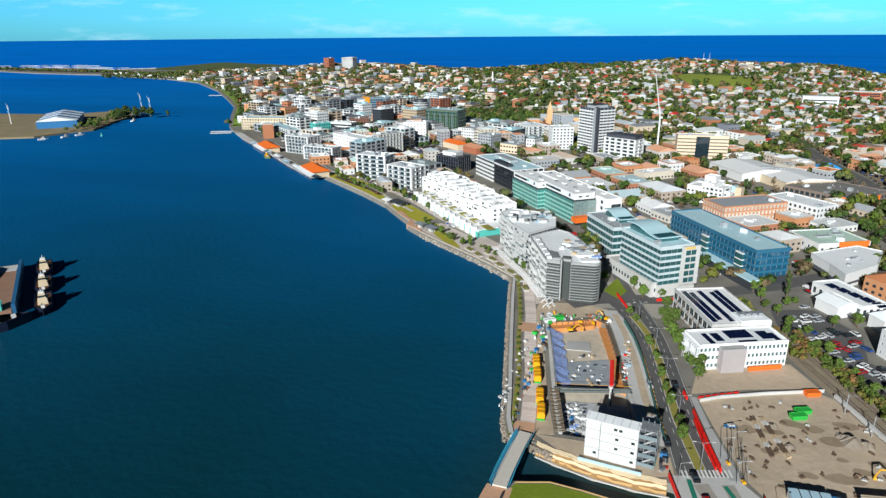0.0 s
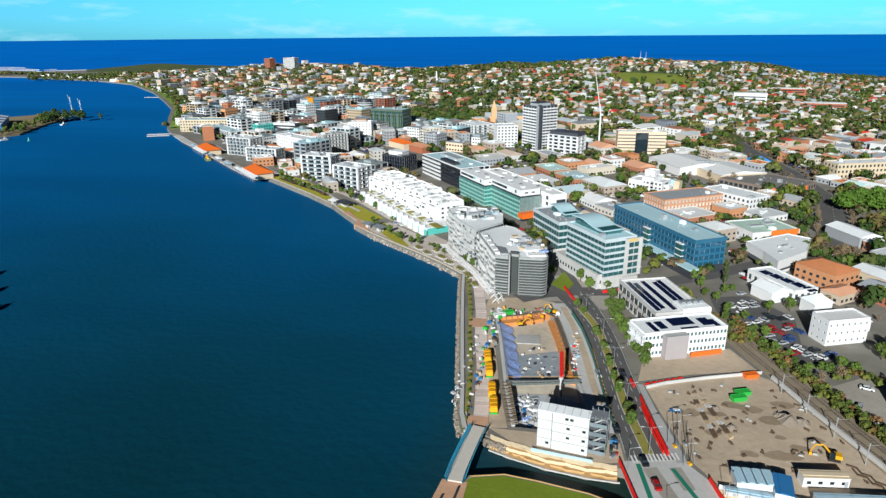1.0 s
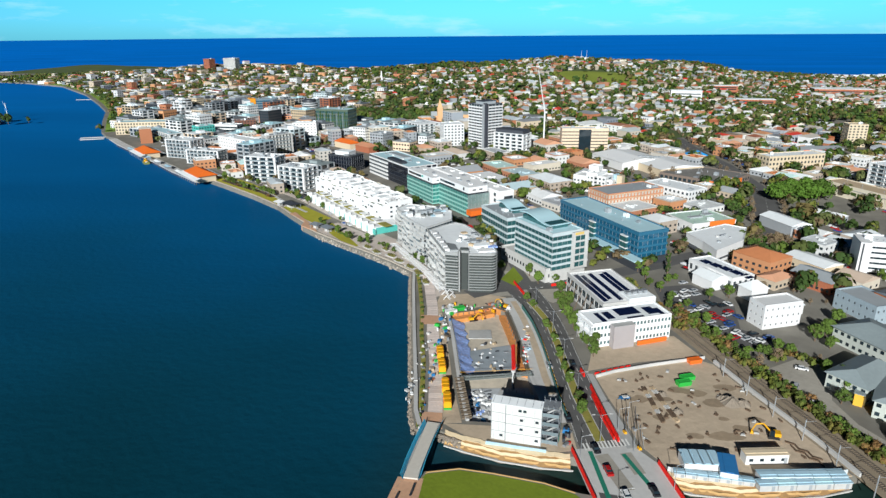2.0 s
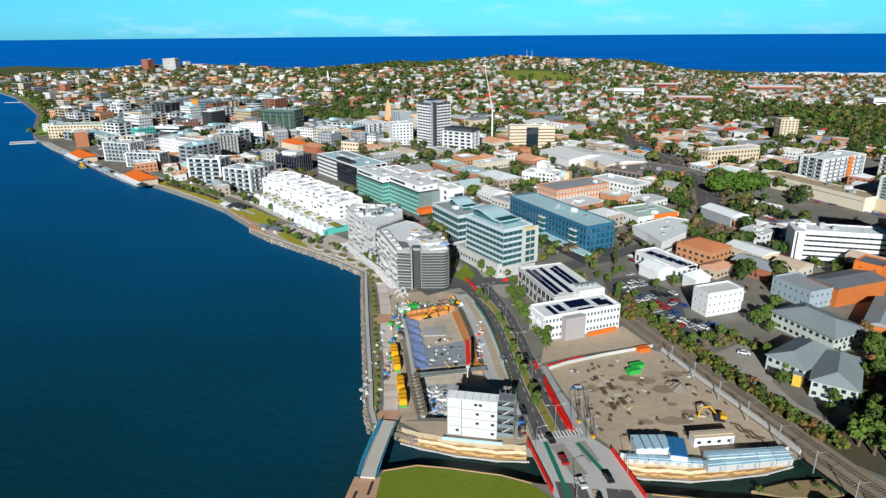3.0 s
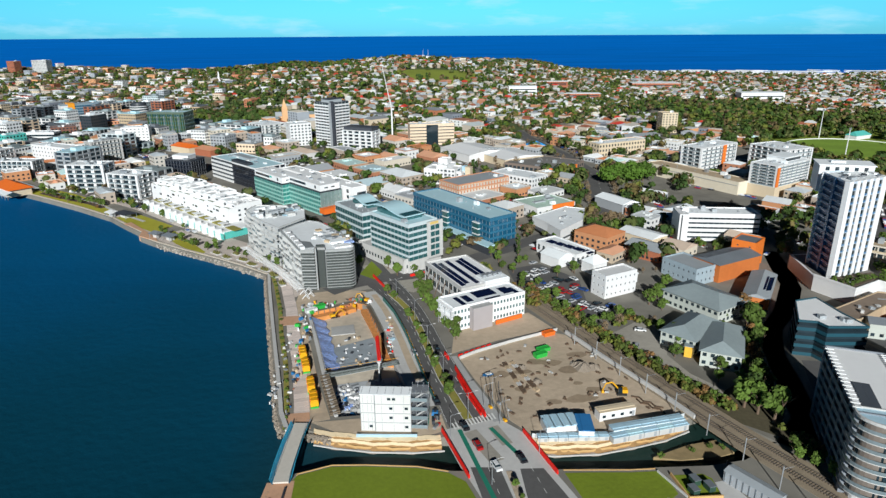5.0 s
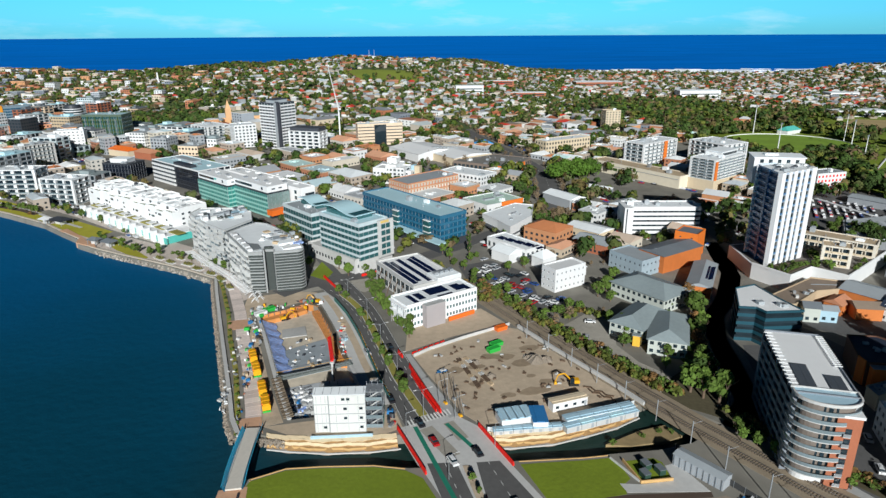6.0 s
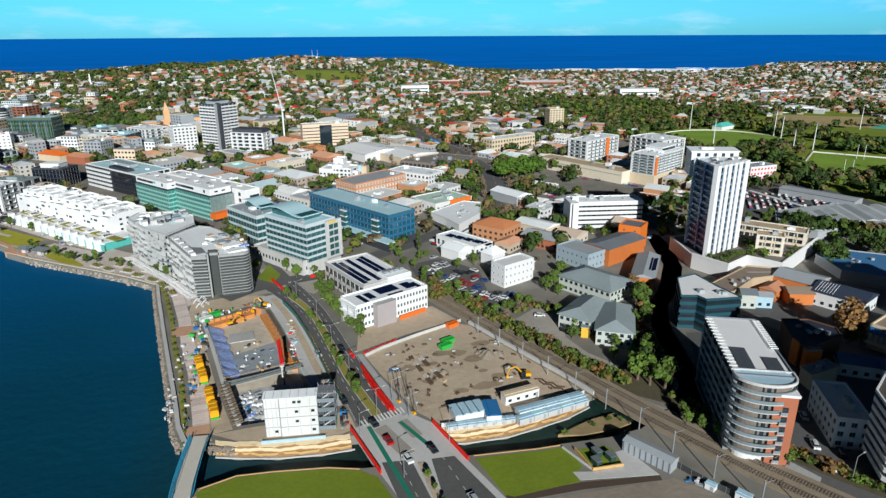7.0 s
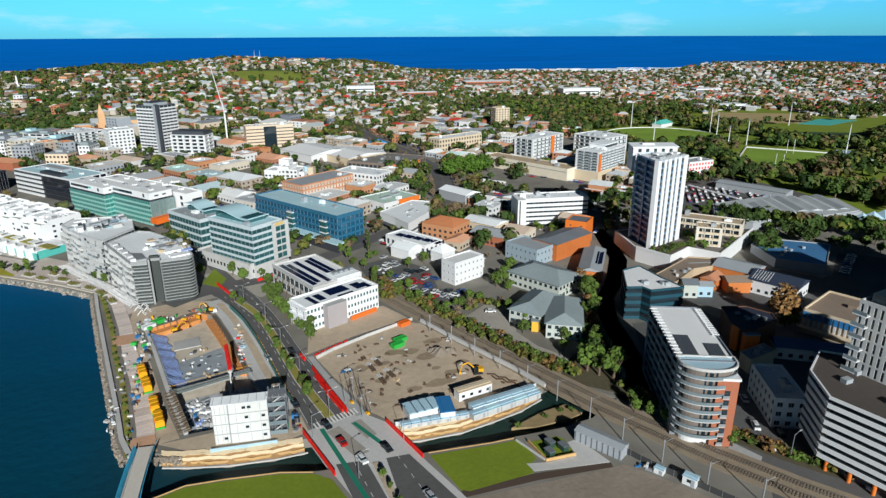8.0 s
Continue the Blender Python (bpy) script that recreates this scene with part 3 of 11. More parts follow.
def coast(az):
    """How far off the ocean shore lies, by bearing in degrees from straight ahead."""
    return float(np.interp(az, (-60, -50, -45, -43, -40, -35, -30, -26, -20, -12, 0, 10, 14, 18, 24, 34, 40, 44, 55, 70),
                           (3000, 3000, 2800, 2600, 2600, 2700, 2600, 2300, 2300, 1620, 1560, 1620, 1900, 2000, 1930, 1905, 1940, 2130, 2300, 2400)))


def hill(x, y):
    """Height of the natural ground over the flat of the city."""
    def bump(cx, cy, h, sl, sr, sn, sf):
        u, v = x - cx, y - cy
        return h * math.exp(-(u / (sl if u < 0 else sr)) ** 2 - (v / (sn if v < 0 else sf)) ** 2)
    az, r = math.degrees(math.atan2(x, y)), math.hypot(x, y)
    crest = float(np.interp(az, (-26, -20, -15, -12, 0, 12, 16, 20, 25), (1850, 1800, 1500, 1340, 1290, 1330, 1430, 1600, 1700)))
    top = float(np.interp(az, (-30, -26, -20, -15, -12, -8.5, -6, -3.5, 0, 3.2, 7.7, 12.6, 14.2, 15.8, 18, 21, 25), (0, 6, 9, 28, 40, 45, 51, 48, 56, 61, 57, 54, 50, 42, 26, 11, 4)))
    z = top * math.exp(-((r - crest) / (330 if r < crest else 250)) ** 2) + bump(-820, 1780, 20, 380, 380, 210, 300)
    z += bump(-1560, 2230, 19, 130, 220, 200, 200) + bump(1450, 1250, 27, 200, 500, 330, 420)
    z += 5 * max(0.0, noise.noise((x * 0.004, y * 0.004, 0.3))) * min(1.0, z / 12)
    return max(0.0, z - 1.0)


def ring_sheet(radii, heights, n):
    g = Geo()
    vs = [(0.0, 0.0, heights[0])]
    for r, h in zip(radii, heights):
        vs += [(r * math.sin(2 * math.pi * i / n), r * math.cos(2 * math.pi * i / n), h) for i in range(n)]
    fs = [(0, 1 + (i + 1) % n, 1 + i) for i in range(n)]
    for k in range(len(radii) - 1):
        a, b = 1 + k * n, 1 + (k + 1) * n
        fs += [(a + i, a + (i + 1) % n, b + (i + 1) % n, b + i) for i in range(n)]
    return g.add(vs, fs)


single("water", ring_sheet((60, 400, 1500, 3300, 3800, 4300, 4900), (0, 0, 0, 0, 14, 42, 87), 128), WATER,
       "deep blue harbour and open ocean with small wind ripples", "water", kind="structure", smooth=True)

SHORE = [(-34, 95), (-31, 125), (-29, 138), (-27, 142), (-22.5, 143), (-13.5, 145.3), (-4, 144.4), (10, 141.9), (19, 138.7), (34, 136.5), (49, 135.6), (56, 135), (66, 133.6), (75, 133),
         (88, 132), (99, 133), (112, 139), (124, 150), (133, 172), (141, 191), (150, 207), (167, 224), (186.5, 249), (196, 272), (206, 294), (213, 291), (204, 267), (193, 243), (176, 221), (158, 205), (147, 187), (141, 170), (130, 143), (117, 132),
         (107, 148), (101, 156), (93.5, 153.9), (83, 150.2), (74, 148.4), (62, 146.6), (49, 147.4), (43.5, 148.8), (32, 151.4), (18.5, 153.7), (10, 154), (-2, 155.7), (-12, 158.7), (-19, 161.3), (-25, 164)]
QUAY = [(-28, 162), (-31, 172), (-33, 185), (-37, 208), (-42, 237), (-48, 273), (-51, 293), (-66, 308), (-80, 320), (-100, 336), (-119, 352), (-132, 365),
        (-134, 373), (-149, 391), (-165, 411), (-196, 440), (-229, 468), (-257, 491)]
WHARF = [(-268, 497), (-301, 530), (-333, 560), (-388, 613), (-437, 661), (-463, 688), (-489, 706), (-518, 740)]
FAR_SHORE = [(-577, 830), (-651, 950), (-743, 1065), (-875, 1222), (-1078, 1428), (-1240, 1522), (-1408, 1584), (-1597, 1655), (-1700, 1660), (-1900, 1690), (-2130, 1755), (-2400, 1800)]
PIT = [(-17, 190), (-12.5, 168), (13, 168), (6.4, 200), (1.6, 231), (-2.4, 249), (-8, 255), (-17, 250), (-27, 246), (-22.8, 224), (-17, 190)]  # the excavation, reached by a slit from the quay
outer = [(coast(az) * math.sin(radians(az)), coast(az) * math.cos(radians(az))) for az in range(-52, 69, 3)]
land = SHORE + QUAY[:3] + PIT + QUAY[2:] + WHARF + FAR_SHORE + outer + [(2300, 300), (1500, -500), (200, -300), (-40, -300)]
g = Geo().prism(list(reversed(land)), -3.0, Z)
ground = single("ground", g, (CITY_GROUND,), "flat grey city ground with quays along the water", "ground", kind="structure")
tri = bmesh.new()
tri.from_mesh(ground.data)
bmesh.ops.triangulate(tri, faces=tri.faces[:])
bmesh.ops.recalc_face_normals(tri, faces=tri.faces[:])
tri.to_mesh(ground.data)
tri.free()

HILL_GROUND = mat("hill_ground", (0.075, 0.105, 0.03), 0.95, scale=0.02, var=0.4, stain=0.3)
g, NA, NR = Geo(), 130, 80
vs, fs = [], []
for i in range(NA + 1):
    az = -52 + 120 * i / NA
    for j in range(NR + 1):
        r = 560 + (coast(az) + 25 - 560) * (j / NR)
        x, y = r * math.sin(radians(az)), r * math.cos(radians(az))
        zz = Z + hill(x, y) - 0.4
        if j == NR or hill(x, y) < 0.4:
            zz = -4
        elif j > NR - 3:
            zz = min(zz, Z - 0.5 + 4 * (NR - j))
        vs.append((x, y, zz))
for i in range(NA):
    for j in range(NR):
        k = i * (NR + 1) + j
        fs.append((k, k + 1, k + NR + 2, k + NR + 1))
single("hillside", g.add([v for v in vs], [tuple(reversed(f)) for f in fs]), HILL_GROUND, "green and brown suburban hills running out to the sea cliffs", "hills", kind="structure", smooth=True)

# spit of the far bank, with its beach and surf
FOAM = mat("surf", (0.93, 0.95, 0.96), 0.9, scale=0.03, var=0.04)
g = Geo().prism(list(reversed([(-705, 606), (-694, 646), (-681, 675), (-721, 763), (-732, 814), (-772, 857), (-819, 846), (-852, 801), (-1100, 760), (-1400, 300), (-900, 380), (-739, 589)])), -2, 2.2)
tagged(ground, "flat grey city ground with quays and an excavation")
single("far_bank", g, mat("sandy_scrub", (0.27, 0.215, 0.12), 0.95, scale=0.04, var=0.4, stain=0.35), "low brown spit of reclaimed land across the harbour", "ground", kind="structure")

# ---- buildings round the water ----
def offset_in(pts, d):
    """An anticlockwise outline moved inwards by d, with mitred corners."""
    out, n = [], len(pts)
    for i in range(n):
        a, b, c = Vector(pts[i - 1]), Vector(pts[i]), Vector(pts[(i + 1) % n])
        e, f = (b - a).normalized(), (c - b).normalized()
        m = Vector((-e.y - f.y, e.x + f.x))
        m = m / max(m.length, 1e-6)
        k = d / max(0.35, m.dot(Vector((-f.y, f.x))))
        out.append(tuple(b + m * k))
    return out


def edge_pose(p, q):
    """The pose of a wall from p to q: x along it, y into the block (which lies on the left)."""
    return pose(p[0], p[1], 0, 0, 0, math.degrees(math.atan2(q[1] - p[1], q[0] - p[0]))), math.hypot(q[0] - p[0], q[1] - p[1])


def laid(geo, m):
    """A Geo moved by a pose."""
    return Geo().add([tuple(m @ Vector(v)) for v in geo.v], geo.f)


def outline_block(name, label, pts, h, core, roof, trim, inset=0.0, parapet=0.8, category="apartment building", z=Z):
    """A flat-roofed body over any anticlockwise outline, ready to take facades; gives the thing and its own outline."""
    c = sum((Vector(p) for p in pts), Vector((0, 0))) / len(pts)
    loc = [tuple(Vector(p) - c) for p in pts]
    b = thing(name, c.x, c.y, z, 0, label, category)
    part("core", Geo().prism(offset_in(loc, inset) if inset else loc, 0, h - 0.05), core, b)
    part("roof", Geo().prism(offset_in(loc, 0.35), h - 0.05, h + 0.15), roof, b)
    if parapet:
        part("parapet", Geo().ribbon(offset_in(loc, 0.2) + offset_in(loc, 0.2)[:1], 0.4, h + parapet, parapet + 0.4), trim, b)
    for p, q in zip(pts, pts[1:] + pts[:1]):
        L = math.hypot(q[0] - p[0], q[1] - p[1])
        take((p[0] + c.x) / 2 * 0.5 + (q[0] + c.x) / 2 * 0.5, (p[1] + c.y) / 2 * 0.5 + (q[1] + c.y) / 2 * 0.5, math.degrees(math.atan2(q[1] - p[1], q[0] - p[0])), L, L * 0.5)
    return b, loc


def crate_face(b, p, q, h, floors, bay, slab, infill, depth=1.8, seed=0, base=0.0, skip=0.25):
    """A front of deep balconies: floor slabs, uneven cross walls, solid and glazed balustrades, sliding doors behind."""
    m, L = edge_pose(p, q)
    r, n, fh = random.Random(seed), max(1, round(L / bay)), (h - base) / floors
    w = L / n
    for j in range(floors):
        z0 = base + j * fh
        g, rails, doors = Geo(), Geo(), Geo()
        for i in range(n):
            o = r.choice((0.0, 0.0, 0.7, 1.2))
            x = (i + 0.5) * w
            g.box(x, depth / 2 - o / 2, z0, w - 0.02, depth + o, 0.28)
            g.box(i * w + 0.12, depth / 2 - o / 2, z0 + 0.28, 0.24, depth + o, fh - 0.3)
            if r.random() < skip:
                g.box(x + w * 0.2, depth * 0.3, z0 + 0.28, w * 0.5, depth * 0.55, fh - 0.3)
            if r.random() < 0.6:
                g.box(x, 0.07 - o, z0 + 0.28, w - 0.3, 0.13, 0.95)
            else:
                rails.box(x, 0.07 - o, z0 + 0.28, w - 0.3, 0.06, 0.95)
            doors.box(x - w * 0.12, depth + 0.02, z0 + 0.3, w * 0.6, 0.1, fh - 0.7)
        part("balcony", laid(g, m), slab, b, kind="stuff")
        if rails.v:
            part("balustrade", laid(rails, m), GLASS_RAIL, b, kind="stuff")
        part("balcony_door", laid(doors, m), infill, b, kind="stuff")


def band_face(b, p, q, z0, z1, floors, band, glass, share=0.6, mull=2.4, deep=0.45, mull_w=0.12, mull_mat=None, ends=0.0):
    """A curtain wall in storeys: glazing, a proud band under it and upright mullions."""
    m, L = edge_pose(p, q)
    fh = (z1 - z0) / floors
    for j in range(floors):
        z = z0 + j * fh
        part("window_band", laid(Geo().box(L / 2, 0.0, z + fh * (1 - share), L - 2 * ends, 0.2, fh * share), m), glass, b)
        part("spandrel", laid(Geo().box(L / 2, -deep / 2 + 0.1, z, L, deep, fh * (1 - share)), m), band, b)
        g, n = Geo(), max(1, round(L / mull))
        for i in range(n + 1):
            g.box(min(max(i * L / n, mull_w / 2), L - mull_w / 2), -0.14, z + fh * (1 - share), mull_w, 0.24, fh * share)
        part("mullion", laid(g, m), mull_mat or STEEL, b, kind="stuff")


# the grey waterfront flats: a louvred round front, a dark recess, and stepped balconies to the water
FLAT_GREY = mat("weathered_concrete", (0.33, 0.335, 0.33), 0.85, scale=0.8, var=0.15, stain=0.2)
LOUVRE = mat("louvre_grey", (0.055, 0.064, 0.06), 0.6, scale=0.8, var=0.2, stain=0.15)
LOUVRE_EDGE = mat("louvre_edge", (0.40, 0.41, 0.405), 0.7, scale=0.8, var=0.12)
EGG = mat("balcony_concrete", (0.54, 0.54, 0.525), 0.8, scale=0.6, var=0.1, stain=0.18)
CURVE = [(-10.6 + 3.2 * math.cos(t), 273.4 + 3.6 * math.sin(t)) for t in [math.radians(-80 + 16 * i) for i in range(7)]]
FLATS_A = [(-31.5, 271.2), (-25.2, 270.3), (-25.0, 273.4), (-20.6, 272.9), (-20.4, 269.5)] + CURVE + [(-12.4, 291), (-21, 308), (-25.5, 315), (-31.3, 318.7), (-38.1, 311.9), (-44.0, 303.4)]
fa, fl = outline_block("apartment_building", "grey waterfront flats with a rounded louvred front and balconies", FLATS_A, 18.8, GLASS, ROOF_PALE, FLAT_GREY, inset=1.2, parapet=0.7)
crate_face(fa, fl[-1], fl[0], 18.6, 6, 4.4, EGG, GLASS, seed=3)
m, L = edge_pose(fl[0], fl[1])
for k in range(13):
    part("ledge", laid(Geo().box(L / 2, 0.5, 0.9 + k * 1.42, L, 1.3, 0.18 if k % 2 else 0.42), m), LOUVRE_EDGE, fa)
part("louvre_bank", laid(Geo().box(L / 2, 0.9, 0, L - 0.6, 0.9, 18.5), m), LOUVRE, fa)
nose = fl[4:13]
for k in range(14):
    z0 = 0.3 + k * 1.32
    part("louvre_bank", Geo().prism(offset_in(nose + [fl[3]], 0.4), z0, z0 + 1.12), LOUVRE, fa)
    part("ledge", Geo().prism(offset_in(nose + [fl[3]], -0.1), z0 + 1.12, z0 + 1.3), LOUVRE_EDGE, fa)
for k in range(5):
    part("side_wall", laid(Geo().box(math.hypot(fl[11][0] - fl[12][0], fl[11][1] - fl[12][1]) * (0.1 + 0.2 * k), 0.5, 0, 3.0, 0.9, 18.6), edge_pose(fl[11], fl[12])[0]), FLAT_GREY, fa)
band_face(fa, fl[12], fl[13], 0.2, 18.6, 6, FLAT_GREY, GLASS, 0.5)
band_face(fa, fl[13], fl[14], 0.2, 18.6, 6, FLAT_GREY, GLASS, 0.5)
part("recess_wall", Geo().box((fl[2][0] + fl[3][0]) / 2, fl[2][1] + 0.9, 0, 3.6, 1.6, 20.4), LOUVRE, fa)
part("recess_wall", Geo().box(fl[2][0] + 0.3, fl[2][1] - 1.2, 0, 0.7, 3.2, 20.0), FLAT_GREY, fa)
part("skillion_roof", Geo().prism([(fl[0][0] + 1.2, fl[0][1] + 2.0), (fl[1][0] - 0.5, fl[1][1] + 4.4), (fl[1][0] - 2.6, fl[1][1] + 12), (fl[0][0] - 3.0, fl[0][1] + 14)], 18.95, 19.5), mat("dark_standing_seam", (0.24, 0.255, 0.26), 0.55, scale=0.8, var=0.1), fa)
for k in range(9):
    part("roof_step", Geo().box(fl[0][0] + 0.6 - k * 1.22, fl[0][1] + 3.0 + k * 3.3, 18.9, 2.2, 2.6, 1.3 + 0.3 * (k % 2), 20), WHITE, fa)
qf = random.Random(41)
for k in range(30):
    px, py = qf.uniform(-8, 12), qf.uniform(-8, 20)
    if abs(px - 3 + py * 0.45) < 9:
        part("roof_plant", Geo().box(px, py, 18.95, qf.uniform(1.2, 3.6), qf.uniform(1, 2.6), qf.uniform(0.5, 1.6), qf.uniform(0, 90)), (TAN, STEEL, ROOF_PALE, EGG, ROOF_GREY)[k % 5], fa)
part("tile_deck", Geo().box(3.5, 6, 18.95, 6.4, 5.0, 0.25, 20), TAN, fa)
for k in range(4):
    part("roof_plate", Geo().box(6.5 - k * 2.2, -8 + k * 6.4, 18.95, 7.5, 4.6, 0.5 + 0.35 * (k % 3), 18), (BRIGHT, ROOF_PALE, ROOF_GREY, BRIGHT)[k], fa)
part("blue_sheet", Geo().box(9.5, -3, 18.95, 4.2, 3.0, 0.7, 25), BLUE_SHEET, fa)
FLATS_B = [(-45.0, 303.9), (-33.2, 320.6), (-34.8, 337), (-44.6, 346.4), (-62.6, 350.4), (-66.6, 340.0), (-55.6, 318.4)]
fb2, fl = outline_block("apartment_building", "pale grey waterfront flats with a stepped front of deep balconies", FLATS_B, 19.8, GLASS, ROOF_PALE, EGG, inset=1.2, parapet=0.7)
crate_face(fb2, fl[6], fl[0], 19.6, 7, 4.0, EGG, GLASS, depth=2.2, seed=7)
crate_face(fb2, fl[5], fl[6], 19.6, 7, 4.0, EGG, GLASS, depth=2.2, seed=8)
crate_face(fb2, fl[4], fl[5], 19.6, 7, 3.6, EGG, GLASS, seed=9)
for i in (0, 1, 2, 3):
    band_face(fb2, fl[i], fl[i + 1], 0.2, 19.6, 7, FLAT_GREY, GLASS, 0.5)
for k in range(30):
    part("roof_plant", Geo().box(qf.uniform(-12, 10), qf.uniform(-9, 14), 19.95, qf.uniform(1.2, 5.0), qf.uniform(1, 3.0), qf.uniform(0.6, 2.2), 24 + qf.choice((0, 90))), (EGG, STEEL, ROOF_PALE, WHITE, ROOF_GREY, LOUVRE)[k % 6], fb2)
for i, o in ((-0.5, 0), (0.3, 1)):
    part("glass_canopy", Geo().box(6.5 + i, -2 + 9 * o, 20.2, 6, 5, 0.4, 24), PALE_BLUE, fb2)

tr_ = thing("trellis", 0, 0, Z, 0, "white slatted trellis canopy along the foot of the waterfront flats", "trellis")
tline = [(-67.3, 328.8), (-53.6, 305.3), (-42.6, 287.6), (-31.4, 263.6)]
for p, q in zip(tline, tline[1:]):
    p, q = Vector(p), Vector(q)
    d = (q - p).normalized()
    n = Vector((-d.y, d.x))
    for k in range(int((q - p).length / 1.7)):
        c = p + d * (k * 1.7 + 0.8)
        for s in (-1, 1):
            e, f = c - n * 2.0 - d * 0.8 * s, c + n * 2.0 + d * 0.8 * s
            part("slat", Geo().beam((e.x, e.y, 3.1 + 0.25 * s), (f.x, f.y, 3.1 + 0.25 * s), 0.24), WHITE, tr_)
        if k % 3 == 0:
            part("post", Geo().cyl(c.x, c.y, 0, 0.12, 0.12, 3.0, 6), STEEL, tr_)

# the long white flats: uneven bays, slit windows, roof terraces
wq = random.Random(52)
wf = thing("apartment_building", -108, 419, Z, -50, "long bright white waterfront flats with stepped roof terraces", "apartment building")
take(-108, 419, -50, 107, 22)
SLIT = Geo().box(0, 0, 0, 1.5, 0.16, 1.1).mesh("window", GLASS)
SLIT_W = Geo().box(0, 0, 0, 3.4, 0.16, 1.2).mesh("window", GLASS)
x0 = -53.5
for k in range(11):
    w = (9.2, 10.2, 9.6, 9.9, 9.6, 10.4, 9.4, 9.8, 9.7, 9.6, 9.6)[k]
    hh, fy, hf = (13.8, 14.6, 14.2, 15.4, 14.4, 15.0, 14.2, 15.2, 13.8, 14.6, 13.8)[k], -11 - 0.8 * (k % 2), 11.6 + 0.8 * (k % 3)
    bay = part("bay", Geo().box(x0 + w / 2, 2.2, 0, w - 0.03, 17.6, hh), BRIGHT, wf)
    frt = part("front_bay", Geo().box(x0 + w / 2, (fy - 6.6) / 2, 0, w - 0.03, -6.6 - fy, hf), BRIGHT, wf)
    part("parapet", laid(ring(w - 0.04, 17.5, hh, 0.9, 0.3), pose(x0 + w / 2, 2.2, 0)), BRIGHT, wf)
    part("parapet", laid(ring(w - 0.1, 4.2, hf, 0.7, 0.25), pose(x0 + w / 2, fy + 2.2, 0)), BRIGHT, wf)
    for j in range(4):
        if wq.random() < 0.5:
            part("window", SLIT, None, frt, at=pose(x0 + w * 0.25, fy - 0.02, 1.6 + j * 2.7))
        if wq.random() < 0.3:
            part("window", SLIT_W, None, frt, at=pose(x0 + w * 0.68, fy - 0.02, 1.5 + j * 2.7))
    part("recess", Geo().box(x0 + w * 0.7, -6.62, hf + 0.6, w * 0.25, 0.2, max(0.8, hh - hf - 1.2)), GLASS, wf)
    part("terrace", Geo().box(x0 + w / 2, 2.2, hh + 0.02, w - 0.9, 16.6, 0.12), (ROOF_PALE, BRIGHT, ROOF_PALE)[k % 3], wf)
    if k % 2 == 0:
        g = Geo()
        for i in range(7):
            g.box(x0 + 1.6 + i * 1.0, -2.2, hh + 2.3, 0.22, 4.6, 0.2)
        for px in (1.4, 7.8):
            for py in (-4.2, -0.2):
                g.box(x0 + px, py, hh + 0.1, 0.22, 0.22, 2.2)
        part("pergola", g, WHITE, wf)
    for i in range(3):
        part("roof_plant", Geo().box(x0 + wq.uniform(1.5, w - 1.5), wq.uniform(0, 9), hh + 0.14, wq.uniform(0.8, 2.6), wq.uniform(0.8, 2.2), wq.uniform(0.5, 1.5)), (ROOF_GREY, DARK, WHITE, BRIGHT)[wq.randrange(4)], wf)
    part("terrace_bed", Geo().box(x0 + w * 0.5, fy + 0.9, hf + 0.1, w * 0.55, 0.8, 0.55), LEAF, wf)
    x0 += w
for j in range(4):
    for i in range(4):
        part("window", SLIT, None, wf, at=pose(53.5, -4.5 + i * 4.1, 1.8 + j * 2.9, 0, 0, 90))

# the green-glass offices: two glazed blocks side by side before a white wing
GU, GN = Vector((math.cos(radians(-54.7)), math.sin(radians(-54.7)))), Vector((-math.sin(radians(-54.7)), math.cos(radians(-54.7))))
GC = Vector((-30.4, 394.4))  # the near corner
CLEAR_GREEN = mat("sea_green_glass", (0.045, 0.23, 0.20), 0.08, scale=0.25, var=0.3, spec=0.8, rnd=0.25)
GREEN_EDGE = mat("green_spandrel", (0.30, 0.56, 0.50), 0.35, scale=0.5, var=0.12)
END_GLASS = mat("grey_green_glass", (0.20, 0.29, 0.28), 0.12, scale=0.4, var=0.25, spec=0.7)


def along_green(s, d):
    return tuple(GC - GU * s + GN * d)


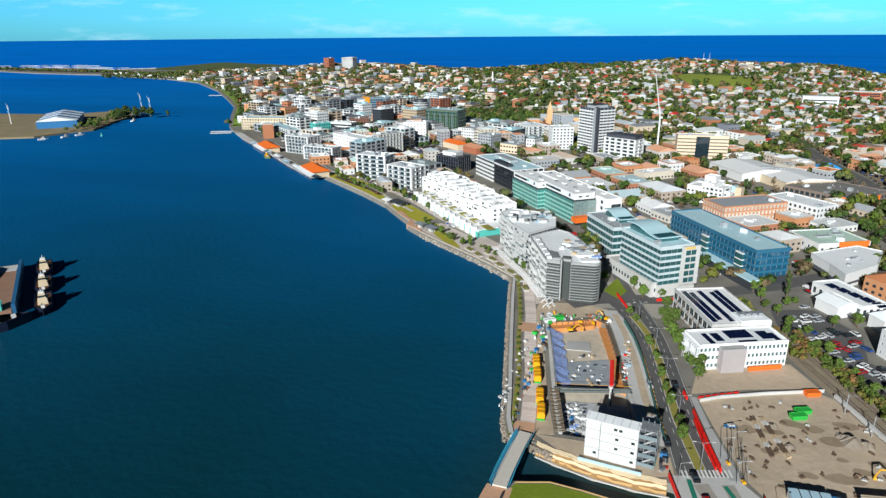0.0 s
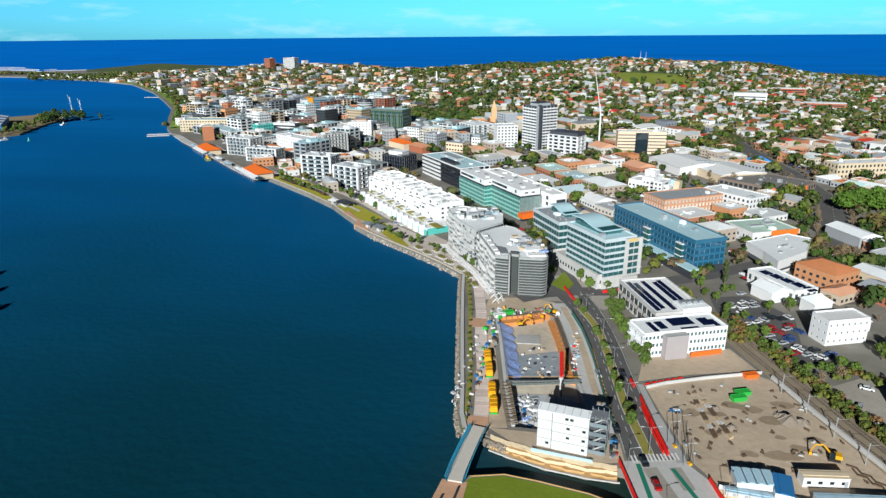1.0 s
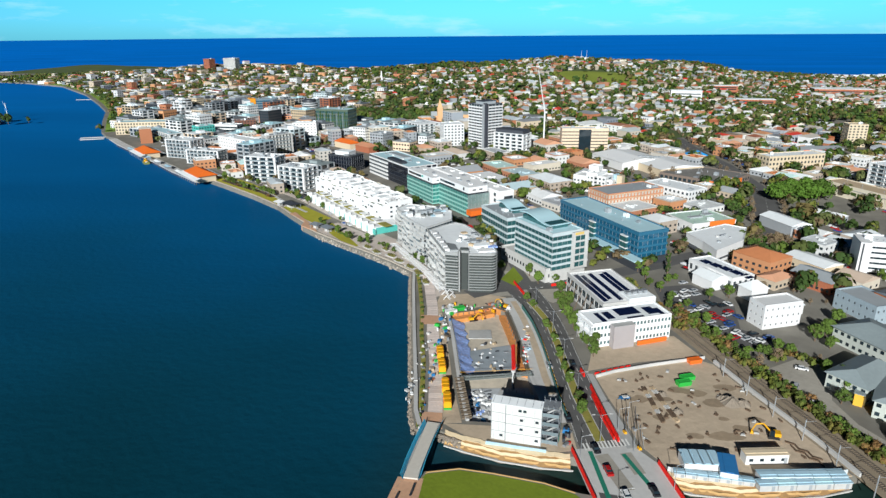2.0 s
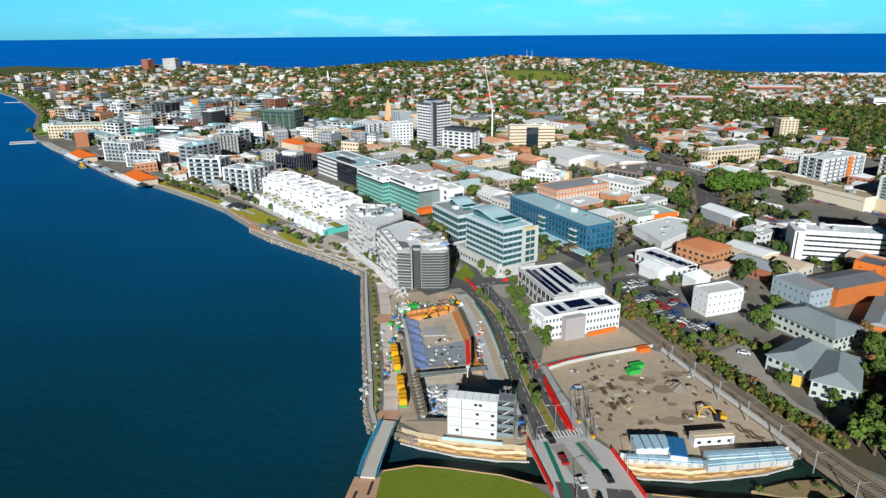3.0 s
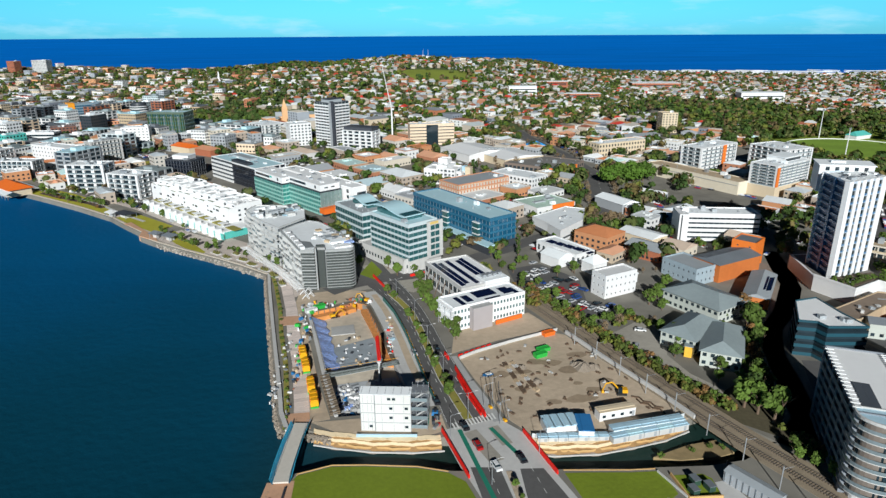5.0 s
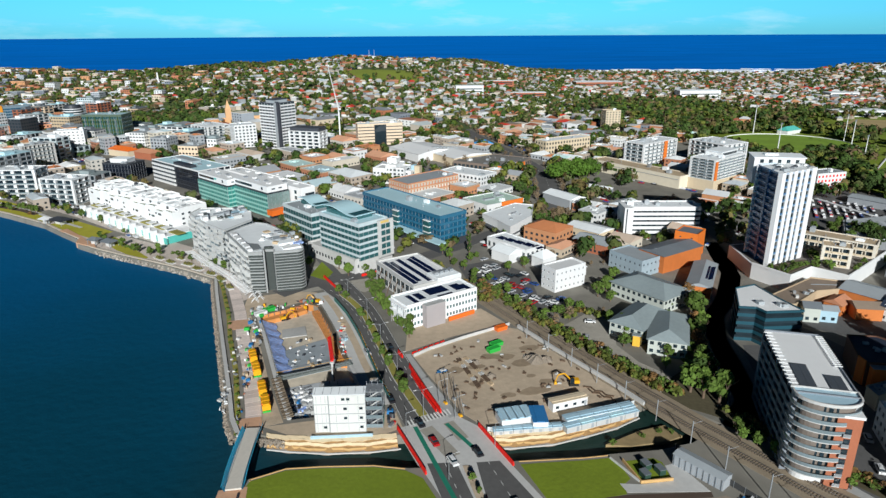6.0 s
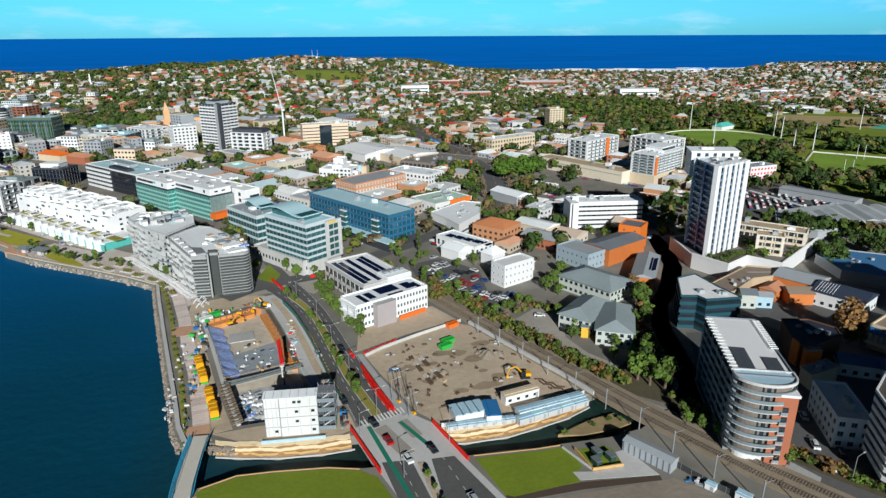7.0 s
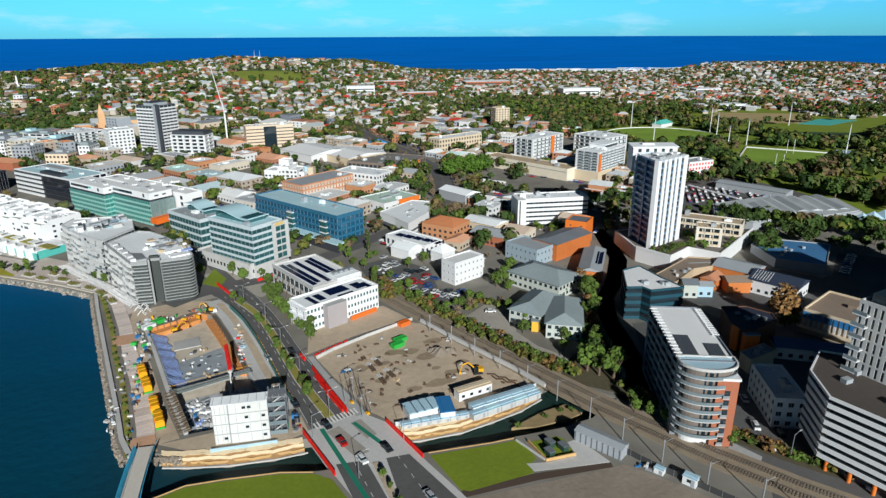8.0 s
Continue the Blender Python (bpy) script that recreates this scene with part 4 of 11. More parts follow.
for s0, s1, d0, d1, h, nm in ((40, 80, -5.0, 14.0, 14.2, "far"), (0, 40.6, 0.0, 16.0, 15.0, "near")):
    pts = [along_green(s1, d0), along_green(s0, d0), along_green(s0, d1), along_green(s1, d1)]
    gb_, loc = outline_block("office_building", "green-glass office block under a white roof storey", pts, h, DARK, BRIGHT, DARK, inset=0.6, parapet=0.5, category="office building")
    band_face(gb_, loc[0], loc[1], 0.6, h, 5, GREEN_EDGE, CLEAR_GREEN, 0.62, 2.2)
    band_face(gb_, loc[1], loc[2], 0.6, h, 5, END_GLASS if nm == "near" else GREEN_EDGE, END_GLASS if nm == "near" else CLEAR_GREEN, 0.7, 2.6, deep=0.3)
    band_face(gb_, loc[3], loc[0], 0.6, h, 5, GREEN_EDGE, CLEAR_GREEN, 0.62, 2.2)
    L, m = (s1 - s0), edge_pose(loc[0], loc[1])[0]
    part("clerestory", laid(Geo().box(L / 2, 7.4, h, L - 1.6, 13.4, 1.1), m), GLASS, gb_)
    part("roof_storey", laid(Geo().box(L / 2 + 0.6, 7.4, h + 1.1, L - 0.8, 14.6, 3.9), m), BRIGHT, gb_)
    part("slot_window", laid(Geo().box(L * 0.32, 0.06, h + 2.4, L * 0.5, 0.2, 1.5), m), GLASS, gb_)
    part("slot_window", laid(Geo().box(L * 0.86, 0.06, h + 2.2, 1.6, 0.2, 1.9), m), GLASS, gb_)
    part("end_window", laid(Geo().box(L + 0.22, 4.5, h + 2.6, 0.16, 2.4, 0.8).box(L + 0.22, 9.5, h + 2.6, 0.16, 2.4, 0.8), m), GLASS, gb_)
    if nm == "far":
        part("green_sign", laid(Geo().box(L * 0.62, 0.02, h + 2.9, 2.6, 0.14, 1.3), m), AQUA, gb_)
    for k in range(5):
        part("roof_plant", laid(Geo().box(L * (0.15 + 0.17 * k), 6 + 2.5 * (k % 2), h + 5.0, 2.6, 2.0, 0.9), m), (STEEL, WHITE, ROOF_GREY)[k % 3], gb_)
pts = [along_green(78, 15.5), along_green(-11, 17.0), along_green(-11, 28), along_green(78, 28)]
wing, loc = outline_block("office_building", "white wing behind the green-glass offices with dark end windows", pts, 17.2, BRIGHT, BRIGHT, BRIGHT, parapet=0.6, category="office building")
m, L = edge_pose(loc[1], loc[2])
for j in range(3):
    part("window", laid(Geo().box(L * 0.62, -0.02, 3.6 + j * 4.2, L * 0.62, 0.2, 2.0), m), GLASS, wing)
m, L = edge_pose(loc[0], loc[1])
for j in range(4):
    part("window", laid(Geo().box(L - 5.4, -0.02, 2.2 + j * 3.8, 2.2, 0.2, 2.2), m), GLASS, wing)
for k in range(8):
    part("roof_plant", laid(Geo().box(8 + k * 9.5, 5 + 2 * (k % 3), 17.35, 3.0, 2.2, 1.0), m), (STEEL, WHITE, ROOF_PALE)[k % 3], wing)
can_ = thing("entrance_canopy", *along_green(-1.6, 7.6), Z, -54.7, "bright orange entrance box under the office end wall", "canopy")
part("box", Geo().box(0.6, 0, 2.2, 5.8, 16.8, 3.4), ORANGE_ROOF, can_)
part("shopfront", Geo().box(-1.0, 0, 0, 4.0, 14, 2.2), GLASS, can_)

# the black-glass office: a white-banded end, a black curtain wall and a framed near end
BU, BN = Vector((math.cos(radians(-52.5)), math.sin(radians(-52.5)))), Vector((-math.sin(radians(-52.5)), math.cos(radians(-52.5))))
BC = Vector((-82.6, 471.4))


def along_black(s, d):
    return tuple(BC - BU * s + BN * d)


BLACK_GLASS = mat("black_glass", (0.012, 0.016, 0.026), 0.08, scale=0.3, var=0.3, spec=0.7, rnd=0.2)
pts = [along_black(70, 0), along_black(0, 0), along_black(0, 26), along_black(70, 26)]
bk, loc = outline_block("office_building", "office block with a black glass front, white bands and framed end", pts, 16.2, DARK, ROOF_BLUE, WHITE, inset=0.5, parapet=0.6, category="office building")
m, L = edge_pose(loc[0], loc[1])
split = tuple(Vector(loc[0]) + (Vector(loc[1]) - Vector(loc[0])) * 0.5)
band_face(bk, loc[0], split, 0.4, 16.2, 5, WHITE, GLASS, 0.5, 3.2, deep=0.9)
band_face(bk, split, loc[1], 0.4, 15.6, 5, DARK, BLACK_GLASS, 0.9, 2.4, deep=0.25, mull_w=0.07, mull_mat=DARK)
band_face(bk, loc[1], loc[2], 1.0, 16.2, 4, WHITE, BLACK_GLASS, 0.45, 5.2, deep=0.7, mull_w=0.9, mull_mat=WHITE)
band_face(bk, loc[3], loc[0], 0.4, 16.2, 5, WHITE, GLASS, 0.5, 3.2)
part("roof_edge", laid(Geo().box(L / 2, 0.1, 16.2, L, 0.5, 0.8), m), WHITE, bk)
part("plant_screen", laid(Geo().box(L * 0.62, 4.0, 16.35, 24, 5.2, 2.0), m), DARK, bk)
part("plant_screen", laid(Geo().box(L * 0.35, 16.0, 16.35, 30, 6.4, 1.6), m), ROOF_GREY, bk)
for k in range(6):
    part("roof_plant", laid(Geo().box(10 + k * 9.6, 11 + 2.2 * (k % 3), 16.35, 2.6, 2.0, 1.1), m), (STEEL, WHITE)[k % 2], bk)
ribboned("office_building", "small black-glass office block with white plant storey", -149.8, 539.3, -25, 26, 17, 13, 4, DARK, BLACK_GLASS, DARK, share=0.86, out=0.12, seed=8)
ribboned("office_building", "teal glass office block with wavy roof on a concrete podium", 16.5, 304, -56, 32, 18, 24, 6, BLUE_BAND, GLASS_TEAL, ROOF_BLUE, share=0.64, base=6, base_mat=PALE_CONCRETE, seed=9)
ribboned("office_building", "teal glass office block with white bands and grey roof deck", -4, 358, -60, 32, 19, 15.5, 4, BLUE_BAND, GLASS_TEAL, ROOF_GREY, share=0.7, seed=10)
ribboned("office_building", "long blue glass office building with a pale roof", 53, 349, -61, 73, 19, 17.5, 4, mat("blue_panel", (0.03, 0.15, 0.25), 0.35, scale=0.5, var=0.15), GLASS_BLUE, ROOF_BLUE, share=0.66, base=4, base_mat=DARK, seed=11)
punched("office_building", "white three-storey office with solar panels on its roof", 44, 232.5, 22, 33.7, 12.4, 9.5, 3, BRIGHT, ROOF_PALE, glass=GLASS_TEAL, bay=1.5, ww=0.62, wh=0.46, plant=0, seed=12)
punched("car_park_building", "white open-sided hall with rows of solar panels on its roof", 41, 261.5, -70.5, 36.3, 22, 9, 2, PALE_CONCRETE, BRIGHT, plant=0, bay=4.2, ww=0.84, wh=0.66, seed=13)
punched("office_building", "plain cream box building with small square windows", 107, 250.6, 21, 18, 9, 10, 3, WHITE, WHITE, bay=2.6, ww=0.25, wh=0.28, plant=0, seed=14)
punched("hall", "white low hall with dark solar panels on its roof", 99.7, 299.5, -63, 29, 13, 5.8, 1, WHITE, ROOF_PALE, plant=0, seed=15)
ribboned("hotel", "six-storey hotel with white and dark horizontal bands", 190.8, 316, -12, 42, 14, 16, 6, WHITE, GLASS, ROOF_PALE, share=0.4, seed=16)
shed("warehouse", "orange-walled hall with a dark ribbed roof", 169.5, 266.5, 22, 29, 15, 8.6, 1.6, mat("orange_render", (0.52, 0.15, 0.035), 0.8, scale=0.6, var=0.12, stain=0.25), ROOF_DARK)
# the grey of these side walls is darkened to carry their shade
balconied("apartment_building", "long apartment block, white roof, grey sides darkened for shade", 129.4, 131, 64, 36, 15.4, 23, 8, mat("shade_grey_render", (0.21, 0.23, 0.26), 0.8, scale=0.5, var=0.1), roof=BRIGHT, plant=0, seed=18)
swept("apartment_building", "striped apartment block with long white balcony bands", [(140.4, 93.2), (143.5, 80.6), (149.5, 56), (178, 64), (172, 100), (160, 112), (147.5, 104.8)], 20.2, 7, WHITE, band=0.4, rail=WHITE, roof=mat("brown_deck_roof", (0.085, 0.07, 0.06), 0.9, scale=0.8), base=3.2, base_mat=DARK, inset=1.6, seed=20)
take(160, 85, -70, 50, 26)
br_b = punched("office_building", "red brick four-storey building with pale window rows", 76.4, 442, 30, 47, 22, 10.4, 3, mat("salmon_brick", (0.56, 0.25, 0.14), 0.85, scale=2.0, var=0.15), ROOF_GREY, glass=mat("pale_blinds", (0.70, 0.66, 0.58), 0.4, scale=0.6, var=0.25, rnd=0.3), bay=2.7, ww=0.62, wh=0.6, sep=False, seed=22)
for k in range(3):
    part("string_course", ring(47.3, 22.3, 3.4 * k + 3.1, 0.35, 0.3), CREAM, br_b)
wsb = thing("apartment_building", 60, 478, Z, -32, "white stepped flats with rounded corners and roof terraces", "apartment building")
take(60, 478, -32, 32, 20)
for px, py, w, d, h in ((-9, 0, 12, 16, 11), (0, 1, 9, 17, 14), (6.5, 0, 9, 15, 12), (-3, 5, 8, 8, 17.5), (12.5, 2, 5, 12, 9.5), (-14, 4, 5, 10, 8)):
    bx = part("block", Geo().box(px, py, 0, w - 0.02, d, h), WHITE, wsb)
    part("parapet", laid(ring(w, d, h, 0.8, 0.25), pose(px, py, 0)), BRIGHT, bx)
    gw_ = Geo()
    for j in range(int(h / 3)):
        for i in range(int(w / 3)):
            gw_.box(px - w / 2 + 1.5 + i * 3, py - d / 2, 1.2 + j * 3, 1.5, 0.2, 1.3)
        gw_.box(px + w / 2, py, 1.2 + j * 3, 0.2, d * 0.3, 1.2)
    part("glazing", gw_, GLASS, bx, kind="stuff")
punched("office_building", "grey and white four-storey office block", 112.8, 456, -50, 38, 20, 10, 3, WHITE, ROOF_PALE, sep=False, seed=24)
CHARCOAL = mat("charcoal_render", (0.06, 0.066, 0.08), 0.6, scale=0.5)
tt, loc = outline_block("apartment_tower", "tall tower of white balcony bands round a charcoal core", [(-36, 645.5), (-16.4, 663.5), (-31, 681), (-50.5, 661)], 44.5, CHARCOAL, ROOF_GREY, CHARCOAL, inset=0.8, category="apartment tower")
m, L = edge_pose(loc[0], loc[1])
band_face(tt, tuple(m @ Vector((8, 0, 0)))[:2], loc[1], 0.5, 44.5, 15, WHITE, GLASS, 0.52, 4.4, deep=1.0, mull_w=0.3, mull_mat=WHITE)
band_face(tt, loc[3], loc[0], 0.5, 44.5, 15, WHITE, GLASS, 0.52, 4.4, deep=1.0, mull_w=0.3, mull_mat=WHITE)
part("core_blade", laid(Geo().box(4.2, 0.2, 0, 3.0, 2.2, 46.4).box(7.2, 0.2, 0, 1.0, 1.6, 45.6), m), CHARCOAL, tt)
part("core_panel", laid(Geo().box(1.6, 0.0, 0, 2.0, 1.2, 45.4), m), GREY, tt)
part("plant_storey", Geo().box(0, 1, 44.6, 16, 13, 3.0, 42), ROOF_GREY, tt)
part("plant_cap", Geo().box(0, 1, 47.6, 18, 14, 0.4, 42), CHARCOAL, tt)
dtb = balconied("apartment_building", "dark-topped white residential block with balcony bands", -5, 630, -30, 34, 16, 20, 6, WHITE, GLASS, roof=CHARCOAL, rail=WHITE, seed=26)
part("top_storey", Geo().box(0, 0.5, 20.3, 31, 14, 3.2), CHARCOAL, dtb)
part("top_roof", Geo().box(0, 0.5, 23.5, 32, 15, 0.35), CHARCOAL, dtb)
cream_b = ribboned("office_building", "cream office block with a black glass centre", 66.5, 652, 4, 46, 15, 22, 7, mat("peach_render", (0.74, 0.58, 0.42), 0.8, scale=0.4, var=0.06, stain=0.1), GLASS, ROOF_PALE, share=0.28, seed=27)
part("centre_glazing", Geo().box(0, 0, 0.2, 12, 15.8, 21.4), GLASS, cream_b)
punched("apartment_building", "white and grey chequered apartment block", -70, 677, 19, 22, 20, 22, 7, WHITE, ROOF_PALE, sep=False, seed=28)
balconied("apartment_building", "white apartment block with brick-red panel", -110, 735, -50, 33, 28, 15, 5, WHITE, seed=29)
punched("office_building", "pale grey office block with regular windows", -142, 654, -28, 18, 17, 15, 5, GREY, ROOF_GREY, sep=False, seed=30)
shed("warehouse", "large hall under a white shallow-pitched roof", 100, 582, -66, 50, 44, 7, 2.6, WHITE, BRIGHT)
shed("warehouse", "second white-roofed hall with a cream wall", 128, 556, -66, 44, 42, 6.5, 2.2, CREAM, BRIGHT)
for k in range(6):
    t = thing("roof_light", 108 + k * 3.2, 571 - k * 0.6, Z + 9.0, -66, "dark ridge vent on the white hall roof", "roof vent", "vents on the white hall")
    part("hood", Geo().box(0, 0, 0, 2.2, 3.4, 0.9), ROOF_GREY, t)
punched("office_building", "low cream office building with long window rows", 236, 575, 20, 56, 16, 12, 3, CREAM, ROOF_PALE, sep=False, seed=31)
punched("apartment_tower", "cream residential tower alone among houses", 344, 697, -3, 18, 15, 22, 8, CREAM, CREAM, sep=False, seed=32)
ob_ = balconied("apartment_building", "white apartment block with grey balconies and an orange stair", 291.6, 508, 27, 50, 20, 18.5, 6, WHITE, seed=33)
part("stair_panel", Geo().box(7, -10.1, 0.4, 4.4, 0.7, 18.4), ORANGE, ob_)
ob_ = balconied("apartment_building", "white apartment block with stepped balconies above shops", 292.7, 413, 28, 44, 20, 22.5, 7, WHITE, base=8, base_mat=CREAM, seed=34)
part("stair_panel", Geo().box(-20.6, -10.1, 8.2, 3.0, 0.7, 13.4), ORANGE, ob_)
part("top_storey", Geo().box(7, 2, 22.5, 22, 13, 3.2), WHITE, ob_)
part("top_roof", Geo().box(7, 2, 25.7, 23.4, 14.4, 0.4), ROOF_PALE, ob_)
part("top_glazing", Geo().box(7, -4.6, 23.1, 20, 0.3, 1.8), GLASS, ob_)
balconied("apartment_building", "white apartment block behind the shops", 340, 483, 17, 30, 36, 20, 6, WHITE, seed=38)
rw = punched("retail_building", "long cream windowless wall of a retail building", 250.5, 450.5, -67, 86, 17, 8.6, 1, mat("pale_cream", (0.74, 0.66, 0.52), 0.85, scale=0.3, var=0.08, stain=0.15), TAN, sides=(), plant=3, seed=35)
for k in range(7):
    part("recess", Geo().box(-22 + k * 5.2, -8.52, 3.2, 4.2, 0.2, 2.2), LEAF_DARK if k < 4 else bpy.data.materials["pale_cream"], rw)
part("ledge", Geo().box(0, -8.6, 6.6, 84, 0.5, 0.35), CONCRETE, rw)
gr_b = punched("retail_building", "low building with pale green roof and orange parapet", 112.5, 386, 24, 31, 25, 6.4, 1, WHITE, mat("pale_green_roof", (0.50, 0.66, 0.56), 0.7, scale=0.4, var=0.12, stain=0.25), bay=5, ww=0.3, wh=0.3, sep=False, seed=37)
part("orange_parapet", Geo().box(5.6, -12.6, 3.0, 18, 0.5, 4.6), ORANGE, gr_b)
part("roof_light", Geo().box(-4, 0, 6.7, 9, 3.0, 0.8).box(7, 3, 6.7, 6, 4, 0.6), ROOF_GREY, gr_b)
shed("warehouse", "small grey-walled hall with white roof", 162, 387, -69, 26, 14, 6, 2, GREY, ROOF_PALE)
balconied("apartment_building", "white waterfront apartment block with balconies", -205, 492, -10, 29, 16, 20, 6, WHITE, seed=40)
balconied("apartment_building", "white waterfront apartment block with flat roof", -169, 468, -24, 27, 17, 17, 5, WHITE, seed=41)
hb = punched("apartment_building", "long white apartment block with a blue end wall", -276, 600.5, -33.7, 48, 15, 17, 5, WHITE, ROOF_PALE, bay=4.4, ww=0.3, wh=0.34, sep=False, seed=42)
part("blue_panel", Geo().box(22.0, -7.6, 0.4, 4.0, 0.3, 16.2).box(24.1, -2.0, 0.4, 0.3, 9.0, 16.2), mat("harbour_blue", (0.10, 0.28, 0.42), 0.5, scale=0.5, var=0.1), hb)
balconied("apartment_building", "grey apartment block with close rows of balconies", -237, 604.4, 45.7, 28, 12, 20, 6, PALE_CONCRETE, bay=3.6, roof=ROOF_GREY, seed=43)
balconied("apartment_building", "white low apartment block with curved terraces", -288, 557, -12, 36, 14, 12.4, 4, WHITE, bay=4.5, seed=44)
balconied("apartment_building", "white stepped apartment block on the waterfront", -325, 588, -16, 32, 20, 17, 5, WHITE, bay=4.5, seed=45)
balconied("apartment_building", "long pale low apartment terrace with grey-green roofs", -400, 680, -40, 74, 16, 11, 3, WHITE, roof=ROOF_BLUE, seed=46)
punched("hotel", "yellow rendered hotel with a green roof", -455, 733, 10, 60, 24, 14, 4, CREAM, ROOF_BLUE, sep=False, seed=47)
cv = ribboned("office_building", "dark green glass building with upright planted fins", -223, 770, -14.7, 45, 22, 26, 6, mat("green_grey_panel", (0.10, 0.14, 0.10), 0.6, scale=0.5, var=0.2), GLASS_TEAL, ROOF_BLUE, share=0.6, seed=49)
for k in range(16):
    part("fin", Geo().box(-21.5 + k * 2.85, -11.6, 1.0, 0.5, 0.9, 19.5 + 2 * (k % 3)), (LEAF_DARK, STEEL, LEAF)[k % 3], cv)
punched("apartment_building", "white plain apartment block", -241, 705.5, 6, 27, 14, 18, 6, WHITE, ROOF_PALE, bay=4, ww=0.4, wh=0.3, sep=False, seed=51)
punched("office_building", "dark brick office block with a terracotta front", -340, 766, 26, 25, 14, 12, 4, mat("brown_brick", (0.22, 0.10, 0.07), 0.85, scale=1.5, var=0.15), ROOF_DARK, sep=False, seed=76)
ribboned("office_building", "white office block with grey window bands", -348, 734, -7, 33, 14, 11, 3, WHITE, GLASS, ROOF_PALE, seed=77)
punched("apartment_tower", "orange brick tower on the far hill", -838, 1700, -20, 21, 21, 31, 10, BRICK, ROOF_PALE, z=22, sep=False, seed=52)
punched("apartment_tower", "grey twin-topped tower on the far hill", -770, 1690, -10, 36, 22, 33, 10, PALE_CONCRETE, ROOF_PALE, z=22, sep=False, seed=53)
shed("ferry_shed", "cream wharf shed with a bright orange roof", -262, 492, -45, 32, 14, 5, 4, CREAM, ORANGE_ROOF, hip=7, over=1.5)
shed("ferry_shed", "white wharf shed with a bright orange roof", -366, 588, -45, 34, 14, 5, 4, CREAM, ORANGE_ROOF, hip=7, over=1.5)
shed("warehouse", "large blue industrial shed with white striped roof", -771, 712, -50, 100, 48, 9, 5, BLUE, ROOF_PALE, z=2.2)

# ---- trees, cars, poles: one of each kind, then copies ----


def crown_geo(r, h, clumps, leaves, size, seed, low=0.35, spread=0.36):
    """Leaves in uneven clumps within an egg of radius r between low*h and h."""
    q = random.Random(seed)
    g = Geo()
    for _ in range(clumps):
        t, k = q.random() * 2 * math.pi, math.sqrt(q.random())
        zz = q.random()
        rr = r * k * math.sqrt(max(0.05, 1 - (2 * zz - 0.85) ** 2)) * 0.85
        c = Vector((rr * math.cos(t), rr * math.sin(t), h * (low + (1 - low) * (0.1 + 0.82 * zz))))
        cr = r * spread * (0.7 + 0.6 * q.random())
        for _ in range(leaves):
            d = Vector((q.gauss(0, 1), q.gauss(0, 1), q.gauss(0, 0.8))).normalized()
            p = c + d * cr * (0.6 + 0.4 * q.random())
            nrm = (d + Vector((q.gauss(0, 0.4), q.gauss(0, 0.4), q.gauss(0, 0.4) + 0.3))).normalized()
            u = nrm.orthogonal().normalized()
            v = nrm.cross(u)
            s = size * (0.6 + 0.8 * q.random())
            g.add([tuple(p + u * s), tuple(p + v * s * 0.7), tuple(p - u * s), tuple(p - v * s * 0.7)], [(0, 1, 2, 3)])
    return g


def trunk_geo(h, r, limbs, reach, seed):
    q = random.Random(seed)
    g = Geo().beam((0, 0, -0.2), (0.1, 0.05, h * 0.55), r * 2, n=7, w1=r * 1.1)
    for i in range(limbs):
        t = 2 * math.pi * i / limbs + q.random()
        z0 = h * (0.25 + 0.25 * q.random())
        e = Vector((reach * math.cos(t) * 0.7, reach * math.sin(t) * 0.7, h * (0.6 + 0.25 * q.random())))
        g.beam((0.08, 0.04, z0), e, r * 0.9, n=5, w1=r * 0.3)
        for _ in range(2):
            f = e + Vector((q.gauss(0, 1), q.gauss(0, 1), 0.6 + q.random())) * reach * 0.3
            g.beam(e * 0.85, f, r * 0.35, n=4, w1=r * 0.12)
    return g


TREE_KINDS = {
    "broad": ("broad green street tree with a full crown", 7.0, 3.0, 22, 26, 0.55, LEAF),
    "round": ("small round-crowned green tree", 4.5, 1.9, 14, 24, 0.42, LEAF),
    "dark": ("large dark green evergreen tree", 11.0, 5.5, 34, 30, 0.75, LEAF_DARK),
    "brown": ("tall bare winter tree with thin grey-brown twigs", 10.0, 3.6, 26, 18, 0.34, LEAF_BARE),
    "autumn": ("broad autumn tree with brown and ochre foliage", 10.0, 3.6, 22, 22, 0.5, LEAF_BROWN),
    "fig": ("huge spreading bright green fig tree", 12.0, 8.0, 60, 40, 0.8, LEAF_FIG),
    "slim": ("slim upright dark cypress tree", 9.0, 1.4, 16, 26, 0.45, LEAF_DARK),
    "bush": ("low green and yellow shrub", 1.9, 1.5, 9, 16, 0.35, LEAF),
    "rust": ("low rust-brown shrub beside the track", 2.4, 1.8, 9, 16, 0.35, LEAF_BROWN),
}
tree_masters = {}


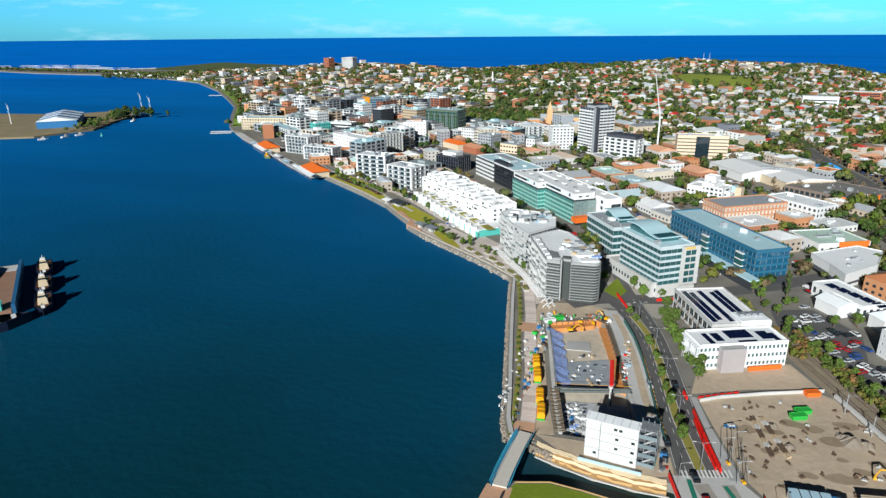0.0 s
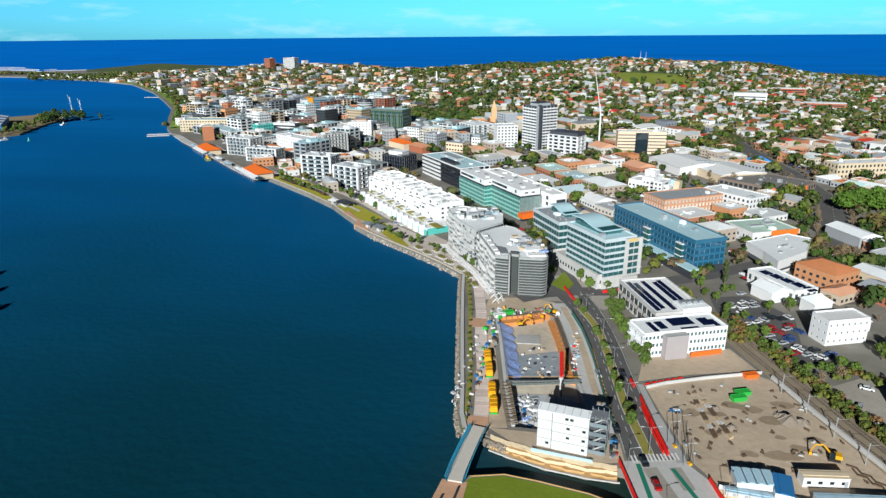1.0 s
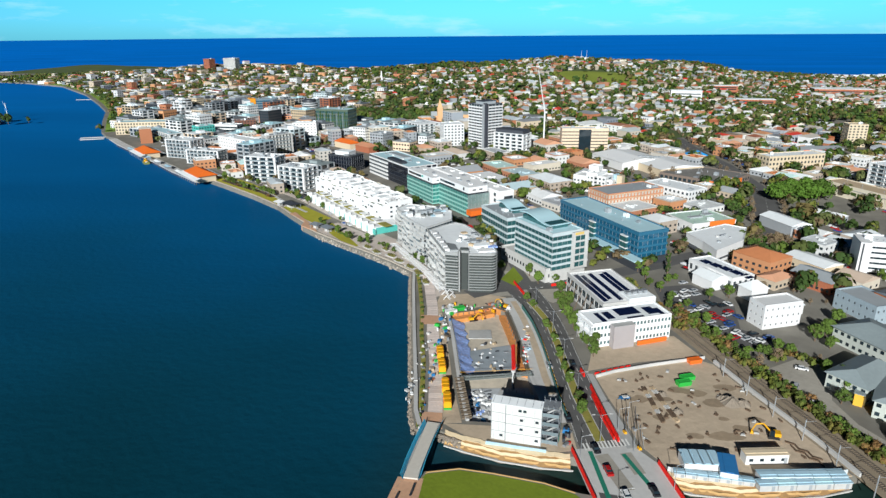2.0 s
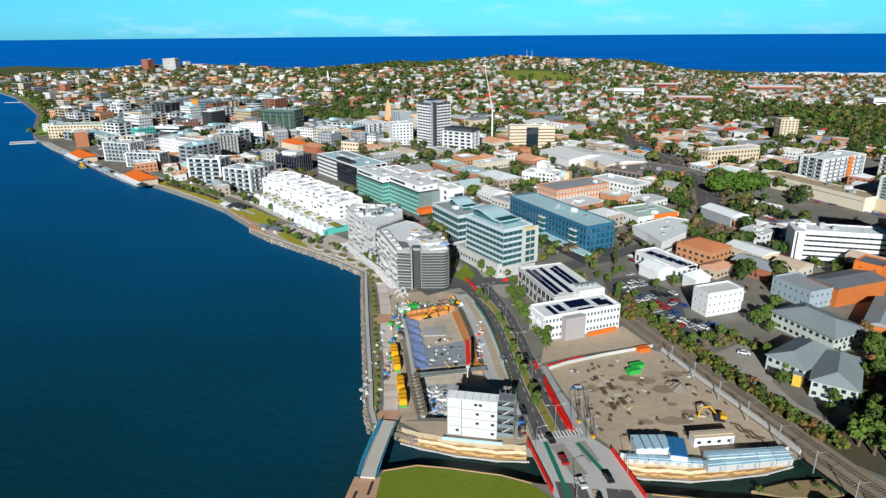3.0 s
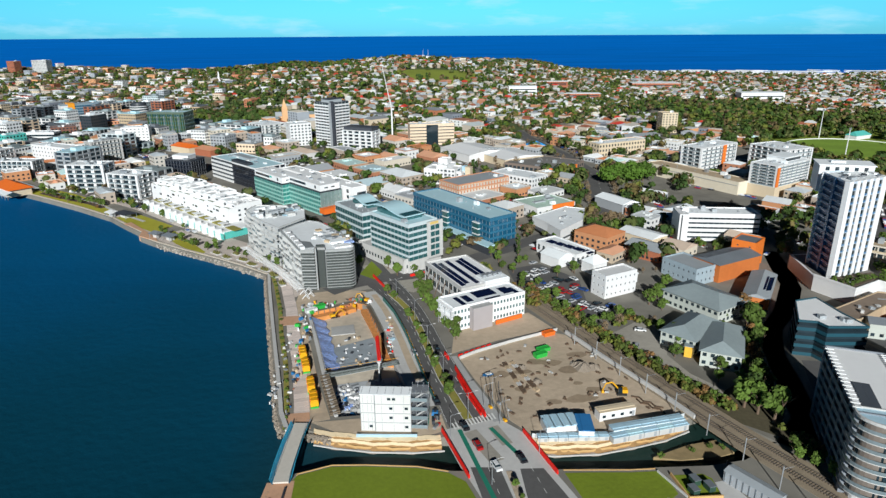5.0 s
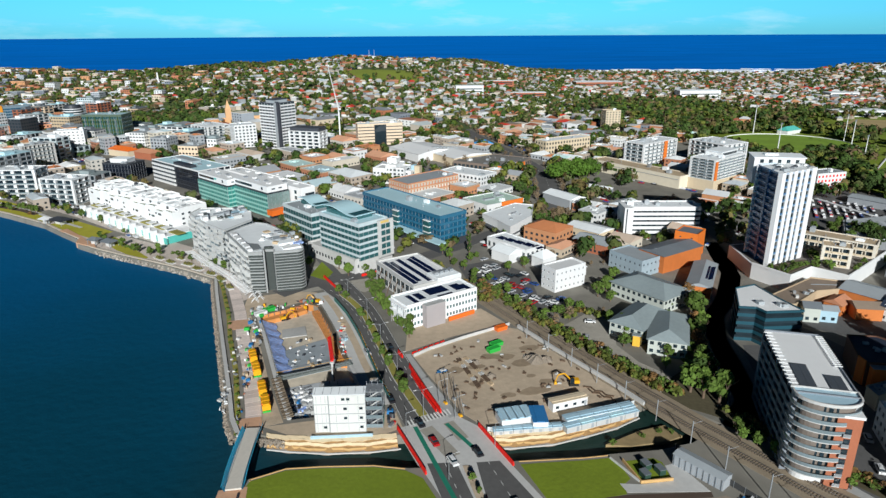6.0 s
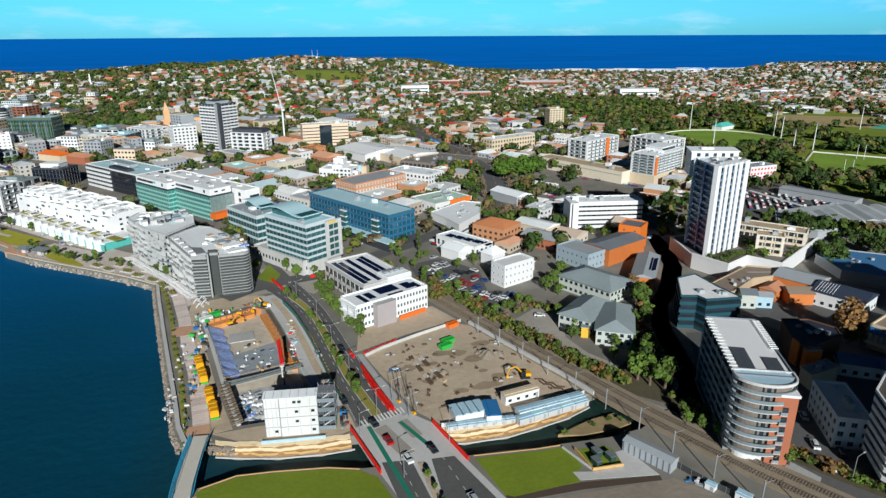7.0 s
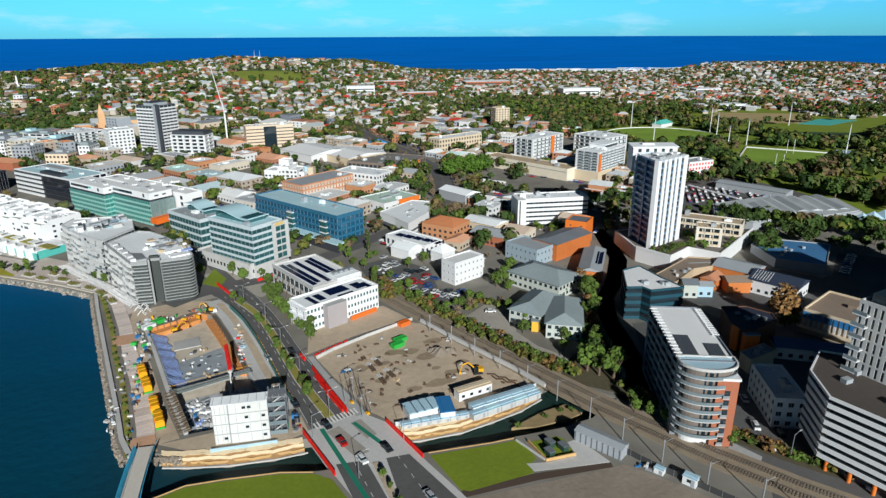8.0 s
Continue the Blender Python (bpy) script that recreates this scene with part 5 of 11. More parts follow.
def tree(kind, x, y, z=Z, s=1.0, group=""):
    label, h, r, clumps, leaves, size, leaf = TREE_KINDS[kind]
    variant = rng.randrange(3)
    a = rng.random() * 360
    s = s * (0.85 + 0.3 * rng.random())
    m = pose(x, y, z, 0, 0, a) @ Matrix.Diagonal((s, s, s * (0.9 + 0.2 * rng.random()), 1))
    key = (kind, variant)
    if key in tree_masters:
        return tagged(copy_thing(tree_masters[key], m), group=group)
    low = 0.05 if kind in ("bush", "rust", "slim") else 0.32
    t = thing("shrub" if kind in ("bush", "rust") else "tree", 0, 0, 0, 0, label, "shrub" if kind in ("bush", "rust") else "tree", group)
    part("trunk", trunk_geo(h, 0.05 * h ** 0.8 + 0.05, 4 if kind != "slim" else 2, r, variant + 5), BARK, t)
    part("crown", crown_geo(r, h, clumps, leaves, size, 11 * variant + len(kind), low), leaf, t)
    t.matrix_basis = m
    tree_masters[key] = t
    return t


def car_master(colour):
    c = thing("car", 0, 0, 0, 0, f"{colour} hatchback or sedan car on the asphalt", "car")
    g = Geo().box(0, 0, 0.28, 4.4, 1.78, 0.42).box(0, 0, 0.70, 4.3, 1.72, 0.16, taper=0.95)
    part("body", g, CAR_PAINT[colour], c)
    part("window_glass", Geo().box(-0.25, 0, 0.84, 2.6, 1.6, 0.5, taper=0.76), GLASS, c)
    part("car_roof", Geo().box(-0.25, 0, 1.335, 1.9, 1.2, 0.05, taper=0.95), CAR_PAINT[colour], c)
    wheel = Geo()
    for k in range(2):
        wheel.add([(0.32 * math.cos(i * math.pi / 5), -0.1 + 0.2 * k, 0.32 + 0.32 * math.sin(i * math.pi / 5)) for i in range(10)], [tuple(range(10)) if k else tuple(range(9, -1, -1))])
    wheel.f += [(i, (i + 1) % 10, 10 + (i + 1) % 10, 10 + i) for i in range(10)]
    wheel.m += [0] * 10
    w = wheel.mesh("wheel", TYRE)
    for sx in (-1.35, 1.35):
        for sy in (-0.8, 0.8):
            part("wheel", w, None, c, at=pose(sx, sy, 0))
    return c


car_masters = {}


def car(x, y, a, colour, z=Z + 0.06, group="parked cars"):
    if colour in car_masters:
        return tagged(copy_thing(car_masters[colour], pose(x, y, z, 0, 0, a)), group=group)
    c = car_master(colour)
    c.matrix_basis = pose(x, y, z, 0, 0, a)
    car_masters[colour] = tagged(c, group=group)
    return c


def street_lamp(x, y, a, h=9.0, two=True):
    t = thing("street_lamp", x, y, Z, a, "slim grey steel street lamp with outreach arms", "street lamp", "street lamps along the road")
    part("pole", Geo().cyl(0, 0, 0, 0.11, 0.07, h, 8), STEEL, t)
    for s in (-1, 1) if two else (1,):
        arm = part("arm", Geo().beam((0, 0, h - 0.1), (s * 2.2, 0, h + 0.35), 0.09), STEEL, t)
        part("lamp_head", Geo().box(s * 2.6, 0, h + 0.3, 0.9, 0.3, 0.14), PALE_CONCRETE, arm)
    return t


# ---- roads, paths, lawns ----
def strip(name, pts, w, top, material, label, category="road", kind="structure"):
    return single(name, Geo().ribbon(pts, w, top, 0.3), material, label, category, kind=kind)


def patch(name, pts, top, material, label, category="ground", thick=0.3, kind="structure"):
    """A flat area; the outline may run either way round."""
    area = sum(a[0] * b[1] - b[0] * a[1] for a, b in zip(pts, pts[1:] + pts[:1]))
    return single(name, Geo().prism(pts if area > 0 else list(reversed(pts)), top - thick, top), material, label, category, kind=kind)


def along(pts, step, offset=0.0):
    """Points every step metres along a line, moved offset to its left, with the heading in degrees."""
    out, rest = [], 0.0
    for p, q in zip(pts, pts[1:]):
        p, q = Vector(p[:2]), Vector(q[:2])
        d = (q - p)
        L = d.length
        d /= L
        k = rest
        while k < L:
            c = p + d * k + Vector((-d.y, d.x)) * offset
            out.append((c.x, c.y, math.degrees(math.atan2(d.y, d.x))))
            k += step
        rest = k - L
    return out


ROAD_L = [(24.5, 155), (23, 161.2), (21.6, 172.4), (19.5, 187.6), (17.5, 204.8), (15.3, 223.1), (12.2, 240.3), (7.5, 257), (1.4, 271.2), (-4, 285.2), (-20, 340), (-30, 372)]
MEDIAN = [(27, 161.8), (25, 171.7), (22.1, 186.6), (20, 203.9), (17.8, 223.6), (15.5, 240.7), (11.7, 252.3), (7.8, 262)]
ROAD_R = [(32.4, 155), (31.2, 161.7), (28.4, 175.6), (26.2, 188.9), (23.5, 205.6), (21.1, 224.4), (18.2, 243.1), (13.7, 262.3), (7.9, 280.5), (-4, 325), (-14, 372)]
strip("road", ROAD_L, 5.6, Z + 0.05, ASPHALT, "dark asphalt carriageway curving along the building site")
strip("road", ROAD_R, 5.2, Z + 0.054, ASPHALT, "dark asphalt carriageway beside the grassed median")
strip("kerb", MEDIAN, 3.2, Z + 0.13, PALE_CONCRETE, "pale concrete kerb round the median", "kerb")
strip("median_grass", MEDIAN, 2.7, Z + 0.17, DRY_GRASS, "yellow-green grass of the road median", "grass")
strip("road", [(-20, 268), (-8.9, 276), (4.5, 281), (23.4, 284), (47.9, 300.6), (70.5, 314), (100.5, 335.7), (140, 362)], 10, Z + 0.046, ASPHALT, "asphalt cross street in front of the glass offices")
strip("site_road", [(-1.1, 265.6), (3.5, 246.6), (6.8, 229.1), (9.2, 213.7), (11.2, 197.8), (13.4, 183.6), (15.4, 170)], 7.0, Z + 0.036, PALE_CONCRETE, "pale concrete access road beside the excavation")
strip("dirt_track", [(0.4, 262), (4.4, 246.6), (7.9, 229.1), (10.2, 213.7), (12.2, 197.8), (14.2, 186)], 2.6, Z + 0.042, DIRT, "dusty wheel track on the access road", "track")
patch("road_deck", [(18.4, 157), (22.8, 135.8), (30.5, 105), (54, 105), (46.5, 133.4), (42, 153), (36, 161)], Z + 0.058, PALE_CONCRETE, "pale concrete road bridge deck over the creek", "bridge", 1.2)
strip("road", [(33.6, 157), (36.2, 148)], 3.4, Z + 0.079, PALE_ASPHALT, "worn asphalt patch on the bridge")
strip("road", [(26.6, 155.5), (31.8, 141)], 4.2, Z + 0.071, PALE_ASPHALT, "worn asphalt lane on the bridge")
patch("road", [(24.1, 139.5), (31.9, 138.4), (33.2, 122), (35.5, 105.5), (29, 105.5), (25.3, 125.5)], Z + 0.075, ASPHALT, "dark asphalt lanes on the bridge", "road", 0.1)
patch("road", [(37.2, 137.2), (43.5, 136.6), (49.1, 116.2), (51.6, 105.5), (39.6, 105.5), (36.1, 121.3)], Z + 0.079, ASPHALT, "dark asphalt lanes on the bridge beside the median", "road", 0.1)
patch("median_strip", [(33.2, 136.5), (34.7, 136.4), (36.2, 121.3), (39, 105.5), (36.8, 105.5), (33.7, 122.1)], Z + 0.22, DIRT, "bare tan median strip on the bridge", "median", 0.2)
g = Geo()
for pts in ([(28.9, 138), (30.2, 122), (32.6, 106)], [(40.4, 136.6), (42.6, 120), (45.8, 106)]):
    for x, y, a in along(pts, 4.4):
        g.box(x, y, Z + 0.08, 1.8, 0.13, 0.008, a)
single("lane_line", g, LINE, "white broken lane line on the bridge", "line", kind="stuff")
strip("green_lane", [(23.6, 156.7), (26, 140.6), (28.4, 125), (31.4, 106)], 1.3, Z + 0.083, GREEN_PAINT, "green painted cycle lane", "cycle lane")
strip("green_lane", [(32.9, 156.4), (39.6, 139.5)], 1.3, Z + 0.083, GREEN_PAINT, "green painted cycle lane", "cycle lane")
cross = thing("zebra_crossing", 0, 0, 0, 0, "white zebra crossing stripes across the road", "crossing")
stripe = Geo().box(0, 0, 0, 0.55, 3.2, 0.012).mesh("stripe", LINE)
for i in range(13):
    part("stripe", stripe, None, cross, at=pose(22.2 + i * 1.06, 158.6 + i * 0.3, Z + 0.09, 0, 0, 12))
for name, pts in (("lane_line", ROAD_L[1:9]), ("lane_line", ROAD_R[1:9])):
    g = Geo()
    for x, y, a in along(pts, 6.0):
        g.box(x, y, Z + 0.057, 2.6, 0.14, 0.008, a)
    single(name, g, LINE, "white broken lane line on the asphalt", "line", kind="stuff")
for pts, off in ((ROAD_L[1:9], 2.6), (ROAD_R[1:9], -2.3)):
    single("edge_line", Geo().ribbon([(x, y) for x, y, a in along(pts, 4, off)], 0.13, Z + 0.066, 0.01), LINE, "white painted line along the road edge", "line", kind="stuff")
g = Geo()
for x, y, a in along(ROAD_L[2:8], 2.6, 3.0):
    g.box(x, y, Z + 0.03, 1.6, 0.35, 0.75, a, taper=0.7)
single("barrier_row", g, YELLOW, "row of yellow and grey plastic road barriers along the site", "barrier", kind="stuff")
BARRIER = Geo().box(0, 0, 0, 1.9, 0.5, 0.5).box(0, 0, 0.5, 1.9, 0.26, 0.5).mesh("barrier", RED)


def red_barriers(pts, label, step=2.0, h=1.0):
    t = thing("road_barrier", 0, 0, 0, 0, label, "barrier")
    for x, y, a in along(pts, step):
        part("barrier", BARRIER, None, t, at=pose(x, y, Z + 0.05, 0, 0, a) @ Matrix.Diagonal((1, 1, h, 1)))
    return t


red_barriers([(32.2, 163), (30.2, 173.3), (28.2, 185.2), (27.2, 192)], "long row of red water-filled barriers beside the road", h=1.6)
red_barriers([(31, 164), (29, 174), (27.2, 187)], "second row of red barriers beside the road", h=0.9)
red_barriers([(25.6, 199.5), (24.8, 202.5)], "short run of red barriers at the kerb", h=1.5)
red_barriers([(18.6, 155.6), (22.9, 135.8)], "red barriers on the parapet of the bridge", h=1.3)
red_barriers([(42.2, 152.2), (46.6, 133.4)], "red barriers on the far parapet of the bridge", h=1.3)
red_barriers([(0.8, 283.3), (5.3, 269.6)], "red barriers at the street corner", h=1.3)
red_barriers([(19, 282), (26, 285)], "red barriers across the footpath", h=1.2)
red_barriers([(30.5, 201), (37, 204.5), (44, 208)], "red and orange barriers along the yard edge", 2.6, 0.8)
patch("pavement", [(33.2, 163), (34.5, 159), (37.5, 160), (35, 172), (31.6, 186), (29, 201), (27, 201), (29.6, 186)], Z + 0.062, CONCRETE, "grey concrete footpath beside the yard", "pavement")
patch("forecourt", [(27.5, 203), (46, 211), (70, 218.5), (64, 234), (52, 232), (31, 221)], Z + 0.03, DIRT, "bare pale gravel strip before the white office", "ground")
patch("yard", [(29.5, 200.5), (45.5, 208), (69, 214.8), (73, 212), (80.5, 190), (89.5, 166), (93, 153.5), (82, 150.3), (62.5, 147.2), (46, 148.8), (39, 160), (32.5, 186)], Z + 0.04, DIRT,
      "bare brown dirt of a cleared building yard", "ground")
LAWN_EDGE = [(-22, 142), (-13, 144.5), (-4, 143.5), (10, 141), (18, 138)]
patch("lawn", LAWN_EDGE + [(22, 134), (26, 118), (28, 95), (-30, 95), (-27, 132)], Z + 0.05, LAWN, "bright green mown park lawn beside the creek", "lawn")
patch("lawn", [(48.5, 134), (55, 133.4), (66, 132), (73, 131.6), (74.4, 129), (74.6, 122.6), (72, 121), (71, 117.5), (53, 117.2), (51, 118.5)], Z + 0.05, LAWN, "bright green lawn between the creek and the road", "lawn")
patch("garden_bed", [(51, 118.2), (71.2, 117.2), (92, 113.8), (91.5, 112), (71, 114.6), (51, 115.6)], Z + 0.045, mat("mulch", (0.09, 0.06, 0.045), 0.95, scale=2), "dark mulched bed along the lawn edge", "garden")
patch("slab", [(71, 121.5), (71.4, 118), (92, 114), (89.5, 126), (86, 125.5), (85, 119.6), (76.5, 120)], Z + 0.06, PALE_CONCRETE, "pale concrete slab round a planted court", "pavement")
patch("lawn", [(76, 121), (85, 120.3), (86, 127), (84.5, 129), (76, 129.5)], Z + 0.055, LAWN, "small square lawn inside the slab", "lawn")
patch("gravel_lot", [(51, 115), (91.5, 111.8), (95, 112), (108, 92), (112, 78), (56, 78)], Z + 0.02, GRAVEL, "bare gravel ground beside the railway", "ground")

# promenade and quay
PROM = [(-22.8, 164), (-23.6, 175), (-27, 203), (-31.5, 228), (-34.5, 250), (-40, 279), (-44.5, 298)]
prom = strip("promenade", PROM, 5.0, Z + 0.03, mat("dark_joint", (0.20, 0.17, 0.15), 0.95, scale=1), "pale waterfront promenade of wide slabs", "promenade")
SLAB_MAT = mat("promenade_slab", (0.68, 0.575, 0.52), 0.9, scale=1.2, var=0.15, stain=0.2, rnd=0.16)
slab_mesh = Geo().box(0, 0, 0, 2.42, 4.8, 0.05).mesh("slab", SLAB_MAT)
for x, y, a in along(PROM, 2.5):
    part("slab", slab_mesh, None, prom, at=pose(x, y, Z + 0.03, 0, 0, a))
strip("garden_strip", [(x - 4.6, y - 0.4) for x, y in PROM], 1.7, Z + 0.08, DRY_GRASS, "planted strip between promenade and quay", "garden")
for y0, x0 in ((167, -23.0), (239, -33.0)):
    patch("paved_square", [(x0 - 4.6, y0 - 4), (x0 + 3.0, y0 - 4), (x0 + 2.0, y0 + 4.5), (x0 - 5.6, y0 + 4.5)], Z + 0.092, PINK_PAVING, "warm orange paved square on the promenade", "pavement")
patch("paved_square", [(-32.5, 118), (-23, 118), (-22.4, 140), (-29.5, 140)], Z + 0.094, PINK_PAVING, "warm orange paved landing at the footbridge", "pavement")
single("quay_edge", Geo().ribbon([(x + 1.3, y + 0.5) for x, y in QUAY[:7]], 1.3, Z + 0.55, 0.6), PALE_CONCRETE, "low pale quay kerb wall", "wall", kind="structure")
single("quay_edge", Geo().ribbon([(x + 0.5, y + 1.4) for x, y in QUAY[6:]], 1.2, Z + 0.4, 3.2), mat("quay_stone", (0.60, 0.52, 0.43), 0.9, scale=0.8, var=0.2), "sandstone-coloured quay edge along the harbour", "wall", kind="structure")
qr, gr_ = random.Random(17), Geo()
for x, y, a in along(QUAY[6:11], 0.8, -0.5):
    for k in range(3):
        gr_.box(x + qr.gauss(0, 0.7), y + qr.gauss(0, 0.7), 0.1 + 0.75 * k + qr.uniform(0, 0.4), qr.uniform(0.7, 1.4), qr.uniform(0.6, 1.2), qr.uniform(0.5, 0.9), qr.uniform(0, 180), taper=0.7)
single("rubble_bank", gr_, mat("pale_riprap", (0.36, 0.315, 0.265), 0.95, scale=1.5, var=0.3, island=True, rnd=0.3), "bank of pale rubble stone below the plaza quay", "rocks", kind="stuff")
strip("promenade", [(x + 4.4, y + 4.4) for x, y in QUAY[6:]], 6.0, Z + 0.04, PAVING, "pale paved waterfront walk", "promenade")
strip("street", [(-50, 322), (-80, 352), (-117, 390), (-150, 428), (-185, 462), (-215, 492), (-260, 530)], 6.5, Z + 0.03, PAVING, "paved lane along the waterfront flats", "street")
WATERSIDE_LAWN = mat("waterside_lawn", (0.40, 0.37, 0.03), 0.95, scale=0.15, var=0.2, stain=0.25, bump=0.3)
patch("lawn", [(-249, 488), (-197, 444), (-167, 416), (-170, 430), (-185, 452), (-212, 478), (-246, 506)], Z + 0.06, WATERSIDE_LAWN, "green waterfront lawn with garden beds", "lawn")
patch("lawn", [(-162, 409), (-151, 418), (-119, 385), (-126, 372), (-142, 388)], Z + 0.06, WATERSIDE_LAWN, "bright green waterfront lawn", "lawn")
patch("lawn", [(-122, 371), (-115, 374), (-88, 332), (-91, 329), (-108, 349)], Z + 0.06, WATERSIDE_LAWN, "yellowing waterfront lawn with shade trees", "lawn")
patch("beach", [(-150, 393), (-134, 375), (-133, 366), (-119, 354), (-122, 361), (-136, 381), (-147, 396)], Z + 0.5, PINK_PAVING, "warm stone terrace at the bend of the quay", "pavement", 3.2)
patch("pavement", [(-16, 264), (-4, 268), (8, 270), (18, 262), (30, 272), (44, 290), (30, 294), (8, 300), (-14, 300), (-24, 286)], Z + 0.02, PALE_ASPHALT, "worn grey paving at the street corner", "pavement")
patch("lawn", [(-6, 288), (0, 306), (5, 290), (1, 280)], Z + 0.07, LAWN, "triangle of green grass at the corner", "lawn")
patch("lawn", [(-217, 588), (-172, 543), (-164, 553), (-178, 583), (-199, 607)], Z + 0.05, WATERSIDE_LAWN, "vacant yellow grass block", "grass")
patch("plaza", [(-46, 300), (-64, 314), (-98, 344), (-122, 366), (-112, 376), (-86, 352), (-60, 334), (-40, 312), (-32, 284), (-30, 268), (-36, 262), (-40, 282)], Z + 0.02, PAVING, "wide pale paved plaza before the waterfront flats", "pavement")
for x, y, a, L in ((-82, 329, -48, 7), (-75, 321, -48, 6), (-66, 316, -40, 7), (-60, 308, -40, 6), (-53, 300, -48, 7), (-71, 326, -48, 5), (-47, 291, -55, 6), (-42, 280, -70, 6), (-57, 314, -40, 5)):
    t = thing("planter", x, y, Z, a, "raised garden planter with olive shrubs on the plaza", "planter", "planters on the plaza")
    part("kerb", Geo().box(0, 0, 0, L, 2.6, 0.5), PALE_CONCRETE, t)
    gp = Geo()
    for i in range(26):
        gp.box(random.Random(i + L * 31).uniform(-0.45, 0.45) * L, random.Random(i * 7 + L).uniform(-1, 1), 0.4, 0.9, 0.8, 0.4 + (i % 5) * 0.2, i * 37, taper=0.35)
    part("shrubs", gp, mat("planter_leaves", (0.14, 0.13, 0.035), 0.9, scale=0.5, var=0.35) if "planter_leaves" not in bpy.data.materials else bpy.data.materials["planter_leaves"], t, kind="stuff")
patch("site_apron", [(-34, 246), (-33, 266), (-14, 270), (-3, 266), (-2, 254), (-8, 258), (-17, 253), (-28, 249)], Z + 0.028, DIRT, "dusty bare ground at the head of the excavation", "ground")
patch("site_apron", [(-30, 247), (-25.4, 224), (-19.6, 190), (-14.4, 167), (-20.4, 166), (-23.6, 190), (-28.6, 224), (-32.5, 247)], Z + 0.03, DIRT, "brown dusty strip between promenade and excavation", "ground")
patch("site_apron", [(-20, 166), (19, 166.6), (20, 157), (14, 155), (0, 156.8), (-12, 159.8)], Z + 0.026, DIRT, "dusty tan apron round the site offices", "ground")
# riprap
q = random.Random(8)
g = Geo()


def rock(g, x, y, z, s, q):
    k = Geo().box(0, 0, -0.5, 1, 1, 1, taper=0.7)
    m = pose(x, y, z, q.random() * 360, q.random() * 360, q.random() * 360) @ Matrix.Diagonal((s * (0.7 + q.random()), s * (0.6 + q.random()), s * (0.6 + 0.6 * q.random()), 1))
    g.add([tuple(m @ Vector(v)) for v in k.v], k.f)


for line, off in ((QUAY[:7], 1.0), ([(-25.5, 163), (-21, 160.5), (-14, 157.6)], -0.6), ([(-34, 110), (-31, 125), (-29, 138), (-27, 143)], 1.0)):
    for x, y, a in along(line, 0.42):
        for k in range(4):
            o = q.random() * 1.9 - 0.8
            n = Vector((math.cos(radians(a + 90)), math.sin(radians(a + 90)))) * o * off
            rock(g, x + n.x, y + n.y, max(0.0, 2.6 - max(0, o) * 1.6), 0.6, q)
single("rubble_bank", g, mat("riprap", (0.27, 0.225, 0.18), 0.95, scale=1.5, var=0.3, island=True, rnd=0.3), "bank of grey-brown rubble stone below the quay", "rocks", kind="stuff")

# creek banks: bare brown slopes under a pale sandstone edge
MUD = mat("brown_bank", (0.34, 0.20, 0.085), 0.95, scale=0.7, var=0.25, stain=0.3, bump=0.5)
PALE_SAND = mat("pale_sandstone", (0.78, 0.62, 0.40), 0.9, scale=0.8, var=0.15)
for pts, lab in (([(-19, 161.2), (-12, 158.6), (-2, 155.6), (10, 153.8), (18.5, 153.6)], "brown creek bank with a pale sandstone edge below the site offices"),
                 ([(43.5, 148.6), (49, 147.2), (62, 146.4), (74, 148.2), (83, 150), (92, 153.4)], "brown creek bank with a pale sandstone edge below the yard")):
    t = thing("creek_wall", 0, 0, 0, 0, lab, "wall")
    fine = [(x, y) for x, y, a in along(pts, 1.4)]
    for name, o0, z0, o1, z1, m, ph in (("slope", 0.2, Z + 0.0, -2.5, 0.8, MUD, 0.0), ("toe", -2.2, 0.9, -3.2, -0.6, ROCK, 1.0), ("edge_strip", 1.1, Z + 0.26, -0.5, Z - 0.1, PALE_SAND, 2.0), ("ledge", -0.95, 2.5, -1.5, 1.95, PALE_SAND, 0.4), ("ledge", -1.95, 1.6, -2.3, 1.2, SAND, 3.1)):
        vs = []
        for i, (x, y) in enumerate(fine):
            wob = 0.22 * math.sin(i * 0.8 + ph) + 0.15 * math.sin(i * 2.3 + ph)
            vs += [(x, y + o0 + wob, z0), (x, y + o1 + wob, z1), (x, y + o1 + wob + 0.6, z1 - 1.2), (x, y + o0 + wob + 0.6, z0 - 1.2)]
        n = len(fine)
        fs = [(4 * i + k, 4 * i + (k + 1) % 4, 4 * i + 4 + (k + 1) % 4, 4 * i + 4 + k) for i in range(n - 1) for k in range(4)]
        part(name, Geo().add(vs, fs + [(0, 1, 2, 3), (4 * n - 1, 4 * n - 2, 4 * n - 3, 4 * n - 4)]), m, t)
    part("drain_pipe", Geo().ribbon([(x, y - 3.0) for x, y in pts], 0.35, 0.75, 0.35), PALE_CONCRETE, t)
single("creek_edge", Geo().ribbon(LAWN_EDGE[:1] + [(x, y + 0.6) for x, y in LAWN_EDGE], 0.26, Z + 0.2, 2.0), SAND, "thin pale coping along the creek lawn", "wall", kind="structure")
single("creek_edge", Geo().ribbon([(48.5, 135.2), (55, 134.4), (66, 133), (73, 132.6)], 0.26, Z + 0.2, 2.0), SAND, "thin pale coping along the creek lawn", "wall", kind="structure")
patch("creek_bar", [(76, 139.8), (88.7, 143.9), (97.3, 144.9), (99.6, 139), (94.5, 137.6), (83, 137.6)], 1.0, mat("bar_earth", (0.30, 0.22, 0.11), 0.95, scale=0.6, var=0.3, stain=0.3), "low sandy bar in the creek with scrub", "ground", 2)

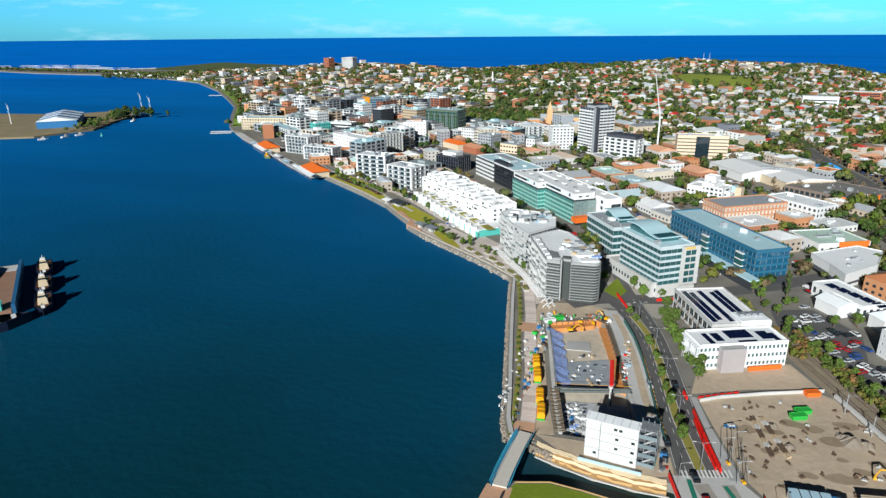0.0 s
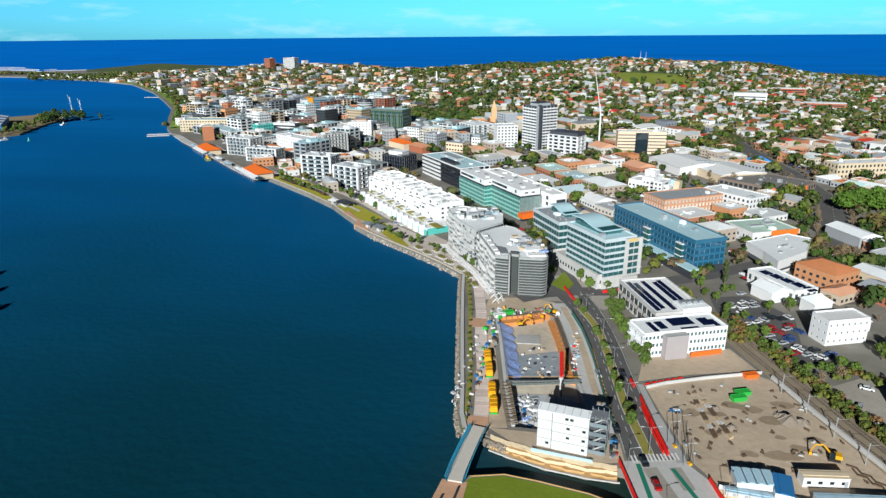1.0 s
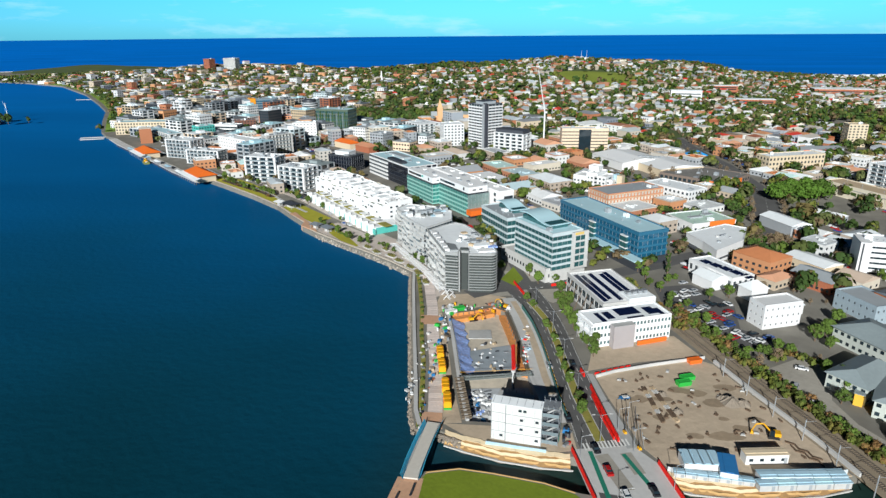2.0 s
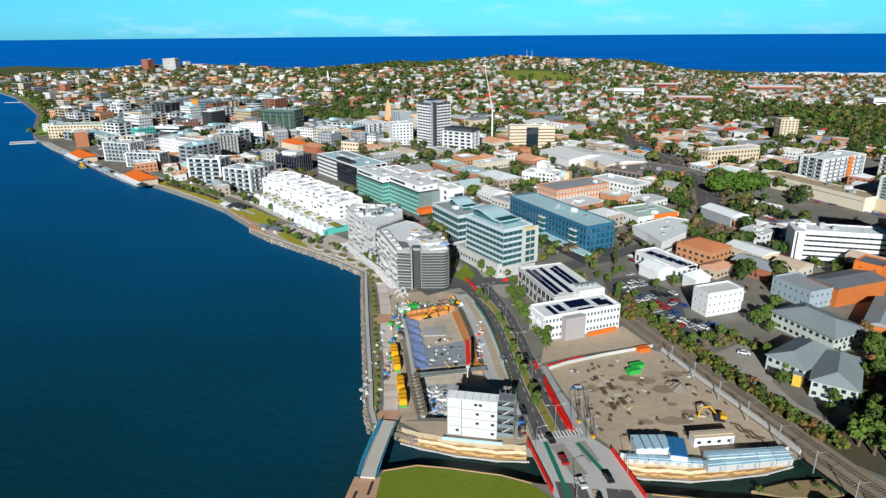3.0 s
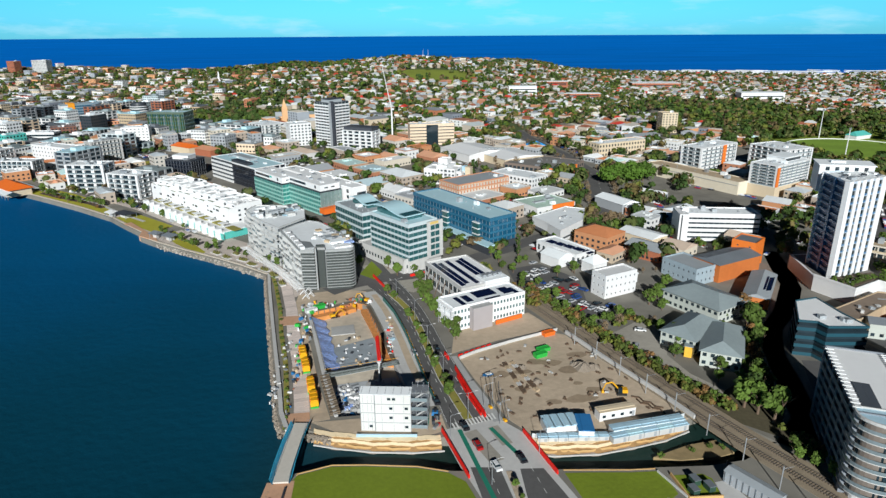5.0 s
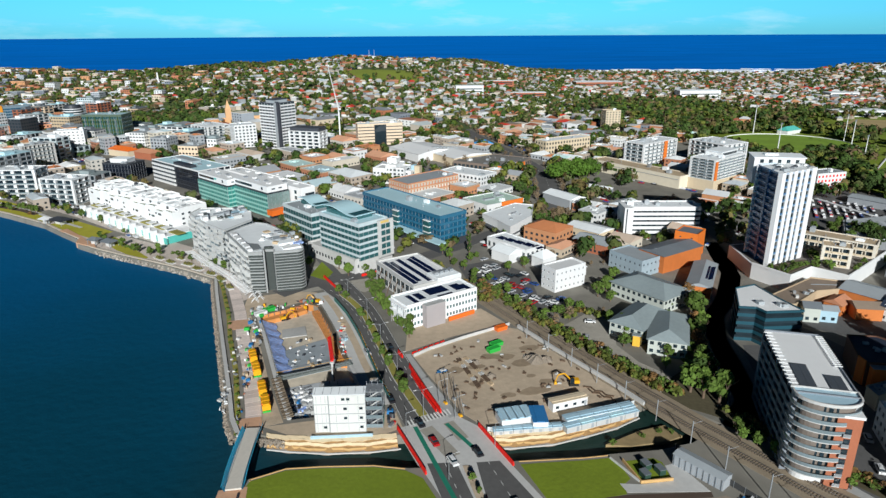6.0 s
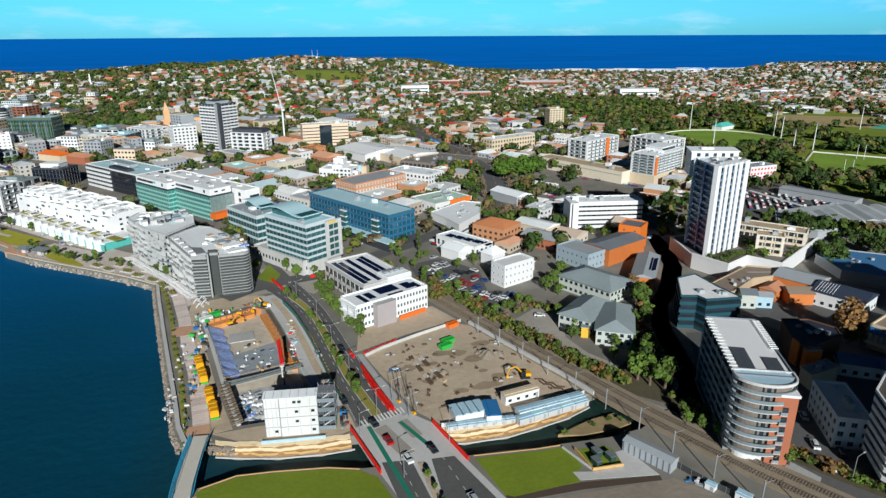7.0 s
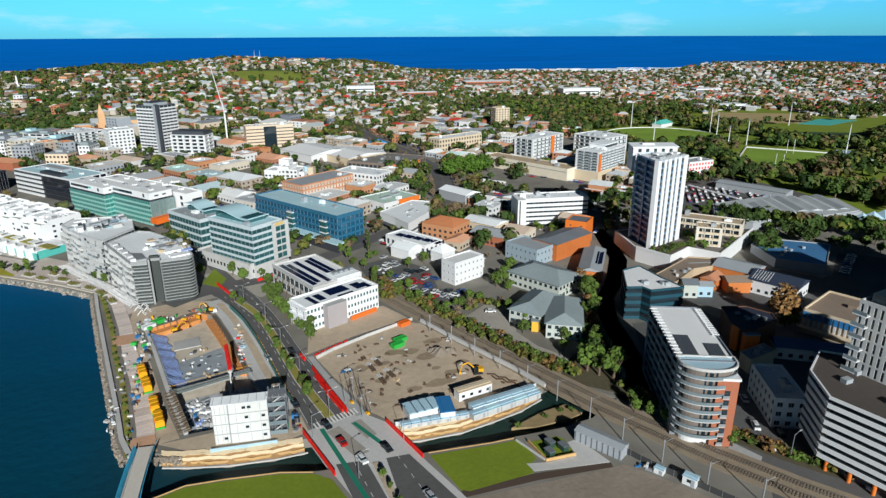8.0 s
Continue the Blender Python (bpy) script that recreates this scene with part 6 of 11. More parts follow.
for x, y, a in ((-30.2, 127, 80), (-28.4, 131, 82), (-26.6, 124, 80), (-24.6, 135, 84)):
    t = thing("bench", x, y, Z + 0.1, a, "long low dark timber bench on the landing", "bench", "benches on the landing")
    part("seat", Geo().box(0, 0, 0.3, 5.0, 0.6, 0.12), DARK, t)
    for s in (-2, 2):
        part("leg", Geo().box(s, 0, 0, 0.2, 0.5, 0.3), STEEL, t)
# footbridge with blue sides
fb = thing("footbridge", 0, 0, 0, 0, "pale footbridge with curved bright blue side panels", "bridge")
BRIDGE = [(-25.8, 139), (-25.4, 146), (-24.4, 155), (-22.9, 165)]
part("deck", Geo().ribbon(BRIDGE, 4.0, Z + 0.85, 0.5), mat("bridge_deck", (0.62, 0.57, 0.50), 0.85, scale=1.0, var=0.1), fb)
FB_BLUE = mat("bridge_blue", (0.04, 0.46, 0.72), 0.5, scale=1.0, var=0.06)
for s, lab in ((-1, ""), (1, "")):
    pts = [(x + s * 2.1, y) for x, y in BRIDGE]
    g = Geo()
    for (x0, y0), (x1, y1) in zip(pts, pts[1:]):
        g.add([(x0, y0, Z + 0.2), (x1, y1, Z + 0.2), (x1 + s * 0.7, y1, Z + 1.9), (x0 + s * 0.7, y0, Z + 1.9),
               (x0 + s * 0.12, y0, Z + 0.2), (x1 + s * 0.12, y1, Z + 0.2), (x1 + s * 0.82, y1, Z + 1.9), (x0 + s * 0.82, y0, Z + 1.9)],
              [(0, 1, 2, 3), (7, 6, 5, 4), (3, 2, 6, 7), (0, 4, 5, 1)])
    part("side_panel", g, FB_BLUE, fb)
    part("handrail", Geo().beam((*pts[0], Z + 2.0), (*pts[-1], Z + 2.0), 0.1), STEEL, fb)
for x, y in ((-25.2, 148), (-24.2, 157)):
    part("pier", Geo().cyl(x, y, -2, 0.5, 0.5, 5.2, 10), CONCRETE, fb)

# ---- railway ----
TRACK = [(62, 262), (69.5, 242), (78.2, 215.8), (87.5, 187.2), (96.7, 161.8), (104.4, 140.4), (112, 123.1), (118.6, 108), (129.3, 88), (142, 68)]
strip("track_bed", TRACK, 11, Z + 0.1, BALLAST, "brown ballast bed of a double railway line", "railway")
rails = thing("railway_track", 0, 0, 0, 0, "double railway track with steel rails on sleepers", "railway track")
for off in (-3.0, -1.56, 1.56, 3.0):
    part("rail", Geo().ribbon([(x, y) for x, y, a in along(TRACK, 6, off)], 0.16, Z + 0.42, 0.16), RAIL, rails)
g = Geo()
for off in (-2.28, 2.28):
    for x, y, a in along(TRACK, 0.75, off):
        g.box(x, y, Z + 0.1, 0.26, 2.4, 0.16, a)
part("sleeper", g, mat("sleeper_concrete", (0.19, 0.15, 0.11), 0.9, scale=2, island=True, rnd=0.12), rails, kind="stuff")
single("retaining_wall", Geo().ribbon([(73.6, 213.5), (81.2, 191.4), (90.2, 167.6), (94.8, 153)], 0.9, Z + 1.3, 1.4), PALE_CONCRETE, "pale grey retaining wall between yard and railway", "wall", kind="structure")
for x, y, a in along([(74, 204), (98.8, 131.2), (100.9, 119.8), (105.2, 106.8), (107.8, 98.4), (114.5, 91.5), (124, 76)], 12.5):
    t = thing("rail_mast", x, y, Z, -20, "grey steel overhead-line mast beside the track", "mast", "overhead masts")
    part("mast", Geo().box(0, 0, 0, 0.26, 0.26, 7.2), STEEL, t)
    part("bracket", Geo().beam((0, 0, 6.4), (2.6, 0.8, 6.9), 0.08), STEEL, t)
fence = thing("rail_fence", 0, 0, 0, 0, "dark mesh fence along the railway", "fence")
FENCE_LINE = [(92.2, 131), (95.6, 121), (101, 108), (108, 95), (117, 78)]
part("panel", Geo().ribbon(FENCE_LINE, 0.06, Z + 1.9, 1.8), mat("fence_mesh", (0.05, 0.05, 0.05), 0.8), fence)
post = Geo().cyl(0, 0, 0, 0.06, 0.06, 2.1, 6).mesh("post", STEEL)
for x, y, a in along(FENCE_LINE, 3.0):
    part("post", post, None, fence, at=pose(x, y, Z))

# ---- building site ----
PIT_EARTH = mat("sprayed_earth", (0.60, 0.25, 0.075), 0.95, scale=0.6, var=0.3, stain=0.3, bump=0.5)
PIT_TIMBER = mat("shoring_timber", (0.17, 0.13, 0.09), 0.9, scale=2, var=0.3, rnd=0.25)
patch("pit_floor", [(-28, 247), (-23.6, 224), (-17.6, 190), (-13, 167.4), (13.6, 167.4), (7, 200), (2.2, 231), (-2, 250), (-8, 256), (-18, 251)], 0.3, mat("pit_slab", (0.62, 0.54, 0.43), 0.9, scale=0.4, var=0.25, stain=0.35), "grey concrete floor of the excavation", "ground", 0.4)
patch("pit_slab", [(-15.7, 217.6), (-0.4, 224.3), (3.6, 201), (-14.0, 196.5)], 0.7, mat("wet_slab", (0.34, 0.38, 0.41), 0.5, scale=0.3, var=0.3, stain=0.3), "dark wet concrete slab in the excavation", "slab", 0.3, kind="")
patch("pit_slab", [(-17.5, 236), (-8.4, 237.4), (-7.6, 229.4), (-17, 228.6)], 0.62, CONCRETE, "grey concrete pad in the excavation", "slab", 0.3, kind="")
patch("pit_slab", [(-16.6, 190.5), (-12.0, 169), (11, 169), (6.4, 193.5)], 0.5, mat("blinding_slab", (0.50, 0.52, 0.54), 0.9, scale=0.5, var=0.2, stain=0.3), "pale grey blinding slab in the near excavation", "slab", 0.3, kind="")
wall_t = thing("pit_wall", 0, 0, 0, 0, "excavation wall of sprayed orange-brown ground with concrete capping", "wall")
for pts, m, h, w in (([(-27, 245.6), (-17, 249.6), (-8, 254.6), (-3, 250.6)], PIT_EARTH, Z + 0.3, 0.8), ([(-2.4, 249), (1.4, 231), (6.2, 200.4)], PIT_EARTH, Z + 0.2, 0.9), ([(6.6, 199.6), (13.2, 168.4)], CONCRETE, Z + 0.2, 0.7),
                     ([(-27, 245), (-23, 224), (-17.2, 190), (-12.7, 168)], CONCRETE, Z + 0.3, 0.9)):
    part("lining", Geo().ribbon(pts, w, h, 3.0), m, wall_t)
    part("capping", Geo().ribbon(pts, w + 0.35, h + 0.25, 0.3), PALE_CONCRETE if m is CONCRETE else PIT_TIMBER, wall_t)
pile = Geo().cyl(0, 0, 0.2, 0.32, 0.32, 3.2, 8).mesh("pile", CONCRETE)
for x, y, a in along([(-26, 243), (-22.2, 224), (-17.0, 194)], 2.0):
    part("pile", pile, None, wall_t, at=pose(x, y, 0))
lag = Geo().box(0, 0, 0, 0.5, 3.2, 0.36).mesh("shoring_timber", PIT_TIMBER)
for x, y, a in along([(-18.0, 192.6), (-13.2, 168.4)], 0.8):
    part("shoring_timber", lag, None, wall_t, at=pose(x + 0.4, y, Z + 0.25 + 0.12 * math.sin(y * 5), 6, 0, a + 5 * math.sin(y * 3)))
for i in range(9):
    x, y = -25.5 + i * 2.35, 246.0 + i * 0.95
    part("soldier_pile", Geo().box(x, y - 0.2, 0.2, 0.35, 0.35, 3.4, 22), PIT_TIMBER, wall_t)
for i in range(14):
    u = i / 13
    part("soldier_pile", Geo().box(-2.6 + 8.4 * u, 247.6 - 46 * u, 0.2, 0.35, 0.35, 3.3, -10), PIT_TIMBER, wall_t)
part("earth_face", Geo().prism([(-5.5, 249), (-1.6, 231), (1.8, 212), (4.2, 201), (6.0, 201), (1.2, 231), (-2.6, 249.4)], 0.2, 1.9), PIT_EARTH, wall_t, "orange-brown battered earth face")
part("earth_face", Geo().prism([(-17, 249.2), (-26, 245), (-24.6, 242.4), (-16, 245.8), (-7.4, 250.4), (-8, 254)], 0.2, 2.0), PIT_EARTH, wall_t, "orange-brown battered earth face")
g = Geo()
edge = along([(-25.6, 242), (-21.8, 222), (-17.6, 197)], 2.0)
vs = []
for i, (x, y, a) in enumerate(edge):
    wob = 0.5 * math.sin(i * 1.7) + 0.3 * math.sin(i * 4.1)
    vs += [(x + 0.2, y, 3.1), (x + 2.2 + wob * 0.4, y, 2.0 + wob * 0.4), (x + 5.4 + wob, y, 0.75)]
g.add(vs, [(3 * i + k, 3 * i + k + 1, 3 * i + k + 4, 3 * i + k + 3) for i in range(len(edge) - 1) for k in range(2)])
single("blue_tarpaulin", g, BLUE_SHEET, "blue plastic sheeting draped on the excavation slope", "tarpaulin", smooth=True)
strut = thing("strut_beam", 0, 0, 0, 0, "grey steel strut frame across the excavation", "beam")
for o in (0, 1.6):
    part("girder", Geo().beam((-15.4, 191.5 + o, Z + 0.6), (7.4, 197.4 + o, Z + 0.6), 0.7), mat("strut_steel", (0.16, 0.18, 0.17), 0.6, 0.3, scale=1), strut)
part("walkway", Geo().ribbon([(-17.6, 193.2), (8.0, 198.2)], 2.6, Z + 0.55, 0.18), mat("strut_deck", (0.13, 0.15, 0.14), 0.8, scale=1, var=0.25), strut)
for s in (-1, 1):
    part("guard_rail", Geo().beam((-17.6, 193.2 + 1.4 * s, Z + 1.6), (8.0, 198.2 + 1.4 * s, Z + 1.6), 0.1), YELLOW if s > 0 else STEEL, strut)
for i in range(9):
    part("tie", Geo().box(-14 + i * 2.5, 192.6 + i * 0.65, Z + 0.3, 0.3, 1.8, 0.3, 14), STEEL, strut)
gantry = thing("shade_deck", 3.4, 177.5, 0.3, -11, "grey concrete deck slab behind the site offices", "slab")
part("deck", Geo().box(-2.5, 0.5, 0, 12, 16, 2.6), CONCRETE, gantry)
for k in range(5):
    part("starter_bar", Geo().box(-7.8 + k * 2.6, 8.0, 2.6, 0.12, 0.12, 1.1), BARK, gantry)
pump = thing("concrete_pump", 1.1, 191.5, 0.4, 2, "concrete pump with a raised bright red boom", "concrete pump")
part("mast", Geo().cyl(0, 0, 0, 0.45, 0.35, 7.5, 10), PALE_CONCRETE, pump)
part("turntable", Geo().cyl(0, 0, 7.3, 0.8, 0.8, 0.7, 12), PALE_CONCRETE, pump)
part("boom", Geo().beam((0, 0, 8.0), (0.0, 13, 10.5), 0.9).beam((0.5, 0.2, 8.6), (0.4, 12, 11.3), 0.6), RED, pump)
part("hose", Geo().beam((0, 0, 7.5), (0.4, -1.0, 1.0), 0.25), TYRE, pump)

# site offices: modules stacked four high, in two bays, under a lean-to roof
CABIN = mat("cabin_cream", (0.66, 0.655, 0.625), 0.6, scale=0.8, var=0.1, stain=0.16)
so = thing("site_office", 2.7, 161.6, Z, -9, "four-storey stack of white portable site offices on the creek bank", "site office")
take(2.7, 161.6, -9, 15, 7)
pane = Geo().box(0, 0, 0, 0.95, 0.1, 0.75, slot=0).box(0, -0.03, -0.06, 1.1, 0.08, 0.06, slot=1).box(0, -0.03, 0.75, 1.1, 0.08, 0.06, slot=1).mesh("window", GLASS, STEEL)
q = random.Random(3)
for k in range(4):
    for cx, w, dy in ((-5.3, 4.2, 0.25), (2.15, 10.5, 0.0)):
        g = Geo().box(cx, dy - 1.4, k * 3.1, w, 3.4, 2.92, slot=0).box(cx, dy - 1.4, k * 3.1 + 2.92, w - 0.3, 3.1, 0.18, slot=1)
        for s in (-1, 1):
            g.box(cx + s * (w / 2 - 0.06), dy - 3.12, k * 3.1, 0.12, 0.1, 2.92, slot=1)
        g.box(cx, dy - 3.12, k * 3.1, w - 0.26, 0.08, 0.1, slot=1)
        md = part("module", g, (CABIN, GREY), so)
        for u in (-0.31, 0.02, 0.3):
            part("joint", Geo().box(cx + u * w, dy - 3.11, k * 3.1 + 0.3, 0.09, 0.06, 2.4), GREY, md)
        for u in (((0.9,) if k == 0 else ()) if w < 5 else ((-1.1, 0.3) if k == 3 else (-0.6, 3.9)[0 if k else 1:])):
            part("window", pane, None, md, at=pose(cx + u, dy - 3.14, k * 3.1 + 1.35))
part("lean_to_roof", Geo().add([(-7.5, -3.4, 12.5), (7.5, -3.4, 12.5), (7.5, 0.6, 12.8), (-7.5, 0.6, 12.8), (-7.5, -3.4, 12.65), (7.5, -3.4, 12.65), (7.5, 0.6, 12.95), (-7.5, 0.6, 12.95)],
                               [(3, 2, 1, 0), (4, 5, 6, 7), (0, 1, 5, 4), (1, 2, 6, 5), (2, 3, 7, 6), (3, 0, 4, 7)]), ROOF_PALE, so)
for k in range(7):
    part("roof_rail", Geo().box(-6.9 + k * 2.3, -1.4, 12.82, 0.1, 3.6, 0.12), STEEL, so)
# stair tower beside the offices
st = thing("scaffold_tower", 12.4, 160.4, Z, -11, "galvanised scaffold stair tower with mesh panels", "scaffold")
for px in (-2.4, -0.8, 0.8, 2.4):
    for py in (-2.2, 2.2):
        part("standard", Geo().cyl(px, py, 0, 0.07, 0.07, 13.4, 6), STEEL, st)
for k in range(5):
    part("platform", Geo().box(0, 0, 0.4 + 3.0 * k, 4.9, 4.5, 0.12), STEEL, st)
    if k < 4:
        part("stair_flight", Geo().beam((-2.0, -1.4, 0.5 + 3.0 * k), (2.0, -1.4, 3.4 + 3.0 * k), 0.5), CONCRETE, st)
        part("mesh_panel", Geo().box(0, -2.3, 0.6 + 3.0 * k, 4.7, 0.05, 1.1), GLASS_RAIL, st)
for k in range(5):
    t = Geo().beam((-2.4, -2.25, 3.0 * k + 0.2), (2.4, -2.25, 3.0 * min(k + 1, 4) + 0.2), 0.06)
    part("brace", t, STEEL, st)
single("hoarding", Geo().ribbon([(-6.5, 157.0), (3, 155.6), (11, 154.6)], 0.2, Z + 1.1, 1.1), PALE_BLUE, "pale blue sheeted hoarding below the offices", "fence")
single("site_gate", Geo().ribbon([(14.8, 160), (15.8, 167)], 0.15, Z + 2.2, 2.2), mat("green_mesh", (0.03, 0.16, 0.12), 0.8), "green shade-cloth gate of the site", "fence")
single("site_fence", Geo().ribbon([(x, y) for x, y, a in along(ROAD_L[2:8], 5, 3.7)], 0.12, Z + 1.9, 1.9), mat("shade_cloth", (0.05, 0.16, 0.14), 0.85, scale=0.5, var=0.4), "dark green shade-cloth fence round the site", "fence")


def site_truck(x, y, a):
    t = thing("formwork_stack", x, y, Z, a, "stack of yellow steel formwork on green skids", "formwork", "site equipment on the promenade")
    part("skid", Geo().box(0, 0, 0, 7.6, 2.4, 0.5).box(4.6, 0, 0, 2.0, 2.2, 1.2), GREEN_STEEL, t)
    for k in range(3):
        part("tray", Geo().box(-2.3 + k * 2.3, 0, 0.5, 2.1, 2.5, 1.7 + 0.3 * (k % 2)).box(-2.3 + k * 2.3, 0, 2.2, 1.7, 2.0, 0.4), YELLOW, t)
        part("rib", Geo().box(-2.3 + k * 2.3, 0, 0.6, 0.25, 2.6, 1.9), ORANGE, t)


for x, y, a in ((-26.2, 209, 100), (-24.4, 199.4, 100), (-21.6, 186, 98), (-20.0, 177.2, 98)):
    site_truck(x, y, a)


def excavator(x, y, a, label, s=1.0):
    t = thing("excavator", x, y, Z + 0.05, a, label, "excavator")
    for sy in (-1.1, 1.1):
        part("track", Geo().box(0, sy, 0, 3.6, 0.6, 0.9, taper=0.9), TYRE, t)
    part("house", Geo().box(-0.6, 0, 1.0, 3.0, 2.5, 1.2, taper=0.95), YELLOW, t)
    part("cab", Geo().box(0.6, 0.75, 1.0, 1.5, 1.0, 1.9, taper=0.85), GLASS, t)
    part("boom", Geo().beam((0.8, -0.3, 1.6), (3.4, -0.3, 4.4), 0.5).beam((3.4, -0.3, 4.4), (5.6, -0.3, 3.8), 0.45), YELLOW, t)
    part("arm", Geo().beam((5.6, -0.3, 3.8), (6.6, -0.3, 1.2), 0.35), YELLOW, t)
    part("bucket", Geo().box(6.5, -0.3, 0.2, 1.0, 1.1, 0.9, taper=0.7), YELLOW, t)
    t.scale = (s, s, s)
    return t


excavator(78.2, 169.2, 170, "yellow excavator with its arm stretched over the dirt", 0.9)
excavator(-16.5, 240, 20, "small excavator on the excavation floor", 0.7)
excavator(-3.5, 254.5, 150, "orange excavator beside the excavation", 0.75)


def clutter(name, label, cx, cy, rx, ry, n, mats, z=Z, size=(0.6, 2.4), hmax=1.2, seed=0, keep=None):
    """Loose site material strewn over an ellipse: boxes, pallets, pipes, each a small thing."""
    q = random.Random(seed)
    for i in range(n):
        t, k = q.random() * 2 * math.pi, math.sqrt(q.random())
        x, y = cx + rx * k * math.cos(t), cy + ry * k * math.sin(t)
        s = size[0] + (size[1] - size[0]) * q.random()
        g = Geo().box(0, 0, 0, s, s * (0.3 + 0.5 * q.random()), 0.25 + hmax * q.random(), taper=0.75 + 0.25 * q.random())
        single(name, g, mats[i % len(mats)], label, "site material", "loose site material", at=pose(x, y, z, 0, 0, q.random() * 180))


clutter("site_crate", "stack of timber and steel by the excavation", -14, 254, 14, 5, 34, (STEEL, WHITE, YELLOW, DARK, GREEN_STEEL, BRICK), seed=1)
clutter("site_crate", "bundle of white and grey site material", -28, 236, 3.4, 20, 26, (WHITE, STEEL, GREEN_STEEL, BLUE, CONCRETE), seed=2)
clutter("site_crate", "small pile of reinforcing and timber", -10.8, 179, 4.6, 9.5, 52, (STEEL, WHITE, CONCRETE, BLUE, WHITE), z=0.52, size=(0.5, 1.9), hmax=0.8, seed=3)
clutter("site_crate", "white pallets and sheets on the near slab", -9.5, 183, 4.2, 7.5, 44, (WHITE, PALE_CONCRETE, BLUE_SHEET, WHITE, STEEL, DARK), z=0.52, size=(0.9, 3.0), hmax=0.5, seed=23)
clutter("site_crate", "pipes and boxes along the promenade fence", -27.6, 205, 1.2, 38, 46, (STEEL, DARK, GREEN_STEEL, BLUE, TAN, WHITE, BRICK), size=(0.4, 1.6), hmax=0.9, seed=24)
clutter("site_crate", "formwork and tools on the slab", -8, 213, 7, 12, 34, (WHITE, DARK, TAN, STEEL), z=0.72, size=(0.5, 1.7), hmax=0.6, seed=4)
clutter("site_crate", "barrels and boxes on the access road", 6.0, 222, 1.6, 18, 30, (WHITE, PALE_BLUE, RED, STEEL, TAN), size=(0.4, 1.5), hmax=0.6, seed=5)
clutter("site_crate", "planks and steel lying by the pit edge", -25.2, 212, 1.0, 24, 20, (PIT_TIMBER, STEEL, TAN, DARK), seed=14)
clutter("site_crate", "tools and barrels beside the stair tower", 17.4, 163, 1.2, 5, 10, (DARK, STEEL, BLUE, RED), seed=15)
clutter("site_crate", "white pipes and pallets on the quay strip", -33, 200, 2.0, 26, 30, (WHITE, STEEL, PALE_CONCRETE), size=(0.5, 1.6), hmax=0.7, seed=6)
for x, y, a, m, lab in ((-22.8, 250, 30, GREEN_STEEL, "bright green site skip beside the excavation"), (-26, 246.5, 30, WHITE, "white site box beside the excavation"), (58.9, 196.8, 20, GREEN_STEEL, "bright green steel frames on the dirt"),
                        (61, 200.5, 20, GREEN_STEEL, "bright green steel frames on the dirt"), (66.5, 213, 20, ORANGE_ROOF, "orange container at the yard corner")):
    t = thing("skip", x, y, Z + 0.05, a, lab, "skip")
    part("body", Geo().box(0, 0, 0, 4.6, 2.2, 1.5, taper=1.08), m, t)
    part("rim", ring(5.0, 2.4, 1.45, 0.15, 0.15), m, t)
t = thing("trailer", 37.6, 185.6, Z + 0.05, 20, "small blue flatbed trailer on the dirt", "trailer")
part("deck", Geo().box(0, 0, 0.6, 3.2, 1.6, 0.25).box(-1.9, 0, 0.55, 1.0, 0.15, 0.12), BLUE, t)
part("load", Geo().box(0.3, 0, 0.85, 2.0, 1.2, 0.35, taper=0.9), PALE_CONCRETE, t)
for px in (-0.2, 0.8):
    for py in (-0.75, 0.75):
        part("wheel", Geo().box(px, py, 0, 0.6, 0.2, 0.6, taper=0.9), TYRE, t)
# yard debris: footing stubs and long timbers
q = random.Random(21)
DARK_SOIL = mat("dark_soil", (0.13, 0.085, 0.055), 0.95, scale=2, var=0.3)
for i in range(70):
    x, y = 36 + q.random() * 48, 160 + q.random() * 46
    if x - 32 < (205 - y) * 0.1 or (x - 62) * 0.9 + (y - 186) * 0.35 > 21 or y < 160 + (x < 68) * 0:
        continue
    g = Geo()
    g.box(0, 0, 0, 1.0 + q.random(), 0.7 + q.random() * 0.6, 0.18 + 0.25 * q.random(), taper=0.7)
    g.box(0.5, 0.3, 0, 0.7, 0.6, 0.3 + 0.3 * q.random(), taper=0.6)
    single("footing_stub", g, (DARK_SOIL, DARK_SOIL, CONCRETE, DARK_SOIL)[i % 4], "dug-out footing stub with dark soil on the dirt yard", "footing", "footing stubs in the yard", at=pose(x, y, Z + 0.03, 0, 0, q.random() * 180))
for row, (x0, y0, x1, y1) in enumerate(((44.7, 193.4, 47.2, 173.1), (47.4, 193.8, 51.7, 173.8))):
    for k in range(9):
        u = (k + 0.5) / 9
        single("timber_baulk", Geo().box(0, 0, 0, 2.2, 0.8, 0.5).box(0.1, 0.7, 0, 1.6, 0.4, 0.8), (DARK_SOIL, TAN, PALE_CONCRETE, DARK_SOIL)[(k + row) % 4], "broken baulk of old footing on the dirt", "timber", "old footings in the yard",
               at=pose(x0 + (x1 - x0) * u, y0 + (y1 - y0) * u, Z + 0.04, 0, 0, -80 + 8 * row))
for k in range(10):
    single("timber_baulk", Geo().box(0, 0, 0, 2.6, 0.35, 0.4), DARK_SOIL, "dark steel beam lying on the dirt", "timber", "beams in the yard corner", at=pose(82 + (k % 5) * 1.2, 164 - (k % 5) * 1.6 + 2.4 * (k // 5), Z + 0.04, 0, 0, 100 + 55 * (k % 2)))
